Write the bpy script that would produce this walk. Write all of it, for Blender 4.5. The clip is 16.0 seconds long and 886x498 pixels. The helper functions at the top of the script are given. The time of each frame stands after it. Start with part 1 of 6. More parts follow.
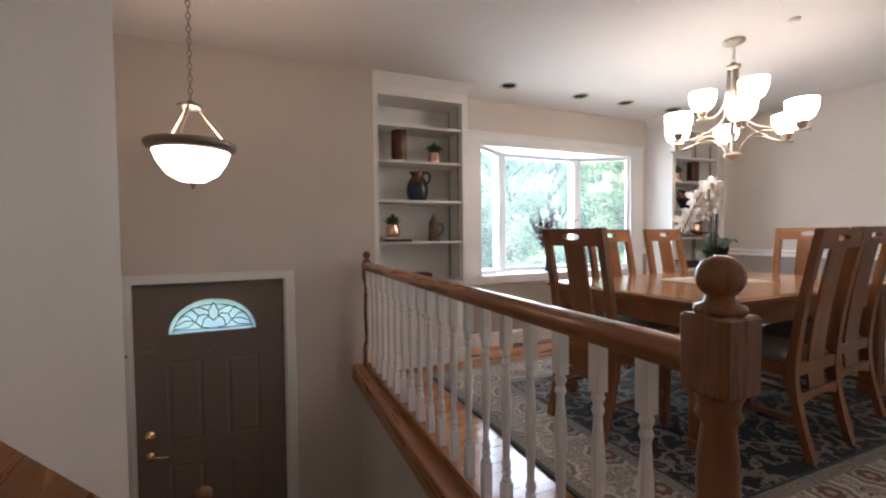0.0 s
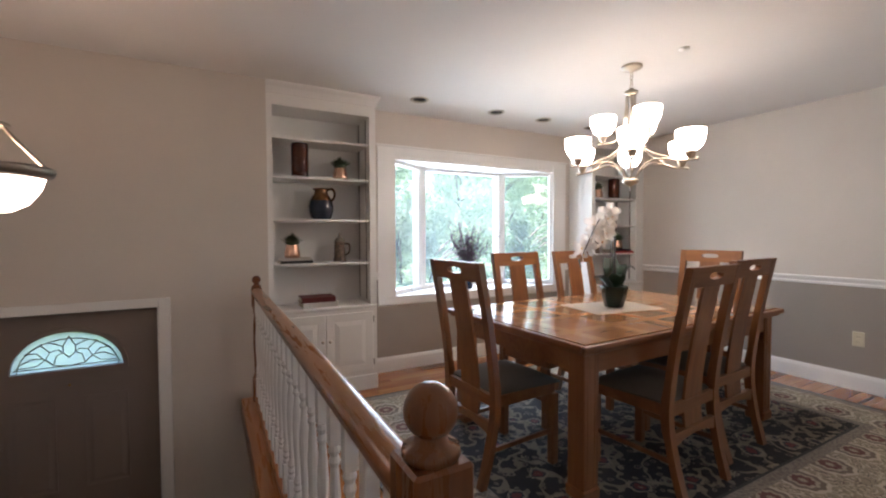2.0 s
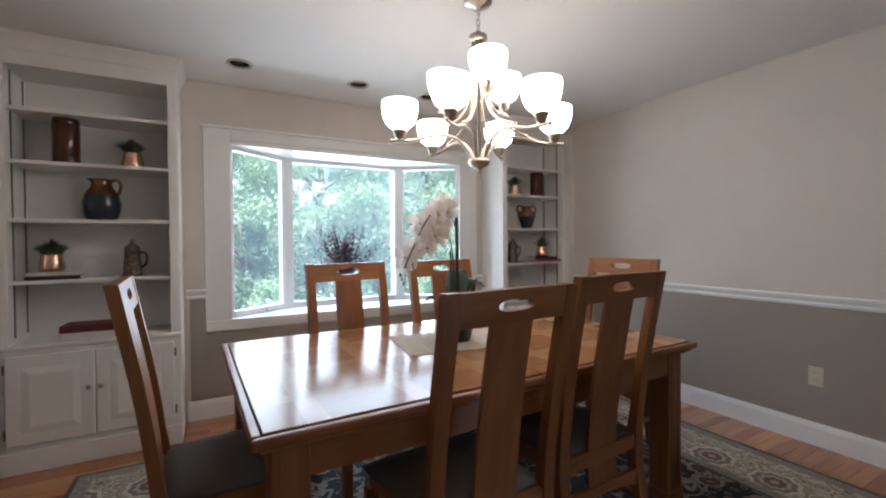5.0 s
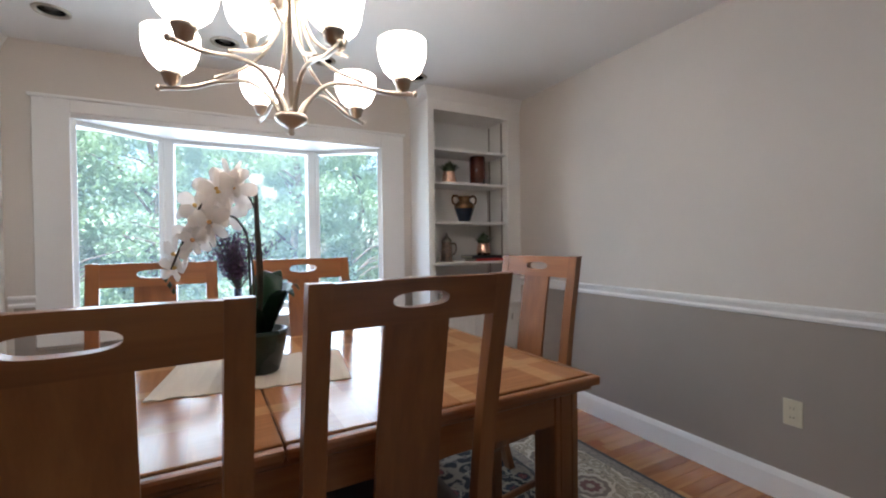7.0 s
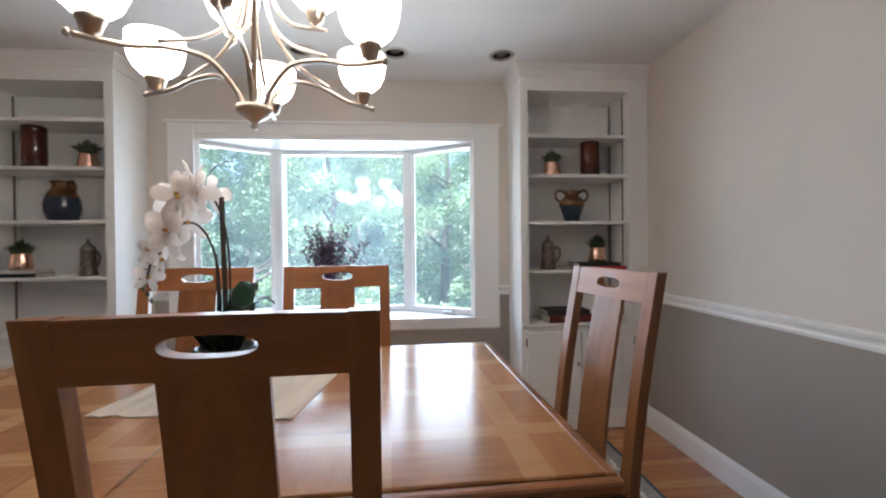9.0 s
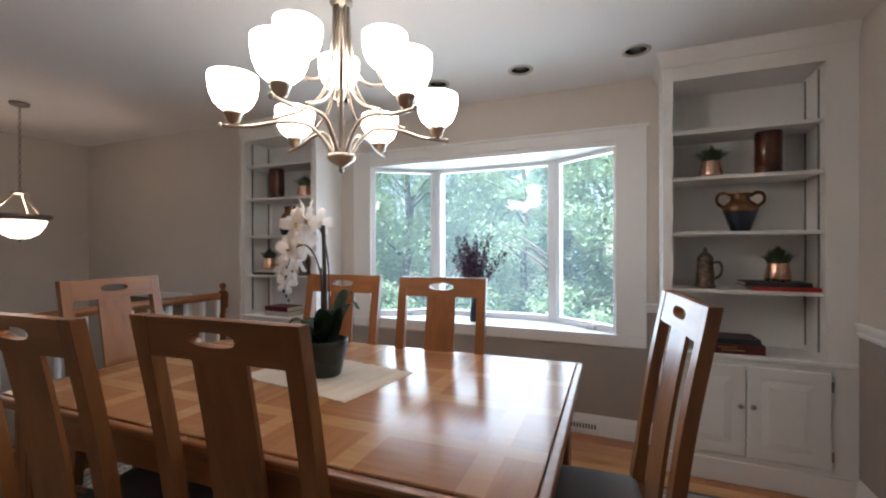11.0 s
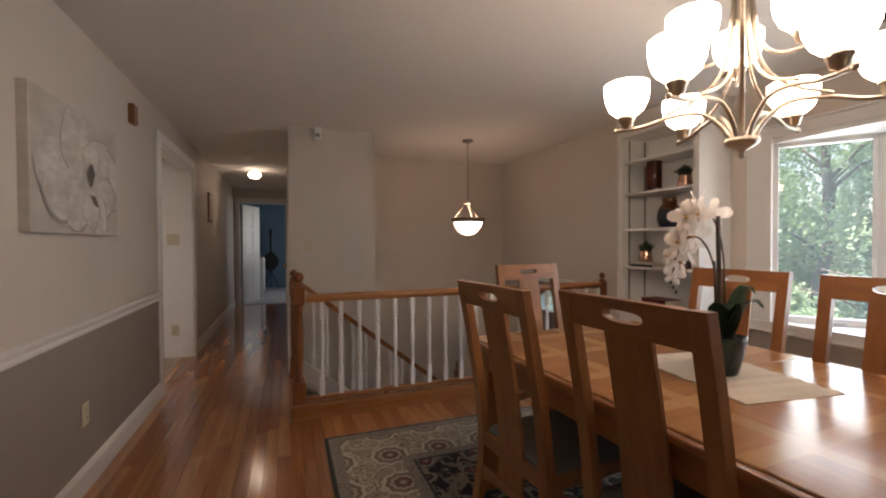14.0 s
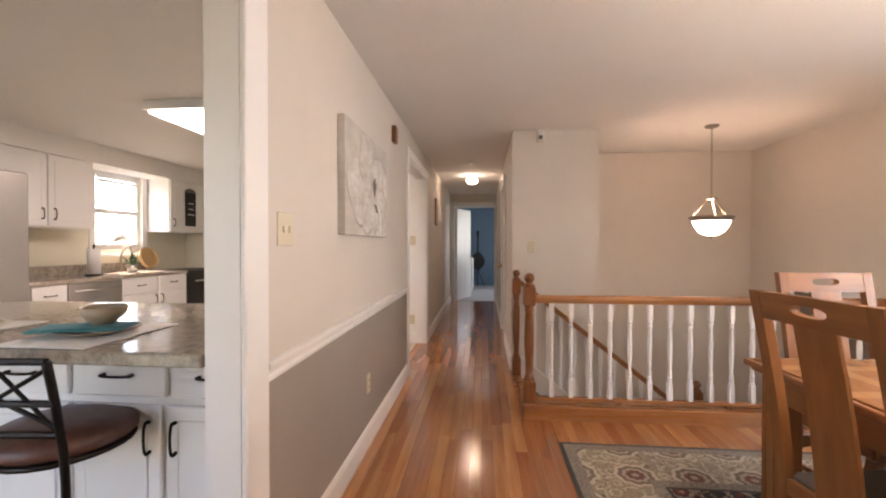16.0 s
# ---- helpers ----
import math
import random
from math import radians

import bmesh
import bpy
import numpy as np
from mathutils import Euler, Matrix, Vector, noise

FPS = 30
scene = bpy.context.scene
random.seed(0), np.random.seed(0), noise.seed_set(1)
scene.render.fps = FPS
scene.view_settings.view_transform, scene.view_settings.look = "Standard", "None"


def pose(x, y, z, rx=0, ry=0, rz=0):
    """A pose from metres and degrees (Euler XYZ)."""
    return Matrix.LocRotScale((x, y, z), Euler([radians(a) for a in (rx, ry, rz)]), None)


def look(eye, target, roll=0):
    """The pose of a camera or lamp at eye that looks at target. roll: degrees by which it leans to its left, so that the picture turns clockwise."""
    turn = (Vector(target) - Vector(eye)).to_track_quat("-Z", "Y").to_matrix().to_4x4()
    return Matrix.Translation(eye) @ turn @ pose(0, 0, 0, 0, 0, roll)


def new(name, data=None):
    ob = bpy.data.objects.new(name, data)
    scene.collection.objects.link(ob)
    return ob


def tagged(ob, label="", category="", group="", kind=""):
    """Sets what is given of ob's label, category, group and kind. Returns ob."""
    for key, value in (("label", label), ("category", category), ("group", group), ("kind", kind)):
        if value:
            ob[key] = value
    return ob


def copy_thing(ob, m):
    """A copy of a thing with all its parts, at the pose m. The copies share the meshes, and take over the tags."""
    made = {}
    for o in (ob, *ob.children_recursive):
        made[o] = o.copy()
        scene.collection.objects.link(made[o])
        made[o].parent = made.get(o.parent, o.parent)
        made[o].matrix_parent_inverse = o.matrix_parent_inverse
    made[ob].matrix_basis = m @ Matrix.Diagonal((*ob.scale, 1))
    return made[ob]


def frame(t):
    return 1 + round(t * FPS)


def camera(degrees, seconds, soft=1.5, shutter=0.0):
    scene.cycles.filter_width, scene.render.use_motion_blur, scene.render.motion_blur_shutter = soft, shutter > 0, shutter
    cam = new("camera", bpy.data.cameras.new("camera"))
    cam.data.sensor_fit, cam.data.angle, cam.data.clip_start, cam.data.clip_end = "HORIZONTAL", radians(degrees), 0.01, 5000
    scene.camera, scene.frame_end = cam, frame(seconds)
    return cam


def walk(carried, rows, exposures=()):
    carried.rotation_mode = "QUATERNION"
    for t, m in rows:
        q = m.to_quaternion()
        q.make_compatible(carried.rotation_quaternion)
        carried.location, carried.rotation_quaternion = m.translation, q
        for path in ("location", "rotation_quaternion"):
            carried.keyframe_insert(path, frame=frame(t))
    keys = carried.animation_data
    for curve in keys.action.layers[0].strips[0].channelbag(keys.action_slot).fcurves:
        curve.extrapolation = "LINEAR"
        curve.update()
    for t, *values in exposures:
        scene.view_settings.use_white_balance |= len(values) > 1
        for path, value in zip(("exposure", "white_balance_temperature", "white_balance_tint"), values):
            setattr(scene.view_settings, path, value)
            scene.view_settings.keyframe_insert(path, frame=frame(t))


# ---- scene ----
cam = camera(92.1, 16.0, soft=2.1)
PATH = [
    (0, (0.281, 0.233, 1.089), (1.064, 2.072, 1.023), -0.6),
    (0.5, (0.349, 0.248, 1.1), (1.146, 2.082, 1.047), -0.3),
    (1, (0.45, 0.239, 1.165), (1.269, 2.062, 1.101), -0.4),
    (1.5, (0.561, 0.228, 1.228), (1.467, 2.009, 1.153), -0.4),
    (2, (0.741, 0.205, 1.249), (1.694, 1.962, 1.184), -0.2),
    (2.5, (0.862, 0.219, 1.264), (1.829, 1.968, 1.202), -0.4),
    (3, (1.052, 0.238, 1.291), (2.022, 1.986, 1.224), -0.5),
    (5.5, (2.329, 0.474, 1.211), (3.285, 2.23, 1.186), -0.5),
    (6, (2.543, 0.512, 1.203), (3.509, 2.262, 1.165), -0.6),
    (6.5, (2.768, 0.58, 1.189), (3.727, 2.335, 1.152), -0.6),
    (7, (3.004, 0.626, 1.182), (3.923, 2.402, 1.156), -0.7),
    (7.5, (3.22, 0.673, 1.173), (4.009, 2.51, 1.148), -0.5),
    (8, (3.378, 0.792, 1.169), (3.971, 2.702, 1.141), -0.6),
    (10.5, (4.081, 0.839, 1.266), (3.53, 2.762, 1.258), -0.1),
    (11, (4.21, 0.804, 1.263), (3.414, 2.639, 1.26), -0.1),
    (11.5, (4.285, 0.732, 1.257), (3.307, 2.476, 1.248), -0.1),
    (12, (4.321, 0.714, 1.271), (3.151, 2.336, 1.256), -0.0),
    (12.5, (4.327, 0.71, 1.272), (2.936, 2.147, 1.254), -0.0),
    (13, (4.311, 0.689, 1.278), (2.727, 1.91, 1.249), -0.4),
    (13.5, (4.291, 0.665, 1.27), (2.542, 1.635, 1.236), -0.4),
    (14, (4.261, 0.637, 1.26), (2.384, 1.325, 1.23), -0.3),
    (14.5, (4.245, 0.586, 1.263), (2.292, 1.018, 1.238), -0.3),
    (15, (4.232, 0.542, 1.262), (2.242, 0.742, 1.242), -0.2),
    (15.5, (4.223, 0.487, 1.26), (2.224, 0.474, 1.243), -0.1),
    (16, (4.193, 0.374, 1.261), (2.202, 0.188, 1.239), 0.0),
]
walk(cam, [(t, look(eye, target, roll)) for t, eye, target, roll in PATH],
     [(0.0, 2.62, 6250, 20), (3.0, 2.53, 6150, 20), (5.5, 2.1, 5850, 16), (8.0, 2.35, 5800, 16), (10.5, 2.15, 5850, 16), (12.5, 1.85, 6250, 18), (13.5, 1.8, 6600, 20), (14.5, 2.65, 7600, 26), (15.5, 3.35, 7400, 26), (16.0, 3.5, 7250, 26)])


# ---- world and light ----
world = bpy.data.worlds.new("world")
scene.world = world
world.use_nodes = True
wn = world.node_tree.nodes
sky = wn.new("ShaderNodeTexSky")
sky.sky_type = "NISHITA"
sky.sun_disc = False
sky.sun_elevation = radians(48)
sky.sun_rotation = radians(200)
wn["Background"].inputs["Strength"].default_value = 0.15
world.node_tree.links.new(sky.outputs[0], wn["Background"].inputs["Color"])


def lamp(name, kind, where, power, color=(1, 1, 1), size=0.05, target=None, size_y=None):
    d = bpy.data.lights.new(name, kind)
    d.energy, d.color = power, color
    if kind == "AREA":
        d.shape, d.size, d.size_y = "RECTANGLE", size, size_y or size
    elif kind == "POINT":
        d.shadow_soft_size = size
    ob = new(name, d)
    ob.matrix_world = look(where, target) if target else pose(*where)
    return ob


sun = lamp("sun", "SUN", (0, 8, 9), 5.0, (1, 0.95, 0.86), target=(1.2, 11, 3.2))
sun.data.angle = radians(0.6)
SKY_POWER, BULB, PENDANT_BULB, KITCHEN, HALL, PATIO = 24, 0.021, 0.40, 1.35, 0.24, 0.35
WARM = (1.0, 0.83, 0.64)
AMBER = (1.0, 0.62, 0.42)
lamp("window_daylight", "AREA", (3.17, 4.85, 1.45), SKY_POWER, (0.80, 0.93, 1.0), 2.8, (3.17, 2.0, 0.95), 1.7)

# ---- plan, in metres ----
CEIL = 2.365
NORTH, FRONT, EAST, SOUTH = 3.865, 3.515, 5.245, -0.345
HALL_N, STAIR_W, FOYER_W, RAIL_X, FOYER_Z = 0.66, -0.03, -1.15, 1.01, -1.25


# ---- materials ----
class Nodes:
    """Short way to write node trees."""

    def __init__(self, name):
        self.mat = bpy.data.materials.new(name)
        self.mat.use_nodes = True
        self.t = self.mat.node_tree
        self.n = self.t.nodes
        self.b = self.n["Principled BSDF"]

    def put(self, socket, v):
        if isinstance(v, bpy.types.NodeSocket):
            self.t.links.new(v, socket)
        elif isinstance(v, (tuple, list)) and len(v) == 3 and socket.type == "RGBA":
            socket.default_value = (*v, 1)
        else:
            socket.default_value = v

    def node(self, kind, out=0, props=None, **ins):
        nd = self.n.new(kind)
        if props and "operation" in props:
            nd.operation = props["operation"]
        if props and "bands_direction" in props:
            nd.bands_direction = props["bands_direction"]
        for k, v in ins.items():
            key = int(k[1:]) if k[0] == "i" and k[1:].isdigit() else k.replace("_", " ")
            self.put(nd.inputs[key], v)
        return nd.outputs[out]

    def coord(self, scale=(1, 1, 1), which="Object", rot=(0, 0, 0)):
        c = self.n.new("ShaderNodeTexCoord").outputs[which]
        return self.node("ShaderNodeMapping", i0=c, i3=scale, i2=rot)

    def noise(self, vec, scale, detail=4, rough=0.55):
        return self.node("ShaderNodeTexNoise", Vector=vec, Scale=scale, Detail=detail, Roughness=rough)

    def math(self, op, a, b=0.0, c=0.0):
        return self.node("ShaderNodeMath", props={"operation": op}, i0=a, i1=b, i2=c)

    def mix(self, f, a, b):
        nd = self.n.new("ShaderNodeMix")
        nd.data_type = "RGBA"
        for s, v in ((nd.inputs[0], f), (nd.inputs[6], a), (nd.inputs[7], b)):
            self.put(s, v)
        return nd.outputs[2]

    def ramp(self, f, lo, hi):
        return self.node("ShaderNodeMapRange", i0=f, i1=lo, i2=hi)

    def bump(self, h, strength=0.2, dist=0.002):
        self.put(self.b.inputs["Normal"], self.node("ShaderNodeBump", Strength=strength, Distance=dist, Height=h))

    def done(self, color, rough=0.5, **more):
        self.put(self.b.inputs["Base Color"], color)
        self.put(self.b.inputs["Roughness"], rough)
        for k, v in more.items():
            self.put(self.b.inputs[k.replace("_", " ")], v)
        return self.mat


def paint(name, color, rough=0.6, grain=240, strength=0.12, vary=0.06):
    m = Nodes(name)
    c = m.coord()
    big = m.noise(c, 1.3, 3)
    fine = m.noise(c, grain, 3)
    dark = tuple(v * (1 - vary) for v in color)
    m.bump(fine, strength, 0.0012)
    return m.done(m.mix(m.ramp(big, 0.35, 0.68), color, dark), m.math("MULTIPLY_ADD", fine, 0.12, rough - 0.06))


def wood(name, light, dark, rough=0.3, along=0, scale=1.0, coat=0.3, vary=0.16, tones=None):
    m = Nodes(name)
    s = [14 * scale] * 3
    s[along] = 0.9 * scale
    c = m.coord(tuple(s))
    rnd = m.n.new("ShaderNodeObjectInfo").outputs["Random"]
    isl = m.n.new("ShaderNodeNewGeometry").outputs["Random Per Island"]
    shift = m.node("ShaderNodeVectorMath", props={"operation": "ADD"}, i0=c, i1=m.node("ShaderNodeCombineXYZ", X=m.math("MULTIPLY", rnd, 37.0), Y=m.math("MULTIPLY", isl, 23.0), Z=m.math("MULTIPLY", rnd, 11.0)))
    g = m.noise(shift, 2.2, 5, 0.65)
    rings = m.noise(shift, 0.7, 2)
    fine = m.noise(shift, 14, 3)
    f = m.math("MULTIPLY_ADD", rings, 0.55, m.math("MULTIPLY", g, 0.55))
    col = m.mix(m.ramp(f, 0.36, 0.74), light, dark)
    if tones:
        pick = m.math("FRACT", m.math("MULTIPLY", m.math("ADD", rnd, isl), 7.13))
        col = m.mix(m.math("MULTIPLY", m.ramp(pick, 0.45, 1.0), 0.75), col, m.mix(g, tones[0], tones[1]))
        col = m.mix(m.math("MULTIPLY", m.ramp(pick, 0.25, 0.0), 0.6), col, m.mix(g, tones[2], light))
    tone = m.math("MULTIPLY_ADD", m.math("ADD", rnd, isl), vary, 1.0 - vary)
    col = m.node("ShaderNodeHueSaturation", Color=col, Value=tone)
    m.bump(fine, 0.12, 0.0006)
    return m.done(col, m.math("MULTIPLY_ADD", g, 0.14, rough - 0.07), Coat_Weight=coat, Coat_Roughness=0.12)


def metal(name, color, rough=0.3, brush=300):
    m = Nodes(name)
    f = m.noise(m.coord((1, 1, 0.1)), brush, 2)
    return m.done(m.mix(f, color, tuple(v * 0.8 for v in color)), m.math("MULTIPLY_ADD", f, 0.15, rough - 0.07), Metallic=1.0)


def glazed(name, a, b, rough=0.15, scale=9, **more):
    m = Nodes(name)
    f = m.noise(m.coord(), scale, 4)
    return m.done(m.mix(m.ramp(f, 0.35, 0.7), a, b), rough, **more)


def glow(name, color, strength, base=(0.9, 0.88, 0.84)):
    m = Nodes(name)
    f = m.noise(m.coord(), 18, 3)
    m.b.inputs["Emission Color"].default_value = (*color, 1)
    m.put(m.b.inputs["Emission Strength"], m.math("MULTIPLY_ADD", f, strength * 0.25, strength * 0.87))
    return m.done(base, 0.3)


def cloth(name, a, b, scale=400, rough=0.9, strips=None):
    m = Nodes(name)
    c = m.coord()
    f = m.noise(c, scale, 2)
    big = m.noise(c, 5, 3)
    if strips:
        f = m.math("ADD", m.math("MULTIPLY", f, 0.5), m.math("MULTIPLY", m.node("ShaderNodeTexWave", 1, props={"bands_direction": strips}, Vector=c, Scale=26.0, Distortion=1.5), 0.5))
    m.bump(f, 0.4, 0.001)
    return m.done(m.mix(m.math("MULTIPLY_ADD", f, 0.6, m.math("MULTIPLY", big, 0.4)), a, b), rough, Sheen_Weight=0.04)


def brushed_paint(name, a, b):
    """Soft brushwork: broad tonal clouds with finer strokes over a canvas weave."""
    m = Nodes(name)
    c = m.coord()
    rnd = m.n.new("ShaderNodeObjectInfo").outputs["Random"]
    shift = m.node("ShaderNodeVectorMath", props={"operation": "ADD"}, i0=c, i1=m.node("ShaderNodeCombineXYZ", X=m.math("MULTIPLY", rnd, 31.0), Y=0.0, Z=m.math("MULTIPLY", rnd, 17.0)))
    cloud = m.noise(shift, 6.5, 3)
    stroke = m.noise(m.node("ShaderNodeMapping", i0=shift, i3=(9, 9, 38), i2=(0, 0.7, 0)), 1.0, 4)
    weave = m.noise(c, 420, 2)
    f = m.math("MULTIPLY_ADD", stroke, 0.35, m.math("MULTIPLY", cloud, 0.65))
    m.bump(weave, 0.3, 0.0008)
    return m.done(m.mix(m.ramp(f, 0.38, 0.62), a, b), 0.8)


WALL = paint("greige_wall_paint", (0.64, 0.585, 0.525))
WALL_LOW = paint("taupe_wall_paint", (0.33, 0.288, 0.25), vary=0.08)
WHITE = paint("white_trim_paint", (0.80, 0.79, 0.77), 0.38, 90, 0.05, 0.03)
SHELF = paint("white_shelf_paint", (0.82, 0.81, 0.785), 0.42, 110, 0.05, 0.04)
CEILING = paint("ceiling_paint", (0.78, 0.765, 0.74), 0.85, 150, 0.3, 0.03)
CREAM = paint("cream_wall_paint", (0.68, 0.64, 0.52), 0.6)
BLUE = paint("blue_wall_paint", (0.12, 0.20, 0.29), 0.6)
DOOR = paint("taupe_door_paint", (0.215, 0.17, 0.145), 0.45, 160, 0.08)
OAK_RAIL = wood("oak_rail_wood", (0.42, 0.185, 0.066), (0.23, 0.08, 0.024), 0.28, 1)
OAK_POST = wood("oak_post_wood", (0.27, 0.104, 0.036), (0.14, 0.044, 0.014), 0.28, 2)
CHAIR_WOOD = wood("chair_oak", (0.30, 0.121, 0.039), (0.165, 0.057, 0.017), 0.34, 2, coat=0.14)
CHAIR_RAIL_WOOD = wood("chair_oak_cross_grain", (0.30, 0.121, 0.039), (0.165, 0.057, 0.017), 0.34, 0, coat=0.14)
PLANK = wood("oak_floor_strip", (0.57, 0.265, 0.098), (0.30, 0.11, 0.036), 0.15, 0, 1.0, 0.5, 0.12, ((0.33, 0.10, 0.032), (0.22, 0.062, 0.02), (0.72, 0.42, 0.18)))
NICKEL = metal("brushed_nickel", (0.52, 0.46, 0.38), 0.32)
DARK_NICKEL = metal("aged_nickel", (0.30, 0.27, 0.24), 0.38)
BRASS = metal("polished_brass", (0.75, 0.52, 0.22), 0.22)
COPPER = metal("rose_copper", (0.80, 0.50, 0.36), 0.25)
BLACK_METAL = metal("black_iron", (0.035, 0.03, 0.028), 0.45)
STEEL = metal("brushed_steel", (0.55, 0.53, 0.50), 0.33)
SHADE = glow("lit_frosted_glass", (1.0, 0.86, 0.68), 3.4)
INNER_GLASS = glazed("frosted_inner_glass", (0.62, 0.58, 0.50), (0.56, 0.52, 0.45), 0.5)
PENDANT_GLASS = glow("lit_alabaster_glass", (1.0, 0.80, 0.62), 1.2)
TUBE_LIGHT = glow("fluorescent_diffuser", (1.0, 0.97, 0.92), 2.0)
HALL_GLASS = glow("lit_ceiling_globe", (1.0, 0.88, 0.70), 2.0)
SEAT = cloth("grey_seat_fabric", (0.15, 0.132, 0.112), (0.095, 0.083, 0.07))
RUNNER = cloth("ivory_woven_mat", (0.62, 0.55, 0.45), (0.42, 0.36, 0.29), 300, strips="Y")
PLACEMAT = cloth("white_placemat_cloth", (0.80, 0.79, 0.76), (0.70, 0.69, 0.66))
TEAL = cloth("teal_napkin_cloth", (0.05, 0.24, 0.26), (0.03, 0.16, 0.18))
LEATHER = glazed("brown_seat_leather", (0.12, 0.05, 0.035), (0.07, 0.028, 0.02), 0.42, 30)
BROWN_GLAZE = glazed("brown_glass_glaze", (0.09, 0.022, 0.01), (0.035, 0.01, 0.006), 0.12)
BLUE_GLAZE = glazed("slate_blue_glaze", (0.026, 0.038, 0.064), (0.014, 0.018, 0.028), 0.16)
BRONZE_GLAZE = glazed("bronze_glaze", (0.24, 0.125, 0.05), (0.07, 0.032, 0.014), 0.2, 16, Metallic=0.5)
STEIN = glazed("mottled_stoneware", (0.19, 0.125, 0.08), (0.015, 0.013, 0.016), 0.3, 52)
PEWTER = metal("pewter", (0.25, 0.23, 0.20), 0.4)
GREEN_POT = glazed("dark_green_glaze", (0.012, 0.03, 0.02), (0.008, 0.016, 0.012), 0.15)
LEAF = glazed("orchid_leaf", (0.02, 0.065, 0.025), (0.01, 0.035, 0.014), 0.3, 12)
GRASS = glazed("succulent_leaf", (0.085, 0.12, 0.06), (0.03, 0.05, 0.026), 0.6, 40)
STEM = glazed("dark_stem", (0.06, 0.045, 0.03), (0.03, 0.022, 0.015), 0.6, 40)
POLLEN = glazed("orchid_centre", (0.65, 0.42, 0.10), (0.5, 0.2, 0.1), 0.5)
PURPLE = glazed("dried_purple_leaf", (0.075, 0.035, 0.075), (0.14, 0.07, 0.115), 0.7, 40)
PAPER = cloth("book_pages", (0.72, 0.66, 0.54), (0.6, 0.54, 0.42), 200)
BOOK_RED = cloth("maroon_book_cloth", (0.13, 0.022, 0.02), (0.08, 0.014, 0.014))
BOOK_SCARLET = cloth("scarlet_book_cloth", (0.42, 0.03, 0.03), (0.3, 0.02, 0.02))
BOOK_BLACK = cloth("black_book_cloth", (0.03, 0.03, 0.032), (0.018, 0.018, 0.02))
BOOK_WHITE = cloth("pale_book_cloth", (0.62, 0.6, 0.56), (0.5, 0.48, 0.44))
ALMOND = paint("almond_plastic", (0.62, 0.56, 0.42), 0.4, 60, 0.02)
DARK = paint("dark_slot", (0.02, 0.018, 0.016), 0.7)
CAN = metal("lamp_can_reflector", (0.34, 0.33, 0.32), 0.22)
CARPET = cloth("pale_carpet", (0.42, 0.43, 0.45), (0.32, 0.33, 0.35), 150)
TILE = glazed("grey_stair_carpet", (0.30, 0.29, 0.28), (0.22, 0.21, 0.2), 0.95, 80)
WICKER = cloth("woven_tan_wicker", (0.5, 0.34, 0.16), (0.34, 0.2, 0.08), 80)
TOWEL = cloth("paper_towel", (0.8, 0.79, 0.77), (0.7, 0.69, 0.67), 120)
CLAY = glazed("beige_stoneware", (0.45, 0.36, 0.25), (0.36, 0.27, 0.18), 0.35)
CANVAS = brushed_paint("painted_canvas", (0.60, 0.56, 0.505), (0.49, 0.45, 0.40))
PETAL_PAINT = brushed_paint("painted_petal_white", (0.72, 0.69, 0.645), (0.49, 0.455, 0.41))
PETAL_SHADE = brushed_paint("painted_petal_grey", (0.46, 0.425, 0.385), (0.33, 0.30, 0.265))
PAINT_DARK = cloth("painted_dark_brown", (0.10, 0.085, 0.075), (0.2, 0.17, 0.15), 260)
BARK = glazed("tree_bark", (0.10, 0.085, 0.065), (0.05, 0.042, 0.032), 0.9, 14)
LAWN = glazed("wood_floor_ground", (0.07, 0.10, 0.035), (0.10, 0.085, 0.05), 0.95, 3)
BLINDS = paint("white_blind", (0.75, 0.76, 0.78), 0.5)


def granite():
    m = Nodes("granite_counter")
    c = m.coord()
    a = m.noise(c, 26, 5, 0.7)
    b = m.node("ShaderNodeTexVoronoi", Vector=c, Scale=120.0)
    col = m.mix(m.ramp(a, 0.35, 0.66), (0.46, 0.40, 0.33), (0.22, 0.185, 0.15))
    col = m.mix(m.ramp(b, 0.22, 0.10), col, (0.09, 0.075, 0.065))
    return m.done(col, 0.12)


def foliage(name, a, b, through_color=(0.20, 0.30, 0.05)):
    m = Nodes(name)
    r = m.n.new("ShaderNodeNewGeometry").outputs["Random Per Island"]
    col = m.mix(r, a, b)
    m.put(m.b.inputs["Base Color"], col)
    m.b.inputs["Roughness"].default_value = 0.55
    tr = m.n.new("ShaderNodeBsdfTranslucent")
    m.put(tr.inputs["Color"], m.mix(0.5, col, through_color))
    mixer = m.n.new("ShaderNodeMixShader")
    mixer.inputs[0].default_value = 0.4
    m.t.links.new(m.b.outputs[0], mixer.inputs[1])
    m.t.links.new(tr.outputs[0], mixer.inputs[2])
    m.t.links.new(mixer.outputs[0], m.n["Material Output"].inputs[0])
    return m.mat


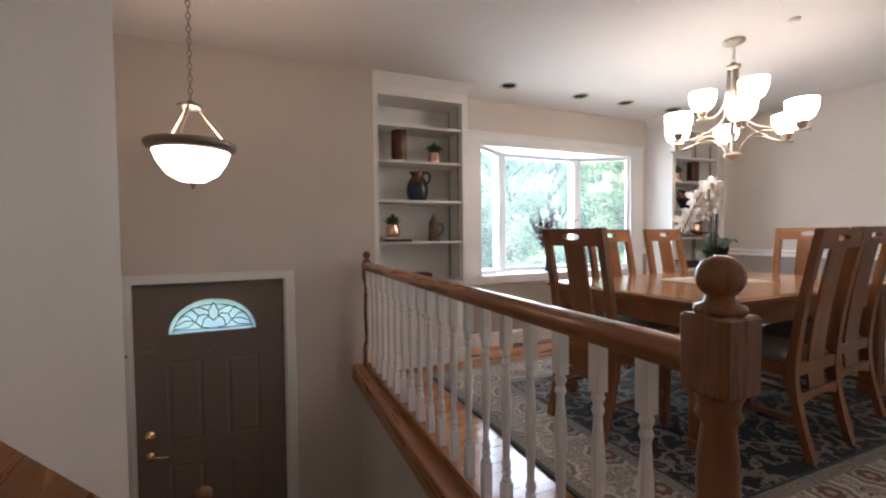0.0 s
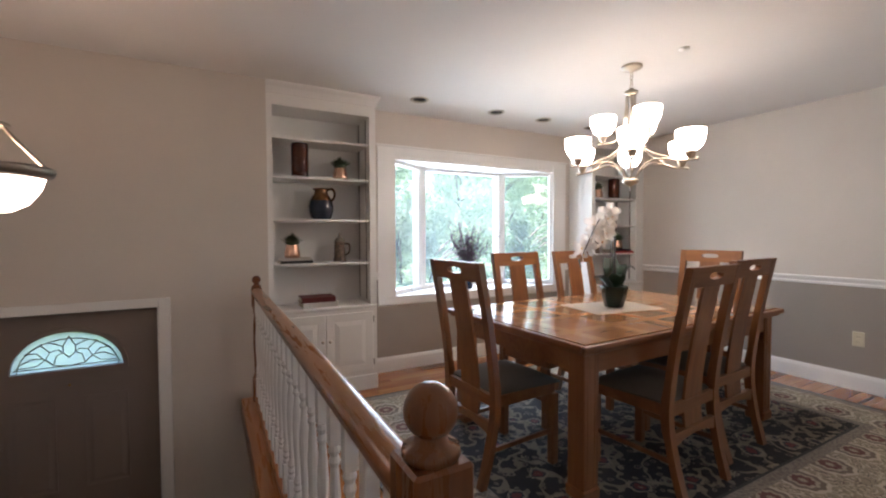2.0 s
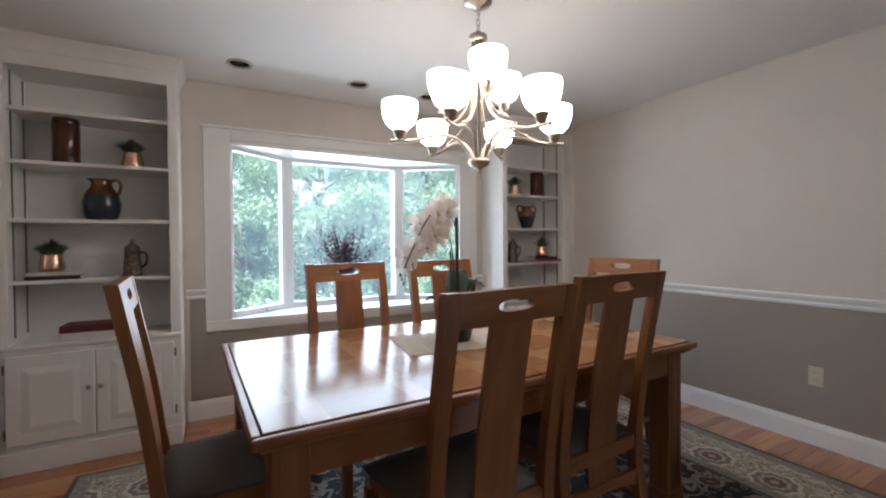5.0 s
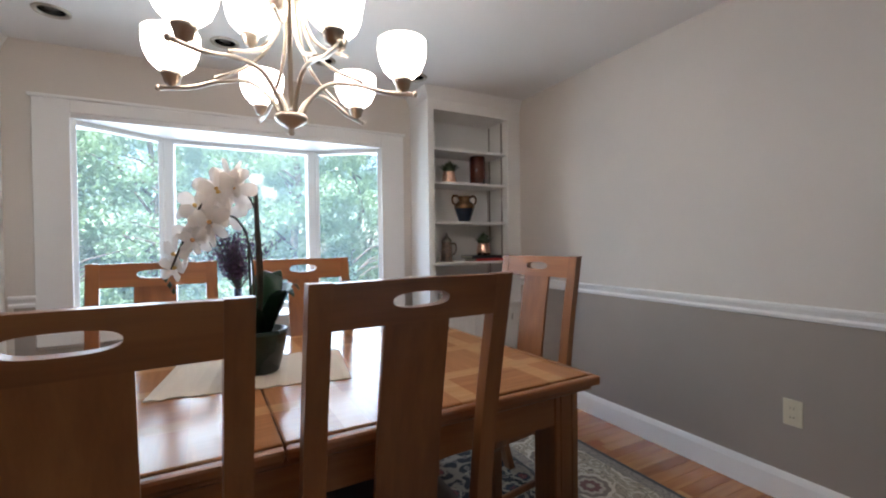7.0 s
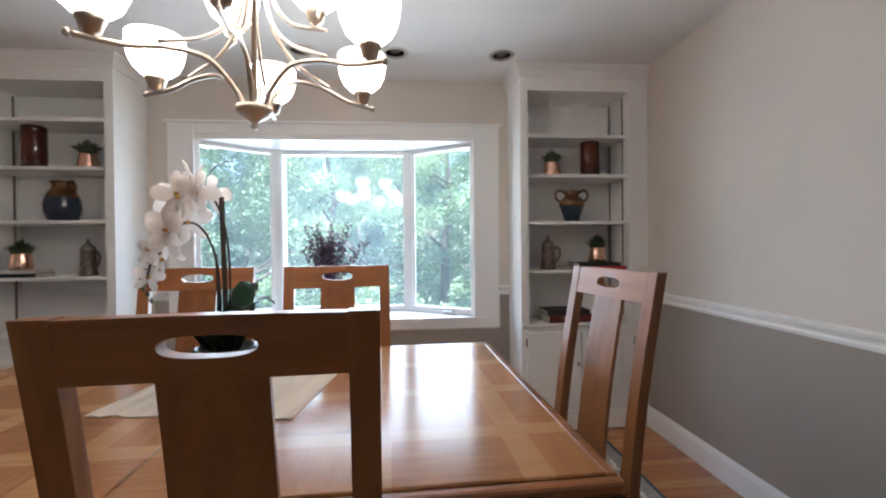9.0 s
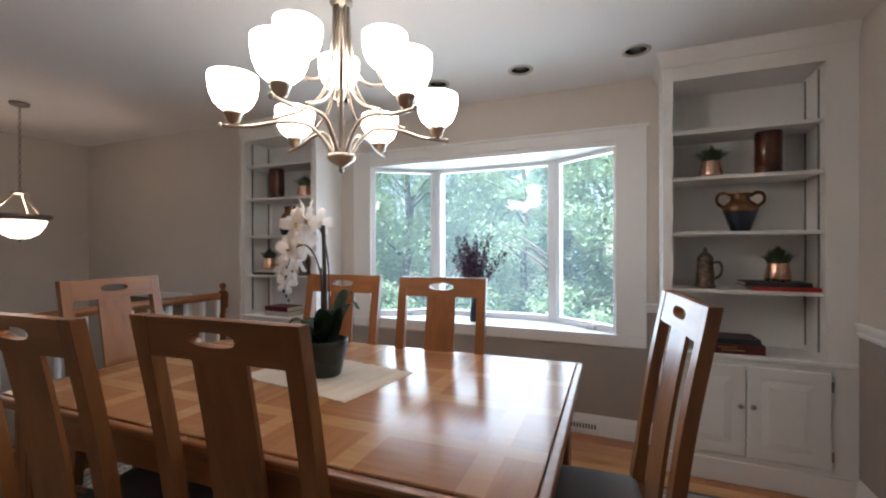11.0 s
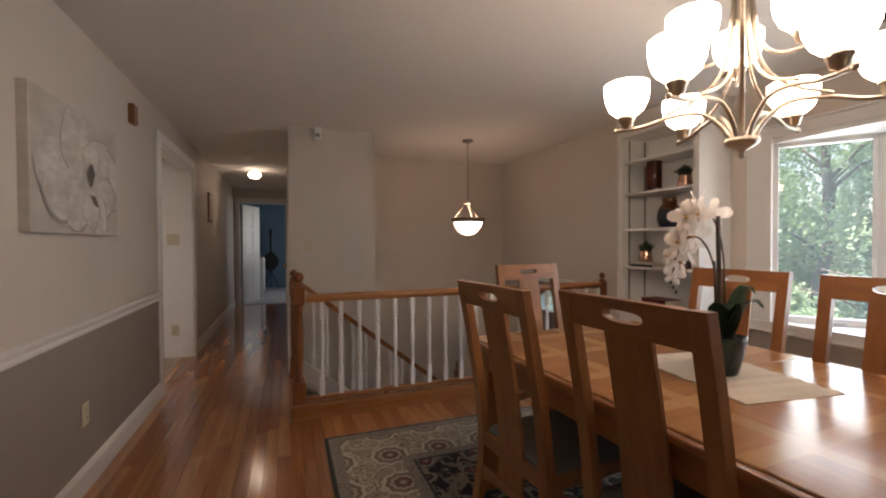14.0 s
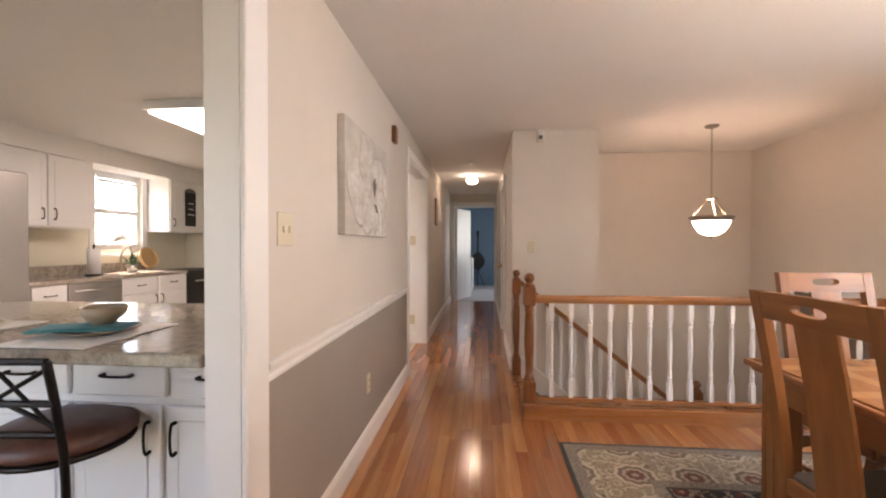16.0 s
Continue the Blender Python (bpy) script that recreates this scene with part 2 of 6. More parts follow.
def pane_glass(name, tint=(1, 1, 1), rough=0.0, haze=0.0, film=(0.86, 0.93, 1.0)):
    """Thin clear pane: a mirror-like film over transparency, with bright outdoor haze put in as a translucent veil."""
    m = Nodes(name)
    tr = m.n.new("ShaderNodeBsdfTransparent")
    tr.inputs[0].default_value = (*tint, 1)
    gl = m.n.new("ShaderNodeBsdfGlossy")
    gl.inputs["Roughness"].default_value = rough
    mixer = m.n.new("ShaderNodeMixShader")
    mixer.inputs[0].default_value = 0.04
    m.t.links.new(tr.outputs[0], mixer.inputs[1])
    m.t.links.new(gl.outputs[0], mixer.inputs[2])
    veil = m.n.new("ShaderNodeBsdfTranslucent")
    veil.inputs["Color"].default_value = (*film, 1)
    hazy = m.n.new("ShaderNodeMixShader")
    m.put(hazy.inputs[0], m.math("MULTIPLY_ADD", m.noise(m.coord(), 2.5, 3), haze * 0.12, haze * 0.94))
    m.t.links.new(mixer.outputs[0], hazy.inputs[1])
    m.t.links.new(veil.outputs[0], hazy.inputs[2])
    m.t.links.new(hazy.outputs[0], m.n["Material Output"].inputs[0])
    return m.mat


def table_veneer():
    """Oak veneer in squares, crossed by paler bands."""
    m = Nodes("table_veneer")
    c = m.coord()
    sep = m.n.new("ShaderNodeSeparateXYZ")
    m.t.links.new(c, sep.inputs[0])

    def cell(out, size, off):
        u = m.math("DIVIDE", m.math("ADD", sep.outputs[out], off), size)
        return m.math("FLOOR", u), m.math("FRACT", u)

    ix, fx = cell(0, 0.315, 10.0)
    iy, fy = cell(1, 0.295, 10.02)
    band = m.math("MAXIMUM", m.math("LESS_THAN", fx, 0.2), m.math("LESS_THAN", fy, 0.2))
    turn = m.math("MODULO", m.math("ADD", ix, iy), 2.0)
    gx = m.noise(m.coord((2, 26, 2)), 2.0, 5, 0.65)
    gy = m.noise(m.coord((26, 2, 2)), 2.0, 5, 0.65)
    g = m.mix(turn, gx, gy)
    field = m.mix(m.ramp(g, 0.3, 0.72), (0.335, 0.158, 0.063), (0.235, 0.10, 0.037))
    pale = m.mix(m.ramp(gx, 0.3, 0.72), (0.42, 0.235, 0.11), (0.335, 0.168, 0.067))
    col = m.mix(band, field, pale)
    col = m.mix(m.math("MULTIPLY", turn, 0.18), col, (0.41, 0.215, 0.10))
    m.bump(g, 0.05, 0.0005)
    return m.done(col, m.math("MULTIPLY_ADD", m.noise(m.coord(), 3, 4), 0.10, 0.13), Coat_Weight=0.05, Coat_Roughness=0.07, Specular_IOR_Level=0.34)


def rug_pattern(kind):
    """Woven rug with curling floral figures: dark field, or pale border with round medallions."""
    m = Nodes("rug_" + kind)
    c = m.coord()
    warp = m.node("ShaderNodeVectorMath", props={"operation": "MULTIPLY_ADD"}, i0=m.node("ShaderNodeTexNoise", 1, Vector=c, Scale=7.0, Detail=2.0), i1=(0.09, 0.09, 0.0), i2=c)
    v = m.node("ShaderNodeTexVoronoi", Vector=warp, Scale=6.2 if kind == "field" else 10.0)
    v2 = m.node("ShaderNodeTexVoronoi", Vector=warp, Scale=19.0)
    ring = m.math("SINE", m.math("MULTIPLY", v, 22.0))
    small = m.math("SINE", m.math("MULTIPLY", v2, 20.0))
    weave = m.noise(c, 420, 2)
    if kind == "field":
        vine = m.math("ABSOLUTE", m.math("SUBTRACT", m.noise(c, 5.5, 2), 0.5))
        col = m.mix(m.math("LESS_THAN", vine, 0.034), (0.010, 0.010, 0.012), (0.24, 0.20, 0.145))
        col = m.mix(m.math("LESS_THAN", v2, 0.33), col, (0.20, 0.165, 0.125))
        col = m.mix(m.math("LESS_THAN", v2, 0.22), col, (0.02, 0.022, 0.032))
        col = m.mix(m.math("LESS_THAN", v2, 0.10), col, (0.24, 0.13, 0.10))
        petals = m.math("MULTIPLY_ADD", small, 0.03, v)
        col = m.mix(m.math("LESS_THAN", petals, 0.34), col, (0.31, 0.26, 0.19))
        col = m.mix(m.math("LESS_THAN", petals, 0.25), col, (0.025, 0.028, 0.04))
        col = m.mix(m.math("LESS_THAN", petals, 0.17), col, (0.17, 0.035, 0.035))
        col = m.mix(m.math("LESS_THAN", petals, 0.05), col, (0.36, 0.30, 0.22))
    elif kind == "border":
        sep = m.n.new("ShaderNodeSeparateXYZ")
        m.t.links.new(c, sep.inputs[0])
        size = 0.305
        fx = m.math("SUBTRACT", m.math("FRACT", m.math("DIVIDE", m.math("ADD", sep.outputs[0], 20.0), size)), 0.5)
        fy = m.math("SUBTRACT", m.math("FRACT", m.math("DIVIDE", m.math("ADD", sep.outputs[1], 20.0), size)), 0.5)
        ang = m.math("ARCTAN2", fy, fx)
        r = m.math("SQRT", m.math("ADD", m.math("MULTIPLY", fx, fx), m.math("MULTIPLY", fy, fy)))
        r = m.math("MULTIPLY_ADD", m.math("SINE", m.math("MULTIPLY", ang, 9.0)), 0.016, r)
        col = m.mix(m.math("GREATER_THAN", ring, 0.35), (0.37, 0.32, 0.235), (0.57, 0.505, 0.39))
        col = m.mix(m.math("GREATER_THAN", small, 0.86), col, (0.16, 0.125, 0.10))
        col = m.mix(m.math("LESS_THAN", r, 0.36), col, (0.60, 0.53, 0.42))
        col = m.mix(m.math("LESS_THAN", r, 0.30), col, (0.20, 0.16, 0.13))
        col = m.mix(m.math("LESS_THAN", r, 0.22), col, (0.45, 0.39, 0.31))
        col = m.mix(m.math("LESS_THAN", r, 0.16), col, (0.17, 0.075, 0.065))
        col = m.mix(m.math("LESS_THAN", r, 0.06), col, (0.42, 0.36, 0.28))
    else:
        col = m.mix(m.math("GREATER_THAN", small, 0.3), (0.30, 0.265, 0.22), (0.20, 0.175, 0.15))
    col = m.mix(m.math("MULTIPLY", weave, 0.25), col, (0.05, 0.045, 0.04))
    m.bump(weave, 0.5, 0.002)
    return m.done(col, 0.95, Sheen_Weight=0.02)


PETAL = foliage("white_petal", (0.85, 0.80, 0.75), (0.78, 0.72, 0.68), (0.85, 0.80, 0.74))
GRANITE = granite()
VENEER = table_veneer()
RUG_FIELD, RUG_BORDER, RUG_GUARD = rug_pattern("field"), rug_pattern("border"), rug_pattern("guard")
RUG_EDGE = cloth("rug_binding", (0.05, 0.055, 0.05), (0.03, 0.033, 0.03), 300)
LEAVES = foliage("green_leaves", (0.11, 0.21, 0.135), (0.23, 0.34, 0.22))
LEAVES_PALE = foliage("pale_green_leaves", (0.18, 0.30, 0.18), (0.31, 0.42, 0.27))
LEAVES_BLUE = foliage("spruce_needles", (0.06, 0.12, 0.10), (0.15, 0.22, 0.18))
# the pale haze over the view is put into the pane material
GLASS = pane_glass("window_glass", haze=0.036, film=(0.74, 0.92, 1.0))
# a stronger veil puts the daylight glare into the lunette
DOOR_GLASS = pane_glass("textured_door_glass", (0.86, 0.96, 0.98), 0.25, 0.55, (0.86, 0.94, 0.95))


# ---- mesh tools ----
def mesh_of(bm, name, material, smooth=False):
    me = bpy.data.meshes.new(name)
    bmesh.ops.recalc_face_normals(bm, faces=bm.faces)
    bm.to_mesh(me)
    bm.free()
    for m in (material if isinstance(material, (list, tuple)) else [material]):
        me.materials.append(m)
    if smooth:
        me.shade_smooth()
    return me


def part(name, bm, material, parent=None, label="", smooth=False):
    ob = new(name, mesh_of(bm, name, material, smooth))
    if parent:
        ob.parent = parent
    return tagged(ob, label)


def thing(name, label, category, where=(0, 0, 0), rz=0, group="", kind=""):
    ob = new(name)
    ob.empty_display_size = 0.05
    ob.matrix_world = pose(*where, 0, 0, rz)
    return tagged(ob, label, category, group, kind)


def box(x0, y0, z0, x1, y1, z1, bevel=0.0, bm=None, seg=1):
    bm2 = bmesh.new()
    bmesh.ops.create_cube(bm2, size=1, matrix=Matrix.LocRotScale(((x0 + x1) / 2, (y0 + y1) / 2, (z0 + z1) / 2), None, (abs(x1 - x0), abs(y1 - y0), abs(z1 - z0))))
    if bevel:
        bmesh.ops.bevel(bm2, geom=bm2.edges[:], offset=bevel, segments=seg, profile=0.5, affect="EDGES")
    if bm is None:
        return bm2
    join(bm, bm2)
    return bm


def join(bm, other, m=None):
    if m:
        bmesh.ops.transform(other, matrix=m, verts=other.verts)
    vs = {v: bm.verts.new(v.co) for v in other.verts}
    for f in other.faces:
        bm.faces.new([vs[v] for v in f.verts]).material_index = f.material_index
    other.free()
    return bm


def lathe(profile, n=24, bm=None, at=(0, 0, 0)):
    """Turned solid from (radius, height) pairs."""
    bm = bm or bmesh.new()
    rings = []
    for r, z in profile:
        if r < 1e-5:
            rings.append([bm.verts.new((at[0], at[1], at[2] + z))])
        else:
            rings.append([bm.verts.new((at[0] + r * math.cos(2 * math.pi * k / n), at[1] + r * math.sin(2 * math.pi * k / n), at[2] + z)) for k in range(n)])
    for a, b in zip(rings, rings[1:]):
        for k in range(n):
            vs = [a[k % len(a)], a[(k + 1) % len(a)], b[(k + 1) % len(b)], b[k % len(b)]]
            vs = list(dict.fromkeys(vs))
            if len(vs) > 2:
                bm.faces.new(vs)
    return bm


def tube(pts, r, n=8, bm=None, closed=False):
    """Round rod through points; r may be one radius or one a point."""
    bm = bm or bmesh.new()
    pts = [Vector(p) for p in pts]
    rs = r if isinstance(r, (list, tuple)) else [r] * len(pts)
    rings, ref = [], None
    for i, p in enumerate(pts):
        if closed:
            d = pts[(i + 1) % len(pts)] - pts[i - 1]
        else:
            d = pts[min(i + 1, len(pts) - 1)] - pts[max(i - 1, 0)]
        d.normalize()
        if ref is None:
            ref = Vector((0, 0, 1)) if abs(d.z) < 0.9 else Vector((1, 0, 0))
        u = (ref - d * ref.dot(d)).normalized()
        ref = u
        w = d.cross(u)
        rings.append([bm.verts.new(p + rs[i] * (u * math.cos(2 * math.pi * k / n) + w * math.sin(2 * math.pi * k / n))) for k in range(n)])
    pairs = list(zip(rings, rings[1:])) + ([(rings[-1], rings[0])] if closed else [])
    for a, b in pairs:
        for k in range(n):
            bm.faces.new((a[k], a[(k + 1) % n], b[(k + 1) % n], b[k]))
    if not closed:
        bm.faces.new(rings[0][::-1])
        bm.faces.new(rings[-1])
    return bm


def spline(pts, steps=6):
    """Smooth line through points."""
    pts = [Vector(p) for p in pts]
    q = [2 * pts[0] - pts[1], *pts, 2 * pts[-1] - pts[-2]]
    out = []
    for i in range(1, len(q) - 2):
        for s in range(steps):
            t = s / steps
            a, b, c, d = q[i - 1:i + 3]
            out.append(0.5 * (2 * b + (c - a) * t + (2 * a - 5 * b + 4 * c - d) * t * t + (3 * b - a - 3 * c + d) * t ** 3))
    return out + [pts[-1]]


def prism(outline, axis, a, b, bm=None, hole=None):
    """Flat outline of (u, v) pairs pushed from a to b along an axis; hole: an inner loop with as many points."""
    bm = bm or bmesh.new()
    put = {"x": lambda u, v, w: (w, u, v), "y": lambda u, v, w: (u, w, v), "z": lambda u, v, w: (u, v, w)}[axis]
    n = len(outline)
    o0, o1 = ([bm.verts.new(put(u, v, w)) for u, v in outline] for w in (a, b))
    for k in range(n):
        bm.faces.new((o0[k], o0[(k + 1) % n], o1[(k + 1) % n], o1[k]))
    if hole:
        h0, h1 = ([bm.verts.new(put(u, v, w)) for u, v in hole] for w in (a, b))
        for k in range(n):
            j = (k + 1) % n
            bm.faces.new((h0[k], h0[j], h1[j], h1[k]))
            bm.faces.new((o0[k], o0[j], h0[j], h0[k]))
            bm.faces.new((o1[k], o1[j], h1[j], h1[k]))
    else:
        bm.faces.new(o0)
        bm.faces.new(o1)
    return bm


def bevelled(bm, w, seg=2):
    bmesh.ops.bevel(bm, geom=[e for e in bm.edges if len(e.link_faces) == 2 and e.calc_face_angle(0) > 0.6], offset=w, segments=seg, profile=0.5, affect="EDGES")
    return bm


def rect_loop(w, h, n=8):
    """Points round a rectangle centred on 0, n a side."""
    c = [(-w / 2, -h / 2), (w / 2, -h / 2), (w / 2, h / 2), (-w / 2, h / 2)]
    return [tuple(a[i] + (b[i] - a[i]) * k / n for i in (0, 1)) for a, b in zip(c, c[1:] + c[:1]) for k in range(n)]


def oval_loop(w, h, n=8, power=2.0):
    out = []
    for u, v in rect_loop(2, 2, n):
        a = math.atan2(v, u)
        c, s = math.cos(a), math.sin(a)
        r = (abs(c) ** power + abs(s) ** power) ** (-1 / power)
        out.append((w / 2 * r * c, h / 2 * r * s))
    return out


def structure(name, label, bm, material, category="wall"):
    return tagged(part(name, bm, material), label, category, kind="structure")


# ---- large structure ----
T = 0.12
structure("wall_east", "greige painted wall above a white chair rail", box(EAST, SOUTH - 0.1, -0.02, EAST + T, NORTH + T, CEIL + 0.02), WALL)
bm = box(1.10, NORTH, 0.0, 2.18, NORTH + T, CEIL)
box(4.18, NORTH, 0.0, EAST, NORTH + T, CEIL, bm=bm)
box(2.18, NORTH, 0.0, 4.18, NORTH + T, 0.66, bm=bm)
box(2.18, NORTH, 1.985, 4.18, NORTH + T, CEIL, bm=bm)
structure("wall_north", "greige painted window wall between two bookcases", bm, WALL)
for bx in ((FOYER_W - T, FRONT, FOYER_Z - 0.1, -0.505, FRONT + 0.2, CEIL), (0.43, FRONT, FOYER_Z - 0.1, 1.10, FRONT + 0.2, CEIL),
           (-0.505, FRONT, 0.79, 0.43, FRONT + 0.2, CEIL), (1.095, FRONT + 0.02, 0.0, 1.105, NORTH, CEIL)):
    structure("wall_entry", "tall greige wall around the front door", box(*bx), WALL)
structure("wall_foyer", "greige wall of the sunken foyer", box(FOYER_W - T, 1.37, FOYER_Z - 0.1, FOYER_W, FRONT, CEIL), WALL)
bm = box(STAIR_W - T, HALL_N, FOYER_Z - 0.1, STAIR_W, 1.48, CEIL)
box(FOYER_W, 1.37, FOYER_Z - 0.1, STAIR_W - T, 1.48, CEIL, bm=bm)
structure("wall_stair", "greige wall beside the stairs", bm, WALL)
bm = box(-1.35, HALL_N, 0.0, STAIR_W - T, HALL_N + T, CEIL)
box(-5.2, HALL_N, 0.0, -2.2, HALL_N + T, CEIL, bm=bm)
box(-2.2, HALL_N, 2.05, -1.35, HALL_N + T, CEIL, bm=bm)
structure("wall_hall_north", "greige hallway wall with a door", bm, WALL)
bm = box(0.13, SOUTH - 0.1, 0.0, 2.965, SOUTH, CEIL)
box(-1.2, SOUTH - T, 2.1, 0.13, SOUTH, CEIL, bm=bm)
box(-5.2, SOUTH - T, 0.0, -1.2, SOUTH, CEIL, bm=bm)
box(4.5, SOUTH - T, 0.0, EAST, SOUTH, CEIL, bm=bm)
structure("wall_south", "greige wall with chair rail and wide openings", bm, WALL)
bm = box(-5.2 - T, -0.5, 0.0, -5.2, -0.24, CEIL)
box(-5.2 - T, 0.62, 0.0, -5.2, 0.8, CEIL, bm=bm)
box(-5.2 - T, -0.24, 2.09, -5.2, 0.62, CEIL, bm=bm)
structure("wall_hall_end", "pale wall around the bedroom door at the hall end", bm, WALL)
CAN_X, CAN_Y = (2.27, 3.04, 3.60, 4.25), 3.42
bm = box(-9, -4.4, CEIL, 5.4, CAN_Y - 0.1, CEIL + 0.1)
box(-9, CAN_Y + 0.1, CEIL, 5.4, 4.1, CEIL + 0.1, bm=bm)
for a, b in zip((-9.1,) + CAN_X, CAN_X + (5.5,)):
    box(a + 0.1, CAN_Y - 0.1, CEIL, b - 0.1, CAN_Y + 0.1, CEIL + 0.1, bm=bm)
for x in CAN_X:
    prism([(u + x, v + CAN_Y) for u, v in rect_loop(0.2, 0.2)], "z", CEIL, CEIL + 0.1, bm, [(u + x, v + CAN_Y) for u, v in oval_loop(0.122, 0.122)])
structure("ceiling", "white matt plaster ceiling", bm, CEILING, "ceiling")
bm = box(-9.0, SOUTH - 0.13, -0.25, RAIL_X + 0.06, HALL_N + 0.06, -0.022)
box(RAIL_X - 0.03, HALL_N, -0.25, EAST, NORTH, -0.022, bm=bm)
box(RAIL_X + 0.06, SOUTH - 0.13, -0.25, EAST, HALL_N, -0.022, bm=bm)
structure("floor", "reddish oak strip floor with a satin finish", bm, OAK_RAIL, "floor")
structure("floor_kitchen", "light kitchen floor", box(-2.1, -4.4, -0.25, 5.3, SOUTH - 0.13, -0.004), CLAY, "floor")
structure("floor_foyer", "grey foyer floor at the foot of the stairs", box(FOYER_W - T, 0.6, FOYER_Z - 0.1, RAIL_X + 0.1, FRONT, FOYER_Z), TILE, "floor")
bm = box(RAIL_X - 0.05, HALL_N, FOYER_Z, RAIL_X + 0.05, FRONT, -0.04)
structure("wall_stair_side", "greige half wall below the balustrade", bm, WALL)
bm = box(FOYER_W, 0.5, FOYER_Z, RAIL_X, HALL_N + 0.05, -0.25)
structure("wall_under_hall", "greige wall below the hall", bm, WALL)

# lower wall paint, chair rail, baseboards
for bx in ((EAST - 0.004, SOUTH, 0.1, EAST, FRONT, 0.84), (1.96, NORTH - 0.004, 0.1, 2.06, NORTH, 0.86), (4.31, NORTH - 0.004, 0.1, 4.40, NORTH, 0.86),
           (2.06, NORTH - 0.004, 0.1, 4.31, NORTH, 0.6), (0.22, SOUTH, 0.1, 2.85, SOUTH + 0.004, 0.82)):
    structure("lower_wall_paint", "taupe painted lower wall below the chair rail", box(*bx), WALL_LOW)


def moulding(run, profile, mitre=(0, 0)):
    """Trim along a straight run (x0, y0, x1, y1); profile: (out, z) pairs, out to the left of the run."""
    x0, y0, x1, y1 = run
    d = Vector((x1 - x0, y1 - y0, 0)).normalized()
    out = Vector((-d.y, d.x, 0))
    bm = bmesh.new()
    ends = [[bm.verts.new(Vector((x, y, 0)) + out * u + d * (k * u) + Vector((0, 0, z))) for u, z in profile] for x, y, k in ((x0, y0, -mitre[0]), (x1, y1, mitre[1]))]
    n = len(profile)
    for k in range(n):
        bm.faces.new((ends[0][k], ends[0][(k + 1) % n], ends[1][(k + 1) % n], ends[1][k]))
    bm.faces.new(ends[0])
    bm.faces.new(ends[1][::-1])
    return bm


CHAIR_RAIL = [(0, 0.845), (0.012, 0.848), (0.016, 0.862), (0.010, 0.872), (0.016, 0.885), (0.024, 0.895), (0.026, 0.908), (0.018, 0.914), (0, 0.914)]
BASE = [(0, 0), (0.016, 0), (0.016, 0.105), (0.011, 0.122), (0.006, 0.135), (0, 0.138)]
for run in ((EAST, SOUTH, EAST, FRONT), (2.06, NORTH, 1.94, NORTH), (4.40, NORTH, 4.31, NORTH), (0.22, SOUTH, 2.85, SOUTH)):
    drop = 0.045 if run[1] == run[3] == SOUTH else 0.019 if run[0] == EAST else 0.0
    structure("chair_rail", "white moulded chair rail", moulding(run, [(u, z - drop) for u, z in CHAIR_RAIL]), WHITE, "trim")
for run in ((EAST, SOUTH, EAST, FRONT), (4.40, NORTH, 1.94, NORTH), (0.22, SOUTH, 2.85, SOUTH), (-5.2, SOUTH, -1.29, SOUTH), (STAIR_W - T, HALL_N, -1.26, HALL_N), (-2.29, HALL_N, -5.2, HALL_N)):
    structure("baseboard", "white painted baseboard", moulding(run, BASE), WHITE, "trim")
bm = box(2.85, SOUTH, 0.0, 2.985, SOUTH + 0.02, CEIL, 0.004)
box(2.965, SOUTH - 0.113, 0.0, 2.985, SOUTH, CEIL, bm=bm)
structure("kitchen_opening_trim", "white painted corner trim of the kitchen opening", bm, WHITE, "trim")
bm = box(0.13, SOUTH, 0.0, 0.22, SOUTH + 0.018, 2.19, 0.004)
box(-1.29, SOUTH, 0.0, -1.2, SOUTH + 0.018, 2.19, 0.004, bm=bm)
box(-1.2, SOUTH, 2.1, 0.13, SOUTH + 0.018, 2.19, 0.004, bm=bm)
box(-1.2, SOUTH - T, 0.0, -1.185, SOUTH, 2.1, bm=bm)
box(0.115, SOUTH - T, 0.0, 0.13, SOUTH, 2.1, bm=bm)
box(-1.185, SOUTH - T, 2.085, 0.115, SOUTH, 2.1, bm=bm)
structure("hall_opening_trim", "white cased opening from the hall to the kitchen", bm, WHITE, "trim")
structure("wall_passage", "white painted side wall of the passage to the kitchen", box(-1.33, -2.1, 0.0, -1.21, SOUTH - T, CEIL), WHITE)
structure("passage_baseboard", "white painted baseboard", moulding((-1.21, SOUTH - T, -1.21, -2.1), BASE), WHITE, "trim")
bm = box(-1.35, HALL_N - 0.018, 0, -1.26, HALL_N, 2.14, 0.004)
box(-2.29, HALL_N - 0.018, 0, -2.2, HALL_N, 2.14, 0.004, bm=bm)
box(-2.29, HALL_N - 0.018, 2.05, -1.26, HALL_N, 2.14, 0.004, bm=bm)
structure("hall_door_trim", "white casing of a hallway door", bm, WHITE, "trim")
bm = box(-5.2, -0.33, 0, -5.18, -0.24, 2.18, 0.004)
box(-5.2, 0.62, 0, -5.18, HALL_N, 2.18, bm=bm)
box(-5.2, -0.24, 2.09, -5.18, 0.62, 2.18, 0.004, bm=bm)
structure("bedroom_door_trim", "white casing of the bedroom door", bm, WHITE, "trim")


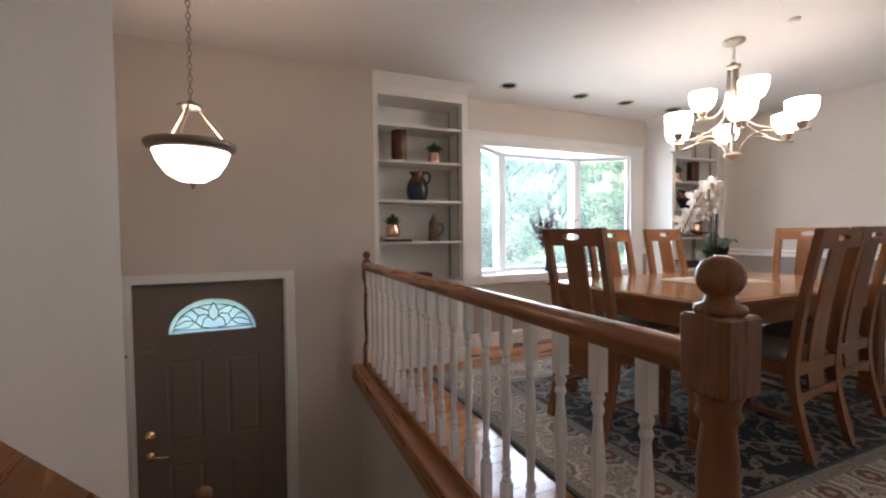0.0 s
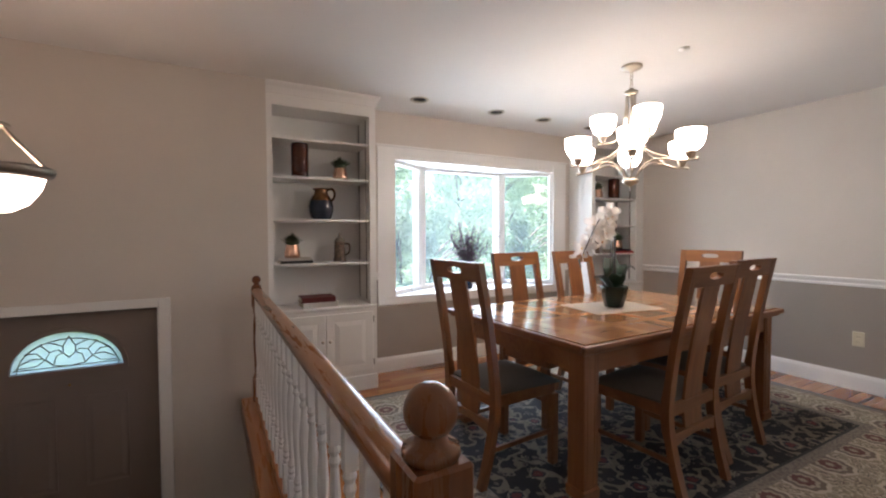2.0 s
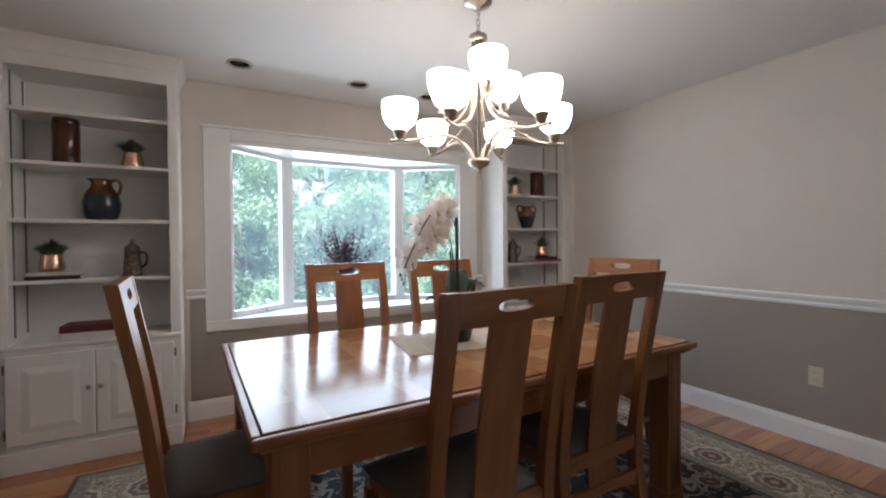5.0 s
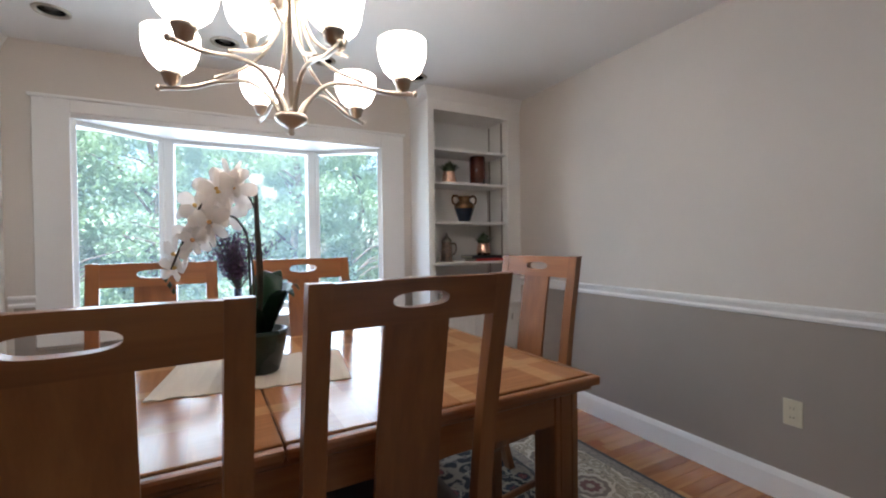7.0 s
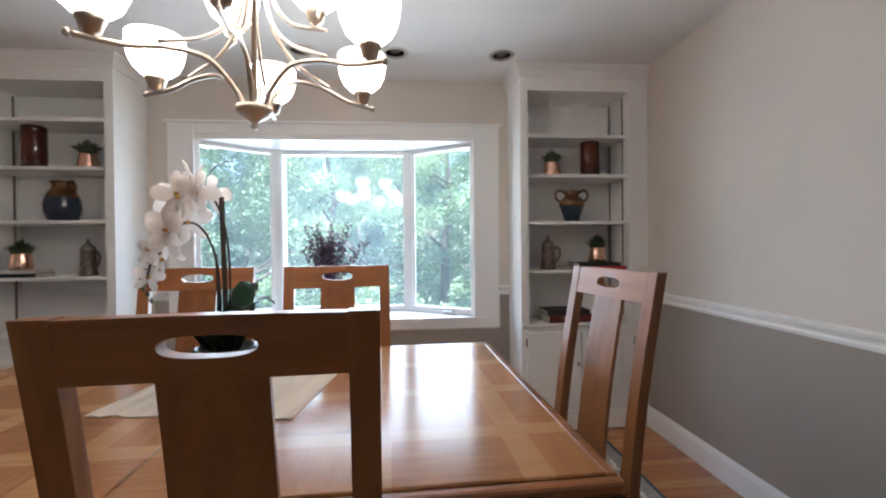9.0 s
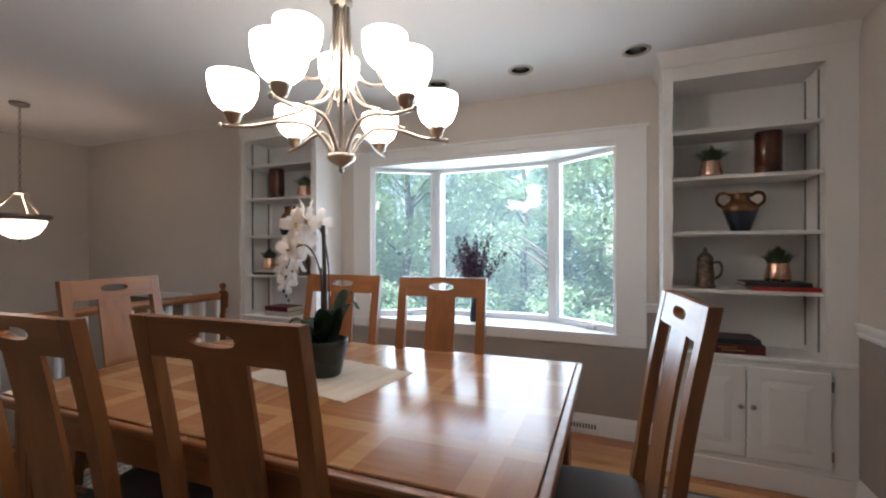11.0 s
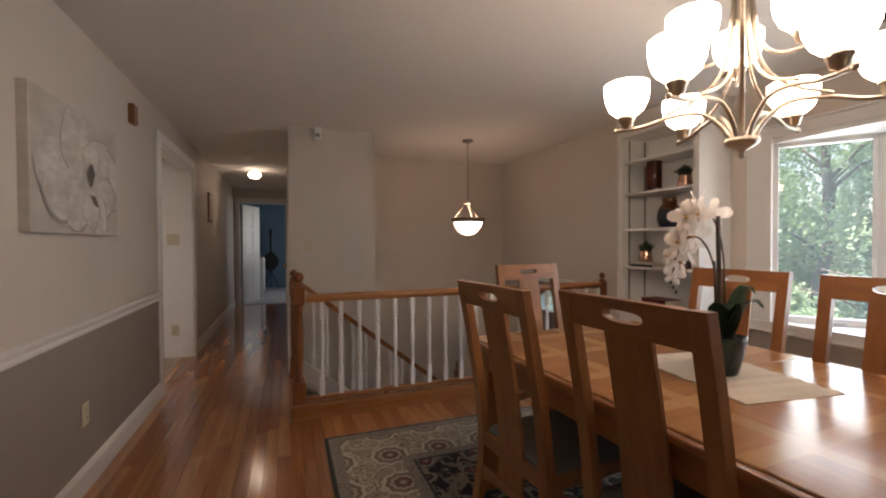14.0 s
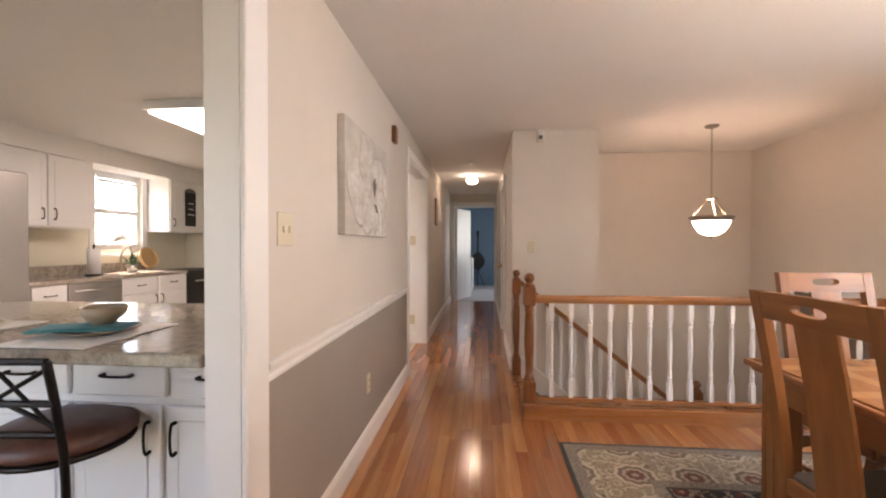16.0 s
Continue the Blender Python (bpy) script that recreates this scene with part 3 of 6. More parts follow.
# ---- bay window ----
def bay_window():
    w = thing("window_1", "white painted bay window with three panes and a deep sill", "window", (0, 0, 0), kind="structure")
    y0, yb, xl, xr, x1, x2, z0, z1 = NORTH - 0.016, 4.24, 2.19, 4.17, 2.66, 3.68, 0.69, 1.975
    o = [(2.055, 0.66), (4.32, 0.66), (4.32, 2.05), (2.055, 2.05)]
    bm = box(2.055, y0, 0.687, 2.226, NORTH, 2.05, 0.003)
    box(4.134, y0, 0.687, 4.32, NORTH, 2.05, 0.003, bm=bm)
    box(2.226, y0, z1, 4.134, NORTH, 2.05, 0.003, bm=bm)
    part("casing", bm, WHITE, w)
    part("head_strip", box(2.04, y0 - 0.012, 2.05, 4.335, NORTH, 2.068, 0.003), WHITE, w)
    part("apron", box(2.055, y0 - 0.004, 0.612, 4.32, NORTH, 0.687, 0.004), WHITE, w)
    part("window_sill", prism([(xl, y0 - 0.012), (xr, y0 - 0.012), (xr, NORTH), (x2, yb + 0.06), (x1, yb + 0.06), (xl, NORTH)], "z", 0.655, z0), WHITE, w)
    part("window_head", prism([(xl, y0 + 0.01), (xr, y0 + 0.01), (xr + 0.02, NORTH + 0.1), (x2, yb + 0.08), (x1, yb + 0.08), (xl - 0.02, NORTH + 0.1)], "z", z1 - 0.03, z1 + 0.03), WHITE, w)

    def sash(a, b, wide, name):
        """A framed pane between two plan points."""
        a, b = Vector((*a, 0)), Vector((*b, 0))
        d = (b - a).normalized()
        length = (b - a).length
        m = Matrix.Translation(a) @ Matrix.Rotation(math.atan2(d.y, d.x), 4, "Z")
        f = bmesh.new()
        for q in ((0, z0, wide, z1), (length - wide, z0, length, z1), (wide, z0, length - wide, z0 + 0.045), (wide, z1 - 0.06, length - wide, z1)):
            join(f, box(q[0], -0.03, q[1], q[2], 0.03, q[3], 0.004))
        bmesh.ops.transform(f, matrix=m, verts=f.verts)
        fr = part("window_frame", f, WHITE, w)
        p = box(wide, -0.003, z0 + 0.045, length - wide, 0.003, z1 - 0.06)
        bmesh.ops.transform(p, matrix=m, verts=p.verts)
        gl = part("pane", p, GLASS, fr, "clear glass pane")
        gl.visible_shadow = False
        if name:
            h = box(length * 0.55, -0.055, z0 + 0.006, length * 0.55 + 0.09, -0.03, z0 + 0.028, 0.004)
            tube([(length * 0.55 + 0.02, -0.055, z0 + 0.02), (length * 0.55 + 0.075, -0.075, z0 + 0.03)], 0.006, bm=h)
            bmesh.ops.transform(h, matrix=m, verts=h.verts)
            part("crank_handle", h, WHITE, fr)

    sash((xl + 0.005, NORTH + 0.035), (x1, yb), 0.04, True)
    sash((x1, yb), (x2, yb), 0.05, False)
    sash((x2, yb), (xr - 0.005, NORTH + 0.035), 0.04, True)
    for x in (x1, x2):
        part("mullion", prism([(x - 0.04, yb - 0.04), (x + 0.04, yb - 0.04), (x + 0.05, yb + 0.07), (x - 0.05, yb + 0.07)], "z", z0, z1), WHITE, w)


bay_window()


# ---- bookcases ----
def bookcase(x0, x1, o0, o1, heights, label):
    """Built-in bookcase: outer x0 to x1, shelf opening o0 to o1."""
    f = FRONT + 0.015
    t = thing("bookcase", label, "bookcase", (0, 0, 0), group="built-in bookcases")
    bm = box(x0, f, 0.10, o0, f + 0.022, CEIL)
    box(o1, f, 0.10, x1, f + 0.022, CEIL, bm=bm)
    box(o0, f, 2.2, o1, f + 0.022, CEIL, bm=bm)
    box(o0, f, 0.625, o1, f + 0.022, 0.665, bm=bm)
    box(o0, f, 0.10, o1, f + 0.022, 0.165, bm=bm)
    part("face_frame", bm, SHELF, t)
    part("side_panel", box(x0, f + 0.022, 0.0, o0, NORTH - 0.002, CEIL), SHELF, t)
    part("side_panel", box(o1, f + 0.022, 0.0, x1, NORTH - 0.002, CEIL), SHELF, t)
    part("back_panel", box(o0, NORTH - 0.02, 0.0, o1, NORTH - 0.002, CEIL), SHELF, t)
    part("top_panel", box(o0, f + 0.022, 2.2, o1, NORTH - 0.02, 2.26), SHELF, t)
    part("counter", box(x0 - 0.0, f - 0.016, 0.665, x1, NORTH - 0.021, 0.69, 0.005), SHELF, t)
    for z in heights:
        part("shelf", box(o0 + 0.002, f + 0.024, z - 0.02, o1 - 0.002, NORTH - 0.021, z, 0.002), SHELF, t)
    crown = [(0, 2.28), (0.005, 2.282), (0.008, 2.295), (0.018, 2.325), (0.03, 2.345), (0.034, 2.355), (0.034, CEIL), (0, CEIL)]
    near = x1 < 3
    bm = moulding((x1, f, x0, f), crown, (1, 0) if near else (0, 1))
    join(bm, moulding((x1, NORTH, x1, f) if near else (x0, f, x0, NORTH), crown, (0, 1) if near else (1, 0)))
    part("crown_moulding", bm, WHITE, t)
    part("plinth", box(x0, f - 0.018, 0.0, x1, f, 0.12, 0.004), SHELF, t)
    for x in (o0, o1):
        for y in (f + 0.08, NORTH - 0.07):
            s = 1 if x == o0 else -1
            part("shelf_track", box(x, y, 0.72, x + s * 0.005, y + 0.014, 2.19), DARK_NICKEL, t, "dark metal shelf track")
    mid = (o0 + o1) / 2
    for a, b, s in ((o0 - 0.015, mid - 0.002, 1), (mid + 0.002, o1 + 0.015, -1)):
        d = part("door", box(a, f - 0.02, 0.155, b, f - 0.001, 0.635, 0.003), SHELF, t)
        w, h, cx, cz = b - a - 0.11, 0.48 - 0.11, (a + b) / 2, 0.395
        bm = bmesh.new()
        loops = []
        for k, y in ((0, f - 0.0205), (0.006, f - 0.013), (0.012, f - 0.0205), (0.045, f - 0.027)):
            loops.append([bm.verts.new((cx + sx * (w / 2 - k), y, cz + sz * (h / 2 - k))) for sx, sz in ((-1, -1), (1, -1), (1, 1), (-1, 1))])
        for p, q in zip(loops, loops[1:]):
            for k in range(4):
                bm.faces.new((p[k], p[(k + 1) % 4], q[(k + 1) % 4], q[k]))
        bm.faces.new(loops[-1])
        part("raised_panel", bm, SHELF, d)
        knob = lathe([(0.005, 0), (0.006, 0.012), (0.013, 0.018), (0.013, 0.024), (0, 0.028)], 12)
        bmesh.ops.transform(knob, matrix=pose(mid - s * 0.028, f - 0.02, 0.43, 90), verts=knob.verts)
        part("knob", knob, NICKEL, d, "small round nickel knob", True)
        e = a if s > 0 else b
        for z in (0.22, 0.57):
            part("hinge", tube([(e - s * 0.006, f - 0.012, z - 0.025), (e - s * 0.006, f - 0.012, z + 0.025)], 0.006), DARK_NICKEL, d)
    return t


LEFT_SHELVES = (1.985, 1.697, 1.376, 1.036)
RIGHT_SHELVES = (1.921, 1.662, 1.354, 1.034)
bookcase(1.10, 1.925, 1.140, 1.872, LEFT_SHELVES, "white built-in bookcase with two lower doors beside the stairs")
bookcase(4.39, EAST, 4.442, 5.12, RIGHT_SHELVES, "white built-in bookcase with two lower doors in the room corner")


# ---- small things on the shelves ----
def brown_vase(x, y, z):
    t = thing("vase", "tall brown glazed cylinder vase on a shelf", "vase", (x, y, z), group="brown cylinder vases")
    t.scale = (1.2, 1.2, 1.2)
    part("body", lathe([(0, 0), (0.05, 0), (0.054, 0.006), (0.054, 0.03), (0.051, 0.035), (0.054, 0.04), (0.054, 0.19), (0.051, 0.197), (0.054, 0.203), (0.052, 0.222), (0.046, 0.222), (0.046, 0.02), (0, 0.02)], 28), BROWN_GLAZE, t, smooth=True)


def tuft(n, r, h, seed, wide=0.012):
    """Spiky succulent: many thin pointed leaves from one spot."""
    rng = random.Random(seed)
    bm = bmesh.new()
    for _ in range(n):
        a, lean = rng.uniform(0, 6.283), rng.uniform(0.05, 1.0)
        top = Vector((math.cos(a) * r * lean, math.sin(a) * r * lean, h * (1.1 - 0.5 * lean) * rng.uniform(0.75, 1.1)))
        side = Vector((-math.sin(a), math.cos(a), 0)) * wide * 0.5
        mid = top * 0.55 + Vector((0, 0, h * 0.08))
        root = Vector((math.cos(a), math.sin(a), 0)) * r * 0.35 * lean
        v = [bm.verts.new(p) for p in (root - side, root + side, mid + side, mid - side, top)]
        bm.faces.new(v[:4])
        bm.faces.new((v[3], v[2], v[4]))
    return bm


def copper_plant(x, y, z, seed):
    t = thing("potted_plant", "small green succulent in a rose copper pot", "plant", (x, y, z), group="copper pot succulents")
    t.scale = (1.2, 1.2, 1.2)
    part("pot", lathe([(0, 0), (0.042, 0), (0.048, 0.006), (0.05, 0.02), (0.045, 0.05), (0.039, 0.078), (0.039, 0.086), (0.033, 0.086), (0.033, 0.05), (0, 0.05)], 24), COPPER, t, smooth=True)
    bm = tuft(240, 0.088, 0.086, seed, 0.0105)
    bmesh.ops.translate(bm, vec=(0, 0, 0.068), verts=bm.verts)
    part("leaves", bm, GRASS, t)


def pitcher(x, y, z, rz=0):
    t = thing("pitcher", "slate blue stoneware pitcher with a bronze glazed neck", "pitcher", (x, y, z), rz)
    t.scale = (1.2, 1.2, 1.2)
    part("body", lathe([(0, 0), (0.055, 0), (0.066, 0.01), (0.078, 0.05), (0.08, 0.085), (0.072, 0.125)], 28), BLUE_GLAZE, t, smooth=True)
    neck = lathe([(0.072, 0.125), (0.06, 0.15), (0.045, 0.168), (0.042, 0.19), (0.046, 0.208), (0.043, 0.208), (0.037, 0.185), (0, 0.16)], 28)
    for v in neck.verts:
        if v.co.z > 0.19 and v.co.x < -0.02:
            v.co.x -= 0.016
    part("neck", neck, BRONZE_GLAZE, t, "bronze glazed neck", True)
    part("handle", tube(spline([(0.04, 0, 0.196), (0.07, 0, 0.205), (0.088, 0, 0.18), (0.083, 0, 0.145), (0.068, 0, 0.125)]), 0.008), BRONZE_GLAZE, t, smooth=True)


def amphora(x, y, z):
    t = thing("urn", "two-handled bronze and dark blue glazed urn", "urn", (x, y, z))
    t.scale = (0.9, 0.9, 1.12)
    part("body", lathe([(0, 0), (0.05, 0), (0.055, 0.008), (0.075, 0.06), (0.092, 0.1)], 28), BLUE_GLAZE, t, smooth=True)
    part("shoulder", lathe([(0.092, 0.1), (0.096, 0.118), (0.082, 0.14), (0.056, 0.155), (0.05, 0.175), (0.06, 0.192), (0.055, 0.192), (0.045, 0.175), (0, 0.15)], 28), BRONZE_GLAZE, t, "bronze glazed shoulder", True)
    for s in (-1, 1):
        part("handle", tube(spline([(s * 0.055, 0, 0.178), (s * 0.085, 0, 0.195), (s * 0.12, 0, 0.185), (s * 0.123, 0, 0.15), (s * 0.09, 0, 0.125)]), 0.009), BRONZE_GLAZE, t, smooth=True)


def stein(x, y, z, rz=0):
    t = thing("beer_stein", "mottled stoneware beer stein with a pewter lid", "stein", (x, y, z), rz)
    t.scale = (1.04, 1.04, 1.12)
    part("body", lathe([(0, 0), (0.05, 0), (0.052, 0.01), (0.046, 0.02), (0.044, 0.06), (0.046, 0.065), (0.043, 0.07), (0.039, 0.135), (0.041, 0.142), (0.036, 0.145), (0, 0.14)], 24), STEIN, t, smooth=True)
    part("lid", lathe([(0.04, 0.145), (0.041, 0.15), (0.032, 0.165), (0.014, 0.18), (0.009, 0.19), (0.011, 0.197), (0.004, 0.207), (0, 0.212)], 20), PEWTER, t, "pointed pewter lid", True)
    part("handle", tube(spline([(0.038, 0, 0.128), (0.065, 0, 0.13), (0.078, 0, 0.105), (0.07, 0, 0.065), (0.044, 0, 0.045)]), 0.007), STEIN, t, smooth=True)


def book(x, y, z, w, d, h, mat, label, rz=0, mark=False):
    t = thing("book", label, "book", (x, y, z), rz, group="books on the shelves")
    part("pages", box(-w / 2 + 0.004, -d / 2 + 0.003, 0.003, w / 2 - 0.004, d / 2 - 0.004, h - 0.003), PAPER, t, "pale page block")
    bm = box(-w / 2, -d / 2, 0, w / 2, d / 2, 0.003)
    box(-w / 2, -d / 2, h - 0.003, w / 2, d / 2, h, bm=bm)
    box(-w / 2, -d / 2 - 0.003, 0, w / 2, -d / 2, h, 0.001, bm=bm)
    part("cover", bm, mat, t)
    if mark:
        for k, (a, b) in enumerate(((-0.07, 0.02), (-0.05, 0.055))):
            part("title_bar", box(a, -d / 2 - 0.0045, h * (0.62 - 0.3 * k), b, -d / 2 - 0.003, h * (0.78 - 0.3 * k)), BRASS, t)


YS = FRONT + 0.17
brown_vase(1.36, YS, LEFT_SHELVES[1])
copper_plant(1.675, YS, LEFT_SHELVES[1], 3)
pitcher(1.52, YS, LEFT_SHELVES[2], -20)
book(1.31, YS - 0.02, LEFT_SHELVES[3], 0.24, 0.16, 0.022, BOOK_BLACK, "thin black hardback book lying flat", 2)
book(1.31, YS - 0.02, LEFT_SHELVES[3] + 0.022, 0.23, 0.15, 0.02, BOOK_WHITE, "thin pale hardback book lying flat", -2)
copper_plant(1.29, YS - 0.02, LEFT_SHELVES[3] + 0.042, 5)
stein(1.665, YS, LEFT_SHELVES[3], -15)
book(1.48, YS - 0.03, 0.69, 0.27, 0.19, 0.04, BOOK_WHITE, "pale hardback book lying flat below a maroon one", 2)
book(1.47, YS - 0.03, 0.73, 0.26, 0.18, 0.04, BOOK_RED, "thick maroon cloth book lying flat", -2)
copper_plant(4.65, YS, RIGHT_SHELVES[1], 7)
brown_vase(4.92, YS, RIGHT_SHELVES[1])
amphora(4.79, YS, RIGHT_SHELVES[2])
stein(4.62, YS, RIGHT_SHELVES[3], -10)
book(4.97, YS - 0.03, RIGHT_SHELVES[3], 0.29, 0.19, 0.022, BOOK_SCARLET, "scarlet hardback book lying flat", -2)
book(4.93, YS - 0.03, RIGHT_SHELVES[3] + 0.022, 0.29, 0.18, 0.024, BOOK_BLACK, "black hardback book lying flat on a scarlet one", 2)
copper_plant(4.955, YS - 0.03, RIGHT_SHELVES[3] + 0.046, 9)
book(4.72, YS - 0.04, 0.69, 0.30, 0.20, 0.05, BOOK_RED, "thick maroon book with gilt spine lying flat", 4, True)
book(4.71, YS - 0.04, 0.74, 0.29, 0.19, 0.03, BOOK_BLACK, "black hardback book lying flat", 2)

# ---- dining table ----
TX0, TX1, TY0, TY1, TZ = 2.1465, 4.0495, 1.566, 2.75, 0.759


def dining_table():
    t = thing("dining_table", "long oak dining table with parquet veneer top", "table", (0, 0, 0))
    for a, b in ((TX0, 3.094), (3.097, TX1)):
        i0, i1 = (a + 0.028 if a == TX0 else a), (b - 0.028 if b == TX1 else b)
        part("tabletop", bevelled(box(i0, TY0 + 0.028, TZ - 0.032, i1, TY1 - 0.028, TZ), 0.003, 1), VENEER, t)
        for y0, y1 in ((TY0, TY0 + 0.0275), (TY1 - 0.0275, TY1)):
            part("edge_moulding", bevelled(box(a, y0, TZ - 0.034, b, y1, TZ - 0.004), 0.008, 2), CHAIR_RAIL_WOOD, t)
        x0, x1 = (TX0, TX0 + 0.0275) if a == TX0 else (TX1 - 0.0275, TX1)
        part("edge_moulding", bevelled(box(x0, TY0 + 0.028, TZ - 0.034, x1, TY1 - 0.028, TZ - 0.004), 0.006, 2), CHAIR_RAIL_WOOD, t)
    bm = box(TX0 + 0.02, TY0 + 0.02, TZ - 0.05, TX1 - 0.02, TY1 - 0.02, TZ - 0.032, 0.004)
    part("moulded_edge", bm, CHAIR_RAIL_WOOD, t)
    for a in ((TX0 + 0.1, TY0 + 0.055, TX1 - 0.1, TY0 + 0.08), (TX0 + 0.1, TY1 - 0.08, TX1 - 0.1, TY1 - 0.055)):
        part("apron", box(a[0], a[1], TZ - 0.15, a[2], a[3], TZ - 0.05), CHAIR_RAIL_WOOD, t)
    for a in ((TX0 + 0.055, TX0 + 0.08), (TX1 - 0.08, TX1 - 0.055)):
        part("apron", box(a[0], TY0 + 0.1, TZ - 0.15, a[1], TY1 - 0.1, TZ - 0.05), CHAIR_RAIL_WOOD, t)
    for x in (TX0 + 0.1, TX1 - 0.1):
        for y in (TY0 + 0.1, TY1 - 0.1):
            bm = box(x - 0.05, y - 0.05, 0.06, x + 0.05, y + 0.05, TZ - 0.05, 0.004)
            box(x - 0.058, y - 0.058, 0.012, x + 0.058, y + 0.058, 0.07, 0.008, bm=bm)
            leg = part("leg", bm, CHAIR_WOOD, t)
            for s in (-1, 1):
                part("fluting", box(x - 0.028, y + s * 0.05, 0.09, x - 0.02, y + s * 0.053, TZ - 0.06), CHAIR_WOOD, leg)
                part("fluting", box(x + 0.02, y + s * 0.05, 0.09, x + 0.028, y + s * 0.053, TZ - 0.06), CHAIR_WOOD, leg)
    c = Vector(((TX0 + TX1) / 2, (TY0 + TY1) / 2, 0))
    t.matrix_world = Matrix.Translation(c) @ Matrix.Rotation(radians(2), 4, "Z") @ Matrix.Translation(-c)


dining_table()


# ---- dining chairs ----
def dining_chair():
    """Faces +y; the floor under the seat's middle is its origin."""
    t = thing("dining_chair", "oak dining chair with slotted crest rail and grey seat", "chair", group="chairs round the dining table")
    side = spline([(-0.275, 0.0), (-0.225, 0.2), (-0.20, 0.42), (-0.235, 0.75), (-0.30, 1.105)], 5)
    side = [(p[0], p[1]) for p in (Vector((a[0], a[1], 0)) for a in side)]

    def back_y(z):
        for (y0, z0), (y1, z1) in zip(side, side[1:]):
            if z <= z1:
                return y0 + (y1 - y0) * (z - z0) / (z1 - z0)
        return side[-1][0]

    for s in (-1, 1):
        outline = [(y - 0.017, z) for y, z in side] + [(y + 0.017 + (0.006 if 0.3 < z < 0.5 else 0), z) for y, z in reversed(side)]
        bm = prism(outline, "x", s * 0.228, s * 0.184)
        for v in bm.verts:
            if v.co.z < 0.42:
                v.co.x -= s * 0.012 * (0.42 - v.co.z) / 0.42
        part("back_post", bevelled(bm, 0.004, 1), CHAIR_WOOD, t)

    def across(x0, x1, z0, z1, thick, steps=4):
        """Board that follows the slope of the back."""
        bm = bmesh.new()
        rows = []
        for k in range(steps + 1):
            z = z0 + (z1 - z0) * k / steps
            y = back_y(z)
            rows.append([bm.verts.new(p) for p in ((x0, y - thick / 2, z), (x1, y - thick / 2, z), (x1, y + thick / 2, z), (x0, y + thick / 2, z))])
        for a, b in zip(rows, rows[1:]):
            for k in range(4):
                bm.faces.new((a[k], a[(k + 1) % 4], b[(k + 1) % 4], b[k]))
        bm.faces.new(rows[0])
        bm.faces.new(rows[-1])
        return bm

    zc = 1.056
    bm = prism([(u, v + zc) for u, v in rect_loop(0.368, 0.094)], "y", -0.015, 0.015, hole=[(u, v + zc + 0.003) for u, v in oval_loop(0.128, 0.034, power=2.6)])
    for v in bm.verts:
        v.co.y += back_y(v.co.z)
        if v.co.z > 1.1:
            v.co.z += 0.002 * (1 - (v.co.x / 0.19) ** 2)
    part("crest_rail", bm, CHAIR_RAIL_WOOD, t)
    bm = across(-0.074, 0.074, 0.30, 1.017, 0.012, 9)
    for v in bm.verts:
        v.co.x *= 1.0 + 0.08 * (1.017 - v.co.z)
    part("splat", bm, CHAIR_WOOD, t)
    arch = [(-0.19, 0.31), (0.19, 0.31)] + [(0.19 - 0.38 * k / 10, 0.245 + 0.03 * math.sin(math.pi * k / 10)) for k in range(11)]
    bm = prism(arch, "y", -0.012, 0.012)
    bmesh.ops.translate(bm, vec=(0, back_y(0.28), 0), verts=bm.verts)
    part("lower_back_rail", bm, CHAIR_RAIL_WOOD, t)
    part("rear_seat_rail", across(-0.186, 0.186, 0.39, 0.445, 0.022, 1), CHAIR_RAIL_WOOD, t)
    part("front_seat_rail", box(-0.2, 0.2, 0.385, 0.2, 0.222, 0.445, 0.003), CHAIR_RAIL_WOOD, t)
    for s in (-1, 1):
        part("side_seat_rail", box(s * 0.187, -0.19, 0.385, s * 0.21, 0.2, 0.445, 0.003), CHAIR_RAIL_WOOD, t)
        part("front_leg", box(s * 0.182, 0.178, 0.0, s * 0.224, 0.222, 0.385, 0.004), CHAIR_WOOD, t)
        part("side_stretcher", box(s * 0.198, -0.215, 0.17, s * 0.214, 0.18, 0.195, 0.003), CHAIR_RAIL_WOOD, t)
    bm = bmesh.new()
    n = 10
    grid = []
    for i in range(n + 1):
        row = []
        for j in range(n + 1):
            u, v = 2 * i / n - 1, 2 * j / n - 1
            w = 0.215 + 0.012 * v
            h = 0.045 * (1 - abs(u) ** 3.5) * (1 - abs(v) ** 3.5)
            row.append(bm.verts.new((u * w, 0.018 + v * 0.207, 0.452 + h + 0.004)))
        grid.append(row)
    for i in range(n):
        for j in range(n):
            bm.faces.new((grid[i][j], grid[i + 1][j], grid[i + 1][j + 1], grid[i][j + 1]))
    ext = bmesh.ops.extrude_face_region(bm, geom=bm.faces[:])
    for v in [g for g in ext["geom"] if isinstance(g, bmesh.types.BMVert)]:
        v.co.z = 0.4455
    part("seat_cushion", bm, SEAT, t, "grey upholstered seat cushion", True)
    return t


RUGZ = 0.012
chair = dining_chair()
for x, y, rz in ((2.783, 2.479, 185.5), (3.379, 2.488, 186), (4.075, 2.204, 99), (2.138, 2.12, -86.7)):
    copy_thing(chair, pose(x, y, RUGZ, 0, 0, rz))
copy_thing(chair, pose(3.362, 1.756, RUGZ, 0, 0, 3.5) @ Matrix.Diagonal((1.05, 1, 0.994, 1)))
chair.matrix_world = pose(2.79, 1.649, RUGZ, 0, 0, 4.8) @ Matrix.Diagonal((1.03, 1, 0.986, 1))


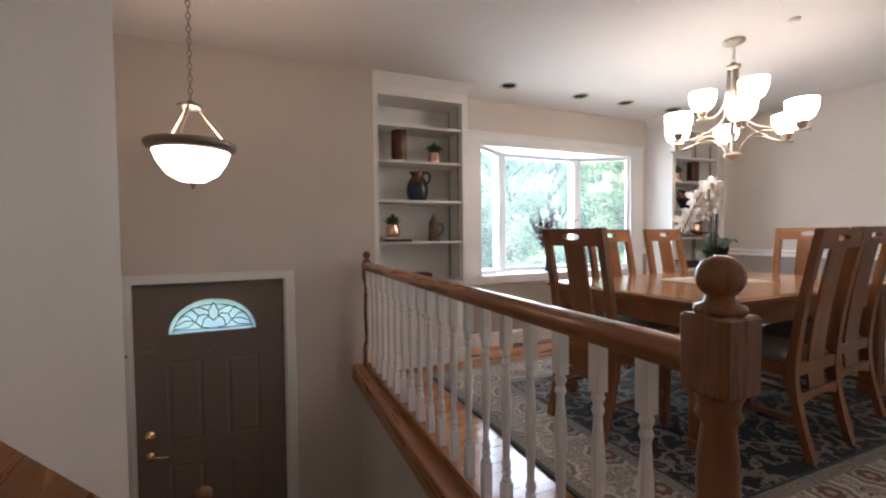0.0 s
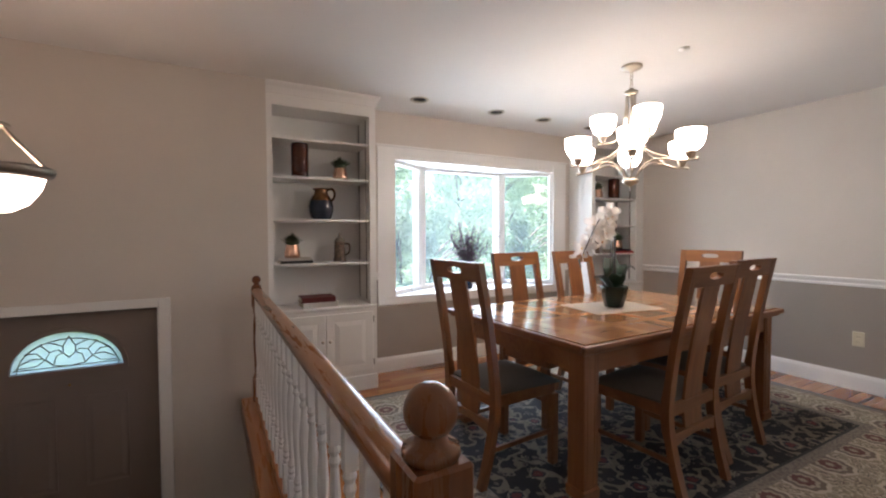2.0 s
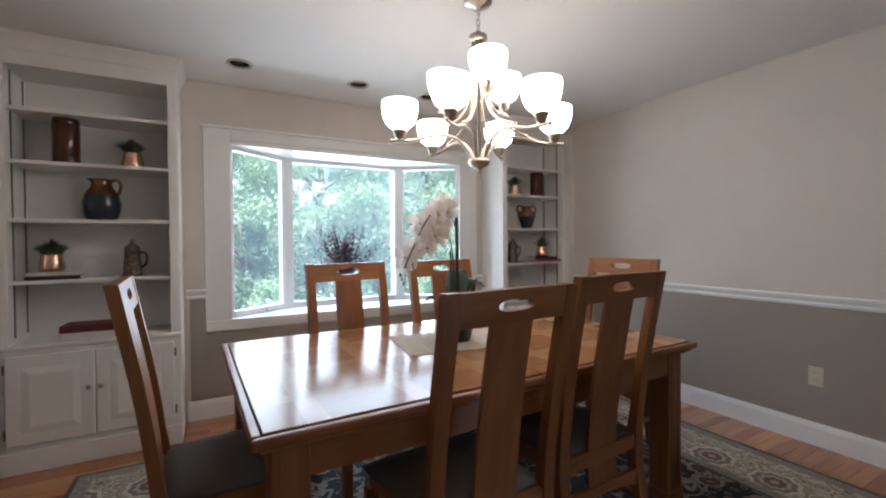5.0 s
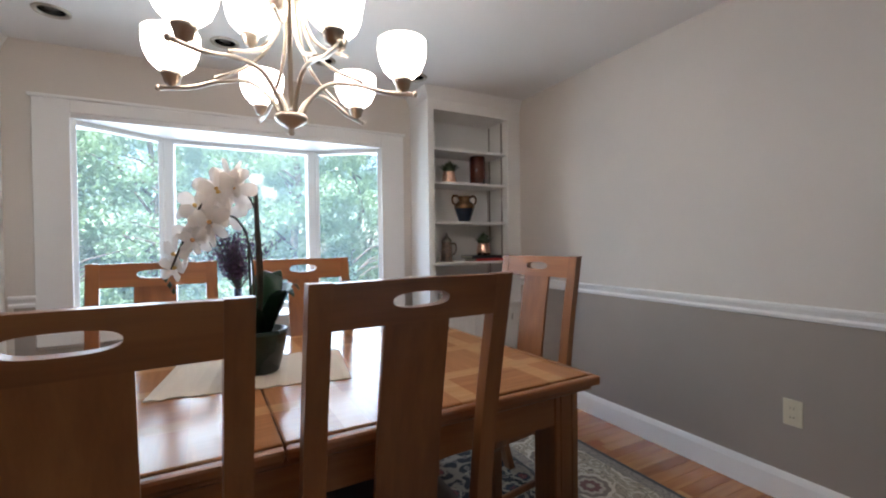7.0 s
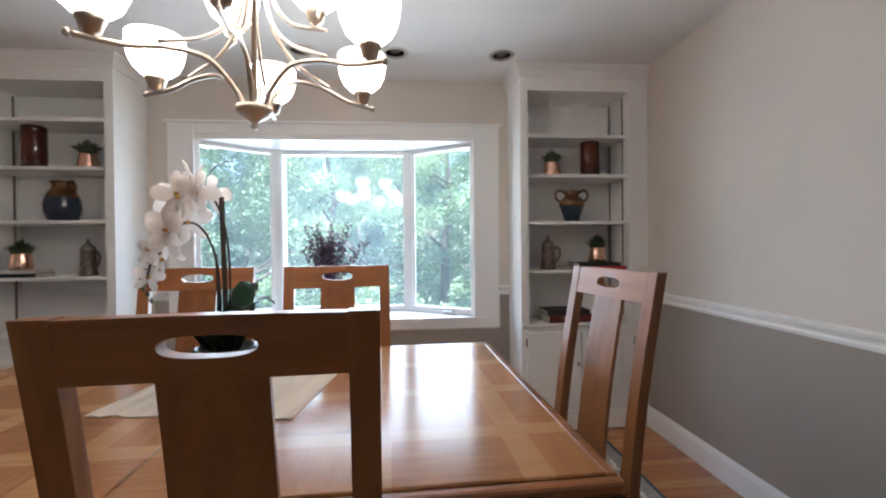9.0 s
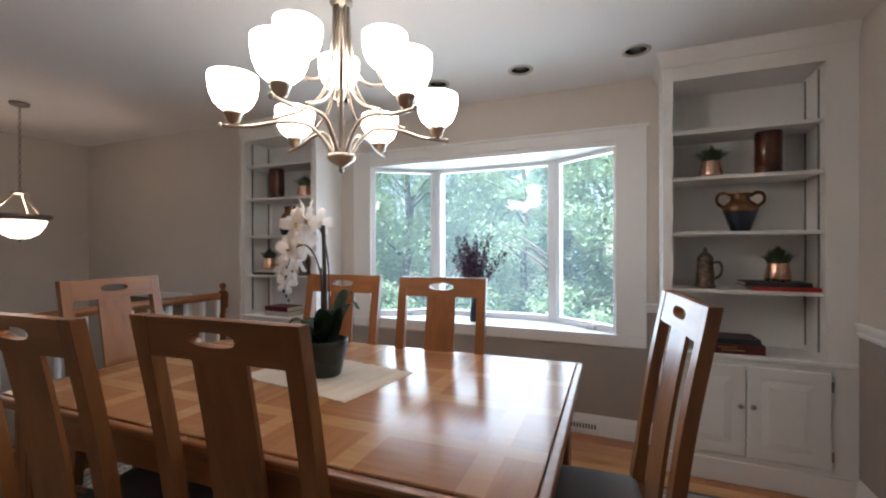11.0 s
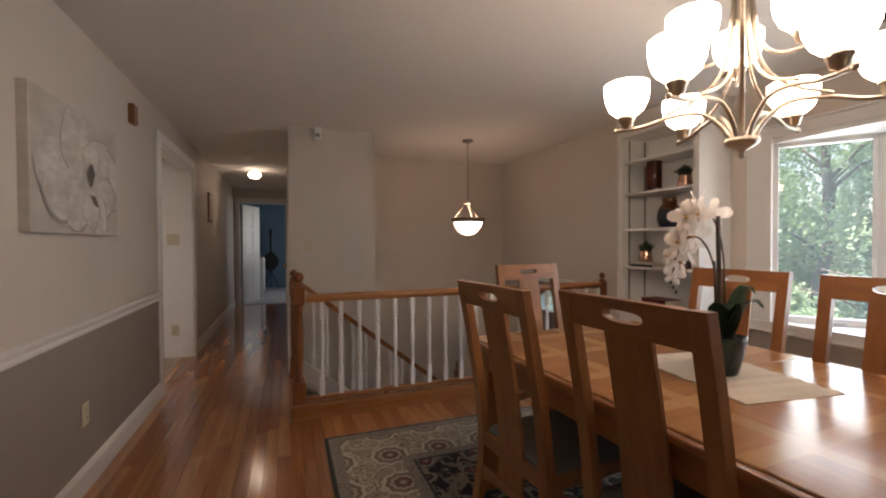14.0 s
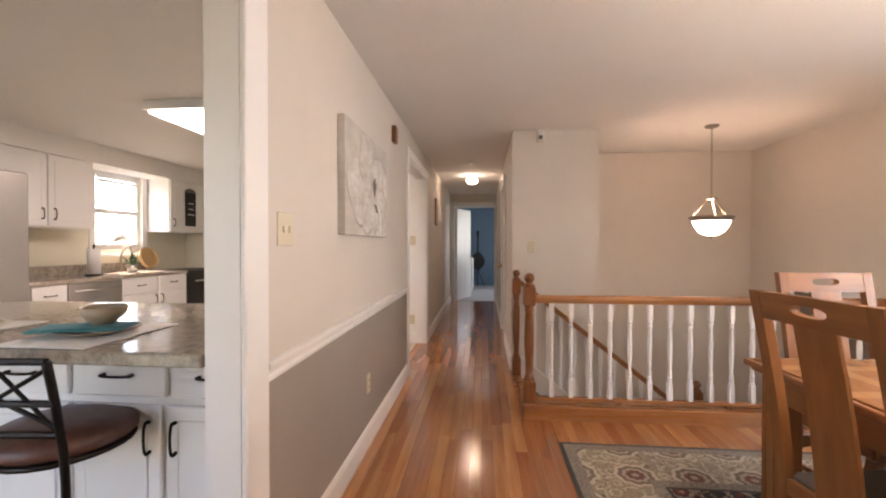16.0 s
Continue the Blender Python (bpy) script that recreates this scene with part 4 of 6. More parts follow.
# ---- rug ----
def rug(x0, y0, x1, y1):
    bm = bmesh.new()
    rings = [(0.0, 0), (0.022, 3), (0.085, 2), (0.40, 1), (0.46, 2), (0.475, 0)]
    loops = []
    for k, _ in rings:
        loops.append([bm.verts.new((sx, sy, RUGZ)) for sx, sy in ((x0 + k, y0 + k), (x1 - k, y0 + k), (x1 - k, y1 - k), (x0 + k, y1 - k))])
    mats = [3, 2, 1, 2, 3]
    for i, (a, b) in enumerate(zip(loops, loops[1:])):
        for k in range(4):
            bm.faces.new((a[k], a[(k + 1) % 4], b[(k + 1) % 4], b[k])).material_index = mats[i]
    bm.faces.new(loops[-1]).material_index = 0
    low = [bm.verts.new((v.co.x, v.co.y, 0.001)) for v in loops[0]]
    for k in range(4):
        bm.faces.new((low[k], low[(k + 1) % 4], loops[0][(k + 1) % 4], loops[0][k])).material_index = 3
    ob = part("area_rug", bm, [RUG_FIELD, RUG_BORDER, RUG_GUARD, RUG_EDGE])
    tagged(ob, "navy and beige floral area rug with medallion border", "rug")


rug(1.45, 0.85, 4.86, 3.32)

# ---- table setting: runner and orchid ----
def runner():
    bm = bmesh.new()
    nx, ny = 26, 8
    x0, x1, y0, y1 = -0.28, 0.28, -0.195, 0.195
    rng = random.Random(4)
    g = [[bm.verts.new((x0 + (x1 - x0) * i / nx, y0 + (y1 - y0) * j / ny + (rng.uniform(-0.006, 0.006) if j in (0, ny) else 0), TZ + 0.003 + 0.002 * math.sin(i * 2.1) + 0.0008)) for j in range(ny + 1)] for i in range(nx + 1)]
    for i in range(nx):
        for j in range(ny):
            bm.faces.new((g[i][j], g[i + 1][j], g[i + 1][j + 1], g[i][j + 1]))
    ext = bmesh.ops.extrude_face_region(bm, geom=bm.faces[:])
    for v in [q for q in ext["geom"] if isinstance(q, bmesh.types.BMVert)]:
        v.co.z = TZ + 0.0005
    ob = part("table_runner", bm, RUNNER, smooth=False)
    ob.matrix_world = pose(3.11, 2.185, 0, 0, 0, -8)
    tagged(ob, "ivory woven ribbed mat under the orchid pot", "table mat")


runner()


def petal_flower(size, rng):
    """One orchid bloom: five cupped petals, facing +x."""
    bm = bmesh.new()
    for k in range(5):
        a = 2 * math.pi * k / 5 + math.pi / 2
        wide = 0.62 if k in (1, 4) else 0.42
        c, s = math.cos(a), math.sin(a)
        mid = []
        for r, w, o in ((0.08, 0.12, 0.0), (0.35, wide, 0.10), (0.75, wide * 1.1, 0.12), (0.94, wide * 0.75, 0.06), (1.02, wide * 0.25, 0.0)):
            o += rng.uniform(-0.05, 0.05)
            for q in (-1, 0, 1):
                mid.append(bm.verts.new(Vector((o - 0.08 * abs(q), r * c - q * w / 2 * s, r * s + q * w / 2 * c)) * size))
        for i in range(4):
            for j in range(2):
                p = i * 3 + j
                bm.faces.new((mid[p], mid[p + 1], mid[p + 4], mid[p + 3]))
    return bm


def orchid():
    t = thing("orchid", "white moth orchid in a dark green glazed pot", "plant", (3.11, 2.168, TZ + 0.006))
    rng = random.Random(11)
    part("pot", lathe([(0, 0), (0.058, 0), (0.062, 0.006), (0.078, 0.07), (0.088, 0.125), (0.09, 0.14), (0.082, 0.142), (0.076, 0.11), (0, 0.11)], 28), GREEN_POT, t, smooth=True)
    for a, ln, up in ((15, 0.12, 0.15), (60, 0.10, 0.19), (165, 0.13, 0.08), (235, 0.12, 0.10), (320, 0.11, 0.14)):
        a = radians(a)
        bm = bmesh.new()
        rows = []
        for k in range(7):
            s = k / 6
            r, z = 0.02 + ln * s, 0.115 + up * math.sin(s * 2.1) * 1.1
            w = 0.052 * math.sin(math.pi * (0.12 + 0.88 * s) ** 0.8) + 0.004
            c = Vector((math.cos(a) * r, math.sin(a) * r, z))
            sd = Vector((-math.sin(a), math.cos(a), 0)) * w
            rows.append([bm.verts.new(c - sd + Vector((0, 0, 0.008))), bm.verts.new(c), bm.verts.new(c + sd + Vector((0, 0, 0.008)))])
        for p, q in zip(rows, rows[1:]):
            bm.faces.new((p[0], p[1], q[1], q[0]))
            bm.faces.new((p[1], p[2], q[2], q[1]))
        bmesh.ops.solidify(bm, geom=bm.faces[:], thickness=0.003)
        part("leaf", bm, LEAF, t, smooth=True)
    part("stake", tube([(0.006, 0.0, 0.1), (-0.004, -0.005, 0.59)], 0.008), STEM, t)
    part("stake", tube([(-0.02, 0.012, 0.1), (-0.028, 0.01, 0.42)], 0.004), STEM, t)
    arc1 = spline([(0.008, 0.01, 0.1), (0.01, 0.01, 0.4), (-0.015, 0.0, 0.56), (-0.085, 0.0, 0.625), (-0.16, 0.01, 0.55), (-0.22, 0.03, 0.42), (-0.255, 0.05, 0.33)], 8)
    arc2 = spline([(-0.01, 0.0, 0.1), (-0.02, 0.0, 0.38), (-0.06, -0.02, 0.50), (-0.12, -0.035, 0.50), (-0.17, -0.03, 0.42)], 8)
    for arc in (arc1, arc2):
        part("stem", tube(arc, 0.0035, 6), STEM, t, smooth=True)
    spots = [arc1[i] for i in (20, 21, 23, 24, 26, 28, 30, 32, 34, 37, 40, 43, 47)] + [arc2[i] for i in (18, 21, 24, 28, 31)]
    for k, p in enumerate(spots):
        bm = petal_flower(0.067 if k not in (12, 17) else 0.046, rng)
        turn = Euler((rng.uniform(-0.4, 0.4), rng.uniform(-0.3, 0.4), (-0.9, -1.7, 0.2, -2.2)[k % 4] + rng.uniform(-0.4, 0.4))).to_matrix().to_4x4()
        off = Vector((rng.uniform(-0.02, 0.02), rng.uniform(-0.035, 0.035), rng.uniform(-0.03, 0.015)))
        bmesh.ops.transform(bm, matrix=Matrix.Translation(p + off) @ turn, verts=bm.verts)
        fl = part("blossom", bm, PETAL, t, "white orchid blossom", True)
        c = lathe([(0, -0.006), (0.007, 0), (0.005, 0.008), (0, 0.012)], 8)
        bmesh.ops.transform(c, matrix=Matrix.Translation(p + off) @ turn @ pose(0.004, 0, 0, 0, 90, 0), verts=c.verts)
        part("lip", c, POLLEN, fl)
    for k in range(3):
        part("bud", lathe([(0, -0.012), (0.008, 0), (0, 0.013)], 8, at=(-0.265 + 0.01 * k, 0.055 + 0.004 * k, 0.315 - 0.02 * k)), LEAF, t)


orchid()


def dried_vase():
    t = thing("dried_branches", "dried purple branches in a small dark vase on the window sill", "plant", (3.10, 3.985, 0.69))
    part("vase", lathe([(0, 0), (0.035, 0), (0.04, 0.01), (0.036, 0.08), (0.026, 0.15), (0.03, 0.19), (0.026, 0.19), (0, 0.14)], 20), BLUE_GLAZE, t, smooth=True)
    rng = random.Random(8)
    lf = bmesh.new()
    for k in range(58):
        a, lean = rng.uniform(0, 6.283), rng.uniform(0.02, 0.62) if k < 50 else 0.85
        wide, deep = math.cos(a) * lean, math.sin(a) * lean * 0.4
        d = Vector((wide * 0.87 + deep * 0.3, -wide * 0.36 + deep * 0.4, 1)).normalized()
        ln = rng.uniform(0.32, 0.56)
        base = Vector((0, 0, 0.16))
        end = base + d * ln
        mid = base + d * ln * 0.5 + Vector((0, 0, 0.03))
        part("stem", tube([base, mid, end], 0.0018, 4), STEM, t)
        for q in range(34):
            s = rng.uniform(0.3, 1.0)
            p = base.lerp(end, s) + Vector((rng.gauss(0, 0.012), rng.gauss(0, 0.012), rng.gauss(0, 0.012)))
            u = Vector((rng.gauss(0, 1), rng.gauss(0, 1), rng.gauss(0, 1))).normalized() * 0.012
            w = u.orthogonal().normalized() * 0.0075
            lf.faces.new([lf.verts.new(p + x) for x in (-u, w, u, -w)])
    part("dried_leaves", lf, PURPLE, t)


dried_vase()


# ---- chandelier ----
def chandelier(cx, cy):
    t = thing("chandelier", "brushed nickel chandelier with nine lit frosted glass bowls", "chandelier", (cx, cy, 0))
    part("canopy", lathe([(0, CEIL), (0.066, CEIL), (0.066, CEIL - 0.012), (0.058, CEIL - 0.02), (0.02, CEIL - 0.028), (0.012, CEIL - 0.04), (0, CEIL - 0.04)], 28), NICKEL, t, smooth=True)
    z = CEIL - 0.05
    k = 0
    while z > 2.235:
        loop = [Vector((0.010 * math.cos(a), 0, 0.016 * math.sin(a))) for a in (2 * math.pi * q / 10 for q in range(10))]
        m = Matrix.Translation((0, 0, z)) @ Matrix.Rotation(math.pi / 2 * (k % 2), 4, "Z")
        part("chain_link", tube([m @ p for p in loop], 0.0025, 5, closed=True), NICKEL, t)
        z -= 0.026
        k += 1
    part("column", lathe([(0, 2.225), (0.012, 2.22), (0.03, 2.205), (0.042, 2.2), (0.042, 2.185), (0.036, 2.18), (0.03, 2.17), (0.008, 2.16), (0.008, 1.64), (0, 1.64)], 24), NICKEL, t, smooth=True)
    part("hub", lathe([(0.0, 1.626), (0.03, 1.622), (0.05, 1.616), (0.053, 1.608), (0.051, 1.600), (0.042, 1.591), (0.022, 1.579), (0.011, 1.573), (0.008, 1.566), (0.0115, 1.558), (0.006, 1.549), (0, 1.548)], 28), NICKEL, t, smooth=True)

    def bowl(x, y, z):
        s = part("shade", lathe([(0.024, 0.0), (0.043, 0.005), (0.064, 0.025), (0.078, 0.058), (0.083, 0.09), (0.083, 0.122), (0.0815, 0.1235)], 28, at=(x, y, z)), SHADE, t, "lit frosted white glass bowl", True)
        part("inner_glass", lathe([(0.0815, 0.1235), (0.079, 0.122), (0.079, 0.09), (0.073, 0.059), (0.059, 0.03), (0.04, 0.01), (0.0, 0.006)], 28, at=(x, y, z)), INNER_GLASS, s, smooth=True)
        part("cup", lathe([(0, -0.052), (0.008, -0.05), (0.01, -0.045), (0.022, -0.04), (0.027, -0.018), (0.031, -0.014), (0.031, -0.004), (0.026, 0.001), (0, 0.001)], 20, at=(x, y, z)), NICKEL, s, smooth=True)
        lamp("chandelier_bulb", "POINT", (cx + x, cy + y, z + 0.08), BULB, WARM, 0.03)

    for k in range(6):
        a = radians(39 + 60 * k)
        c, s = math.cos(a), math.sin(a)

        def ring(pts):
            return spline([(r * c, r * s, z) for r, z in pts], 6)

        part("arm", tube(ring([(0.034, 1.612), (0.06, 1.665), (0.125, 1.722), (0.22, 1.724), (0.31, 1.702), (0.41, 1.697)]), 0.0075, 8), NICKEL, t, smooth=True)
        part("brace", tube(ring([(0.026, 2.175), (0.03, 2.0), (0.06, 1.86), (0.13, 1.78), (0.24, 1.733)]), 0.006, 8), NICKEL, t, smooth=True)
        part("arm_tip", lathe([(0, -0.012), (0.009, -0.006), (0.009, 0.006), (0, 0.012)], 10, at=(0.415 * c, 0.415 * s, 1.697)), NICKEL, t, smooth=True)
        bowl(0.373 * c, 0.373 * s, 1.752)
    for k in range(3):
        a = radians(10 + 120 * k)
        c, s = math.cos(a), math.sin(a)
        part("upper_arm", tube(spline([(r * c, r * s, z) for r, z in ((0.028, 2.17), (0.035, 2.05), (0.055, 1.935), (0.11, 1.872), (0.21, 1.866))], 6), 0.0065, 8), NICKEL, t, smooth=True)
        bowl(0.175 * c, 0.175 * s, 1.925)


chandelier(3.217, 2.132)


# ---- pendant over the stairs ----
def pendant(cx, cy):
    t = thing("pendant_lamp", "bowl pendant lamp of aged nickel and lit alabaster glass", "pendant lamp", (cx, cy, 0))
    part("canopy", lathe([(0, CEIL), (0.06, CEIL), (0.06, CEIL - 0.012), (0.05, CEIL - 0.022), (0.015, CEIL - 0.03), (0, CEIL - 0.04)], 24), DARK_NICKEL, t, smooth=True)
    z, k = CEIL - 0.05, 0
    while z > 1.72:
        loop = [Vector((0.009 * math.cos(a), 0, 0.017 * math.sin(a))) for a in (2 * math.pi * q / 8 for q in range(8))]
        m = Matrix.Translation((0, 0, z)) @ Matrix.Rotation(math.pi / 2 * (k % 2), 4, "Z")
        part("chain_link", tube([m @ p for p in loop], 0.0024, 4, closed=True), DARK_NICKEL, t)
        z -= 0.028
        k += 1
    part("top_cap", lathe([(0, 1.715), (0.012, 1.71), (0.02, 1.70), (0.055, 1.69), (0.06, 1.682), (0.03, 1.672), (0, 1.67)], 24), NICKEL, t, smooth=True)
    for k in range(3):
        a = radians(20 + 120 * k)
        part("arm", tube(spline([(r * math.cos(a), r * math.sin(a), z) for r, z in ((0.035, 1.68), (0.06, 1.645), (0.105, 1.59), (0.162, 1.52))]), 0.008), NICKEL, t, smooth=True)
    part("rim", lathe([(0.158, 1.478), (0.178, 1.486), (0.188, 1.503), (0.188, 1.517), (0.177, 1.524), (0.154, 1.518), (0.154, 1.486), (0.158, 1.478)], 36), DARK_NICKEL, t, smooth=True)
    part("glass_bowl", lathe([(0.155, 1.5), (0.157, 1.48), (0.144, 1.437), (0.105, 1.377), (0.052, 1.345), (0, 1.340), (0, 1.347), (0.049, 1.353), (0.10, 1.385), (0.138, 1.443), (0.149, 1.5)], 36), PENDANT_GLASS, t, "lit alabaster glass bowl", True)
    part("finial", lathe([(0, 1.343), (0.02, 1.339), (0.022, 1.333), (0.008, 1.327), (0.011, 1.319), (0, 1.309)], 14), DARK_NICKEL, t, smooth=True)
    lamp("pendant_bulb", "POINT", (cx, cy, 1.5), PENDANT_BULB, AMBER, 0.05)


pendant(0.0, 2.49)

# ---- ceiling fittings ----
for x in CAN_X:
    t = thing("recessed_light", "round recessed ceiling downlight, switched off", "downlight", (x, CAN_Y, 0), group="recessed lights over the window")
    part("trim_ring", lathe([(0.056, CEIL + 0.001), (0.058, CEIL - 0.005), (0.066, CEIL - 0.008), (0.076, CEIL - 0.006), (0.079, CEIL - 0.001), (0.062, CEIL - 0.0005), (0.056, CEIL + 0.001)], 32), NICKEL, t, smooth=True)
    part("reflector", lathe([(0.0565, CEIL + 0.001), (0.054, CEIL + 0.03), (0.047, CEIL + 0.07), (0.04, CEIL + 0.085), (0, CEIL + 0.085)], 32), CAN, t, "silvered conical reflector", True)
    part("bulb", lathe([(0, CEIL + 0.084), (0.02, CEIL + 0.083), (0.036, CEIL + 0.052), (0.036, CEIL + 0.046), (0.022, CEIL + 0.038), (0, CEIL + 0.035)], 24), WHITE, t, "unlit white reflector bulb", True)
t = thing("smoke_detector", "small white round ceiling detector", "detector", (3.26, 1.80, 0))
part("base", lathe([(0, CEIL), (0.03, CEIL), (0.03, CEIL - 0.008), (0.018, CEIL - 0.016), (0, CEIL - 0.018)], 20), WHITE, t, smooth=True)


# ---- balustrade and stairs ----
def newel(x, y, top, base, w=0.09, half=False, name_label="turned oak newel post with a ball top"):
    t = thing("newel_post", name_label, "newel post", (x, y, 0), group="newel posts")
    h = w / 2
    part("base_block", box(-h, -h, base, h, h, base + 0.16, 0.004), OAK_POST, t)
    z0, z1 = base + 0.16, top - 0.245
    m = z1 - z0
    prof = [(h * 0.9, 0), (h * 0.95, 0.02), (h * 0.7, 0.035), (h * 0.85, 0.05), (h * 0.6, 0.07), (h * 0.66, 0.2), (h * 0.82, 0.5), (h * 0.74, 0.8), (h * 0.6, 0.9), (h * 0.85, 0.93), (h * 0.7, 0.955), (h * 0.9, 1.0)]
    part("turned_shaft", lathe([(r, z0 + q * m) for r, q in prof], 20), OAK_POST, t, smooth=True)
    part("upper_block", box(-h, -h, z1, h, h, z1 + 0.135, 0.005), OAK_POST, t)
    zb = z1 + 0.135
    r = h * 0.86
    ball = [(h * 0.86, 0), (h * 0.94, 0.006), (h * 0.9, 0.014), (h * 0.56, 0.02), (h * 0.5, 0.03)]
    c = 0.03 + r * 0.86
    ball += [(r * math.sin(a), c - r * math.cos(a)) for a in (0.55 + k * (math.pi - 0.55) / 12 for k in range(12))] + [(0, c + r)]
    part("ball_top", lathe([(max(q, 0), zb + z) for q, z in ball], 24), OAK_POST, t, smooth=True)
    return t


BAL = [(0.0155, 0.0), (0.0155, 0.012), (0.011, 0.02), (0.017, 0.032), (0.012, 0.045), (0.0165, 0.058), (0.0105, 0.085), (0.0145, 0.18), (0.0175, 0.27), (0.014, 0.33), (0.0105, 0.38), (0.016, 0.395), (0.011, 0.41), (0.017, 0.425), (0.012, 0.44)]


def baluster_mesh(length, bottom=0.13, top=0.12):
    bm = box(-0.0165, -0.0165, 0, 0.0165, 0.0165, bottom, 0.002)
    box(-0.0165, -0.0165, length - top, 0.0165, 0.0165, length, 0.002, bm=bm)
    m = length - top - bottom
    lathe([(r, bottom + z / 0.44 * m) for r, z in BAL], 10, bm)
    return mesh_of(bm, "baluster", WHITE)


CAP = 0.098


def balustrade():
    t = thing("balustrade", "oak handrail on turned white balusters above the stairwell", "railing", (RAIL_X, 0, 0))
    y0, y1 = 0.765, 3.375
    part("base_cap", box(-0.105, 0.66, -0.02, 0.075, FRONT, CAP, 0.006), OAK_RAIL, t)
    part("bottom_rail", box(-0.026, y0, 0.118, 0.026, y1, 0.143, 0.004), OAK_RAIL, t)
    prof = [(-0.024, 0.832), (0.024, 0.832), (0.026, 0.845), (0.034, 0.856), (0.034, 0.87), (0.026, 0.884), (0.012, 0.89), (-0.012, 0.89), (-0.026, 0.884), (-0.034, 0.87), (-0.034, 0.856), (-0.026, 0.845)]
    bm = bmesh.new()
    ends = [[bm.verts.new((u, y, z)) for u, z in prof] for y in (y0, y1)]
    n = len(prof)
    for k in range(n):
        bm.faces.new((ends[0][k], ends[0][(k + 1) % n], ends[1][(k + 1) % n], ends[1][k]))
    part("handrail", bm, OAK_RAIL, t, "moulded oak handrail", True)
    for y in (1.35, 2.1, 2.85):
        part("rail_foot", box(-0.018, y - 0.018, CAP, 0.018, y + 0.018, 0.118, 0.002), OAK_POST, t)
    me = baluster_mesh(0.692)
    n = 19
    for k in range(n):
        b = new("baluster", me)
        b.parent = t
        b.location = (0, 0.875 + 0.1385 * k, 0.142)


balustrade()
newel(RAIL_X - 0.012, 0.715, 1.06, CAP, 0.088)
newel(RAIL_X, 3.42, 1.0, CAP, 0.066, name_label="slim turned oak newel post against the wall")
newel(0.012, 0.698, 1.03, 0.0, 0.08)
newel(0.02, 2.36, 0.0, FOYER_Z, 0.085, name_label="oak newel post at the foot of the stairs")


def stairs():
    t = thing("stairs", "grey carpeted stairs down to the front door", "stairs", kind="structure")
    rise, run = 0.1786, 0.248
    for k in range(6):
        z, y = -rise * (k + 1), HALL_N + 0.06 + run * k
        part("step", box(STAIR_W + 0.005, y, FOYER_Z, RAIL_X - 0.052, y + run + 0.02, z, 0.006), TILE, t)
    part("nosing", box(STAIR_W + 0.005, HALL_N + 0.03, -0.03, RAIL_X - 0.08, HALL_N + 0.085, 0.0, 0.006), OAK_RAIL, t)
    s = thing("stair_railing", "sloping oak handrail on white balusters beside the stairs", "railing", (0.02, 0, 0))
    slope = -0.79
    y0, y1 = 0.74, 2.32

    def rail_z(y):
        return 0.882 + slope * (y - 0.785)

    bm = prism([(y0, rail_z(y0) - 0.055), (y1, rail_z(y1) - 0.055), (y1, rail_z(y1)), (y0, rail_z(y0))], "x", -0.03, 0.03)
    part("handrail", bevelled(bm, 0.012, 2), OAK_RAIL, s)
    bm = prism([(y0, rail_z(y0) - 0.95), (y1, rail_z(y1) - 0.95), (y1, rail_z(y1) - 0.74), (y0, rail_z(y0) - 0.74)], "x", -0.035, 0.035)
    part("stringer", bm, WALL, s)
    me = baluster_mesh(0.70)
    for k in range(12):
        y = 0.87 + 0.124 * k
        b = new("baluster", me)
        b.parent = s
        b.location = (0, y, rail_z(y) - 0.752)


stairs()


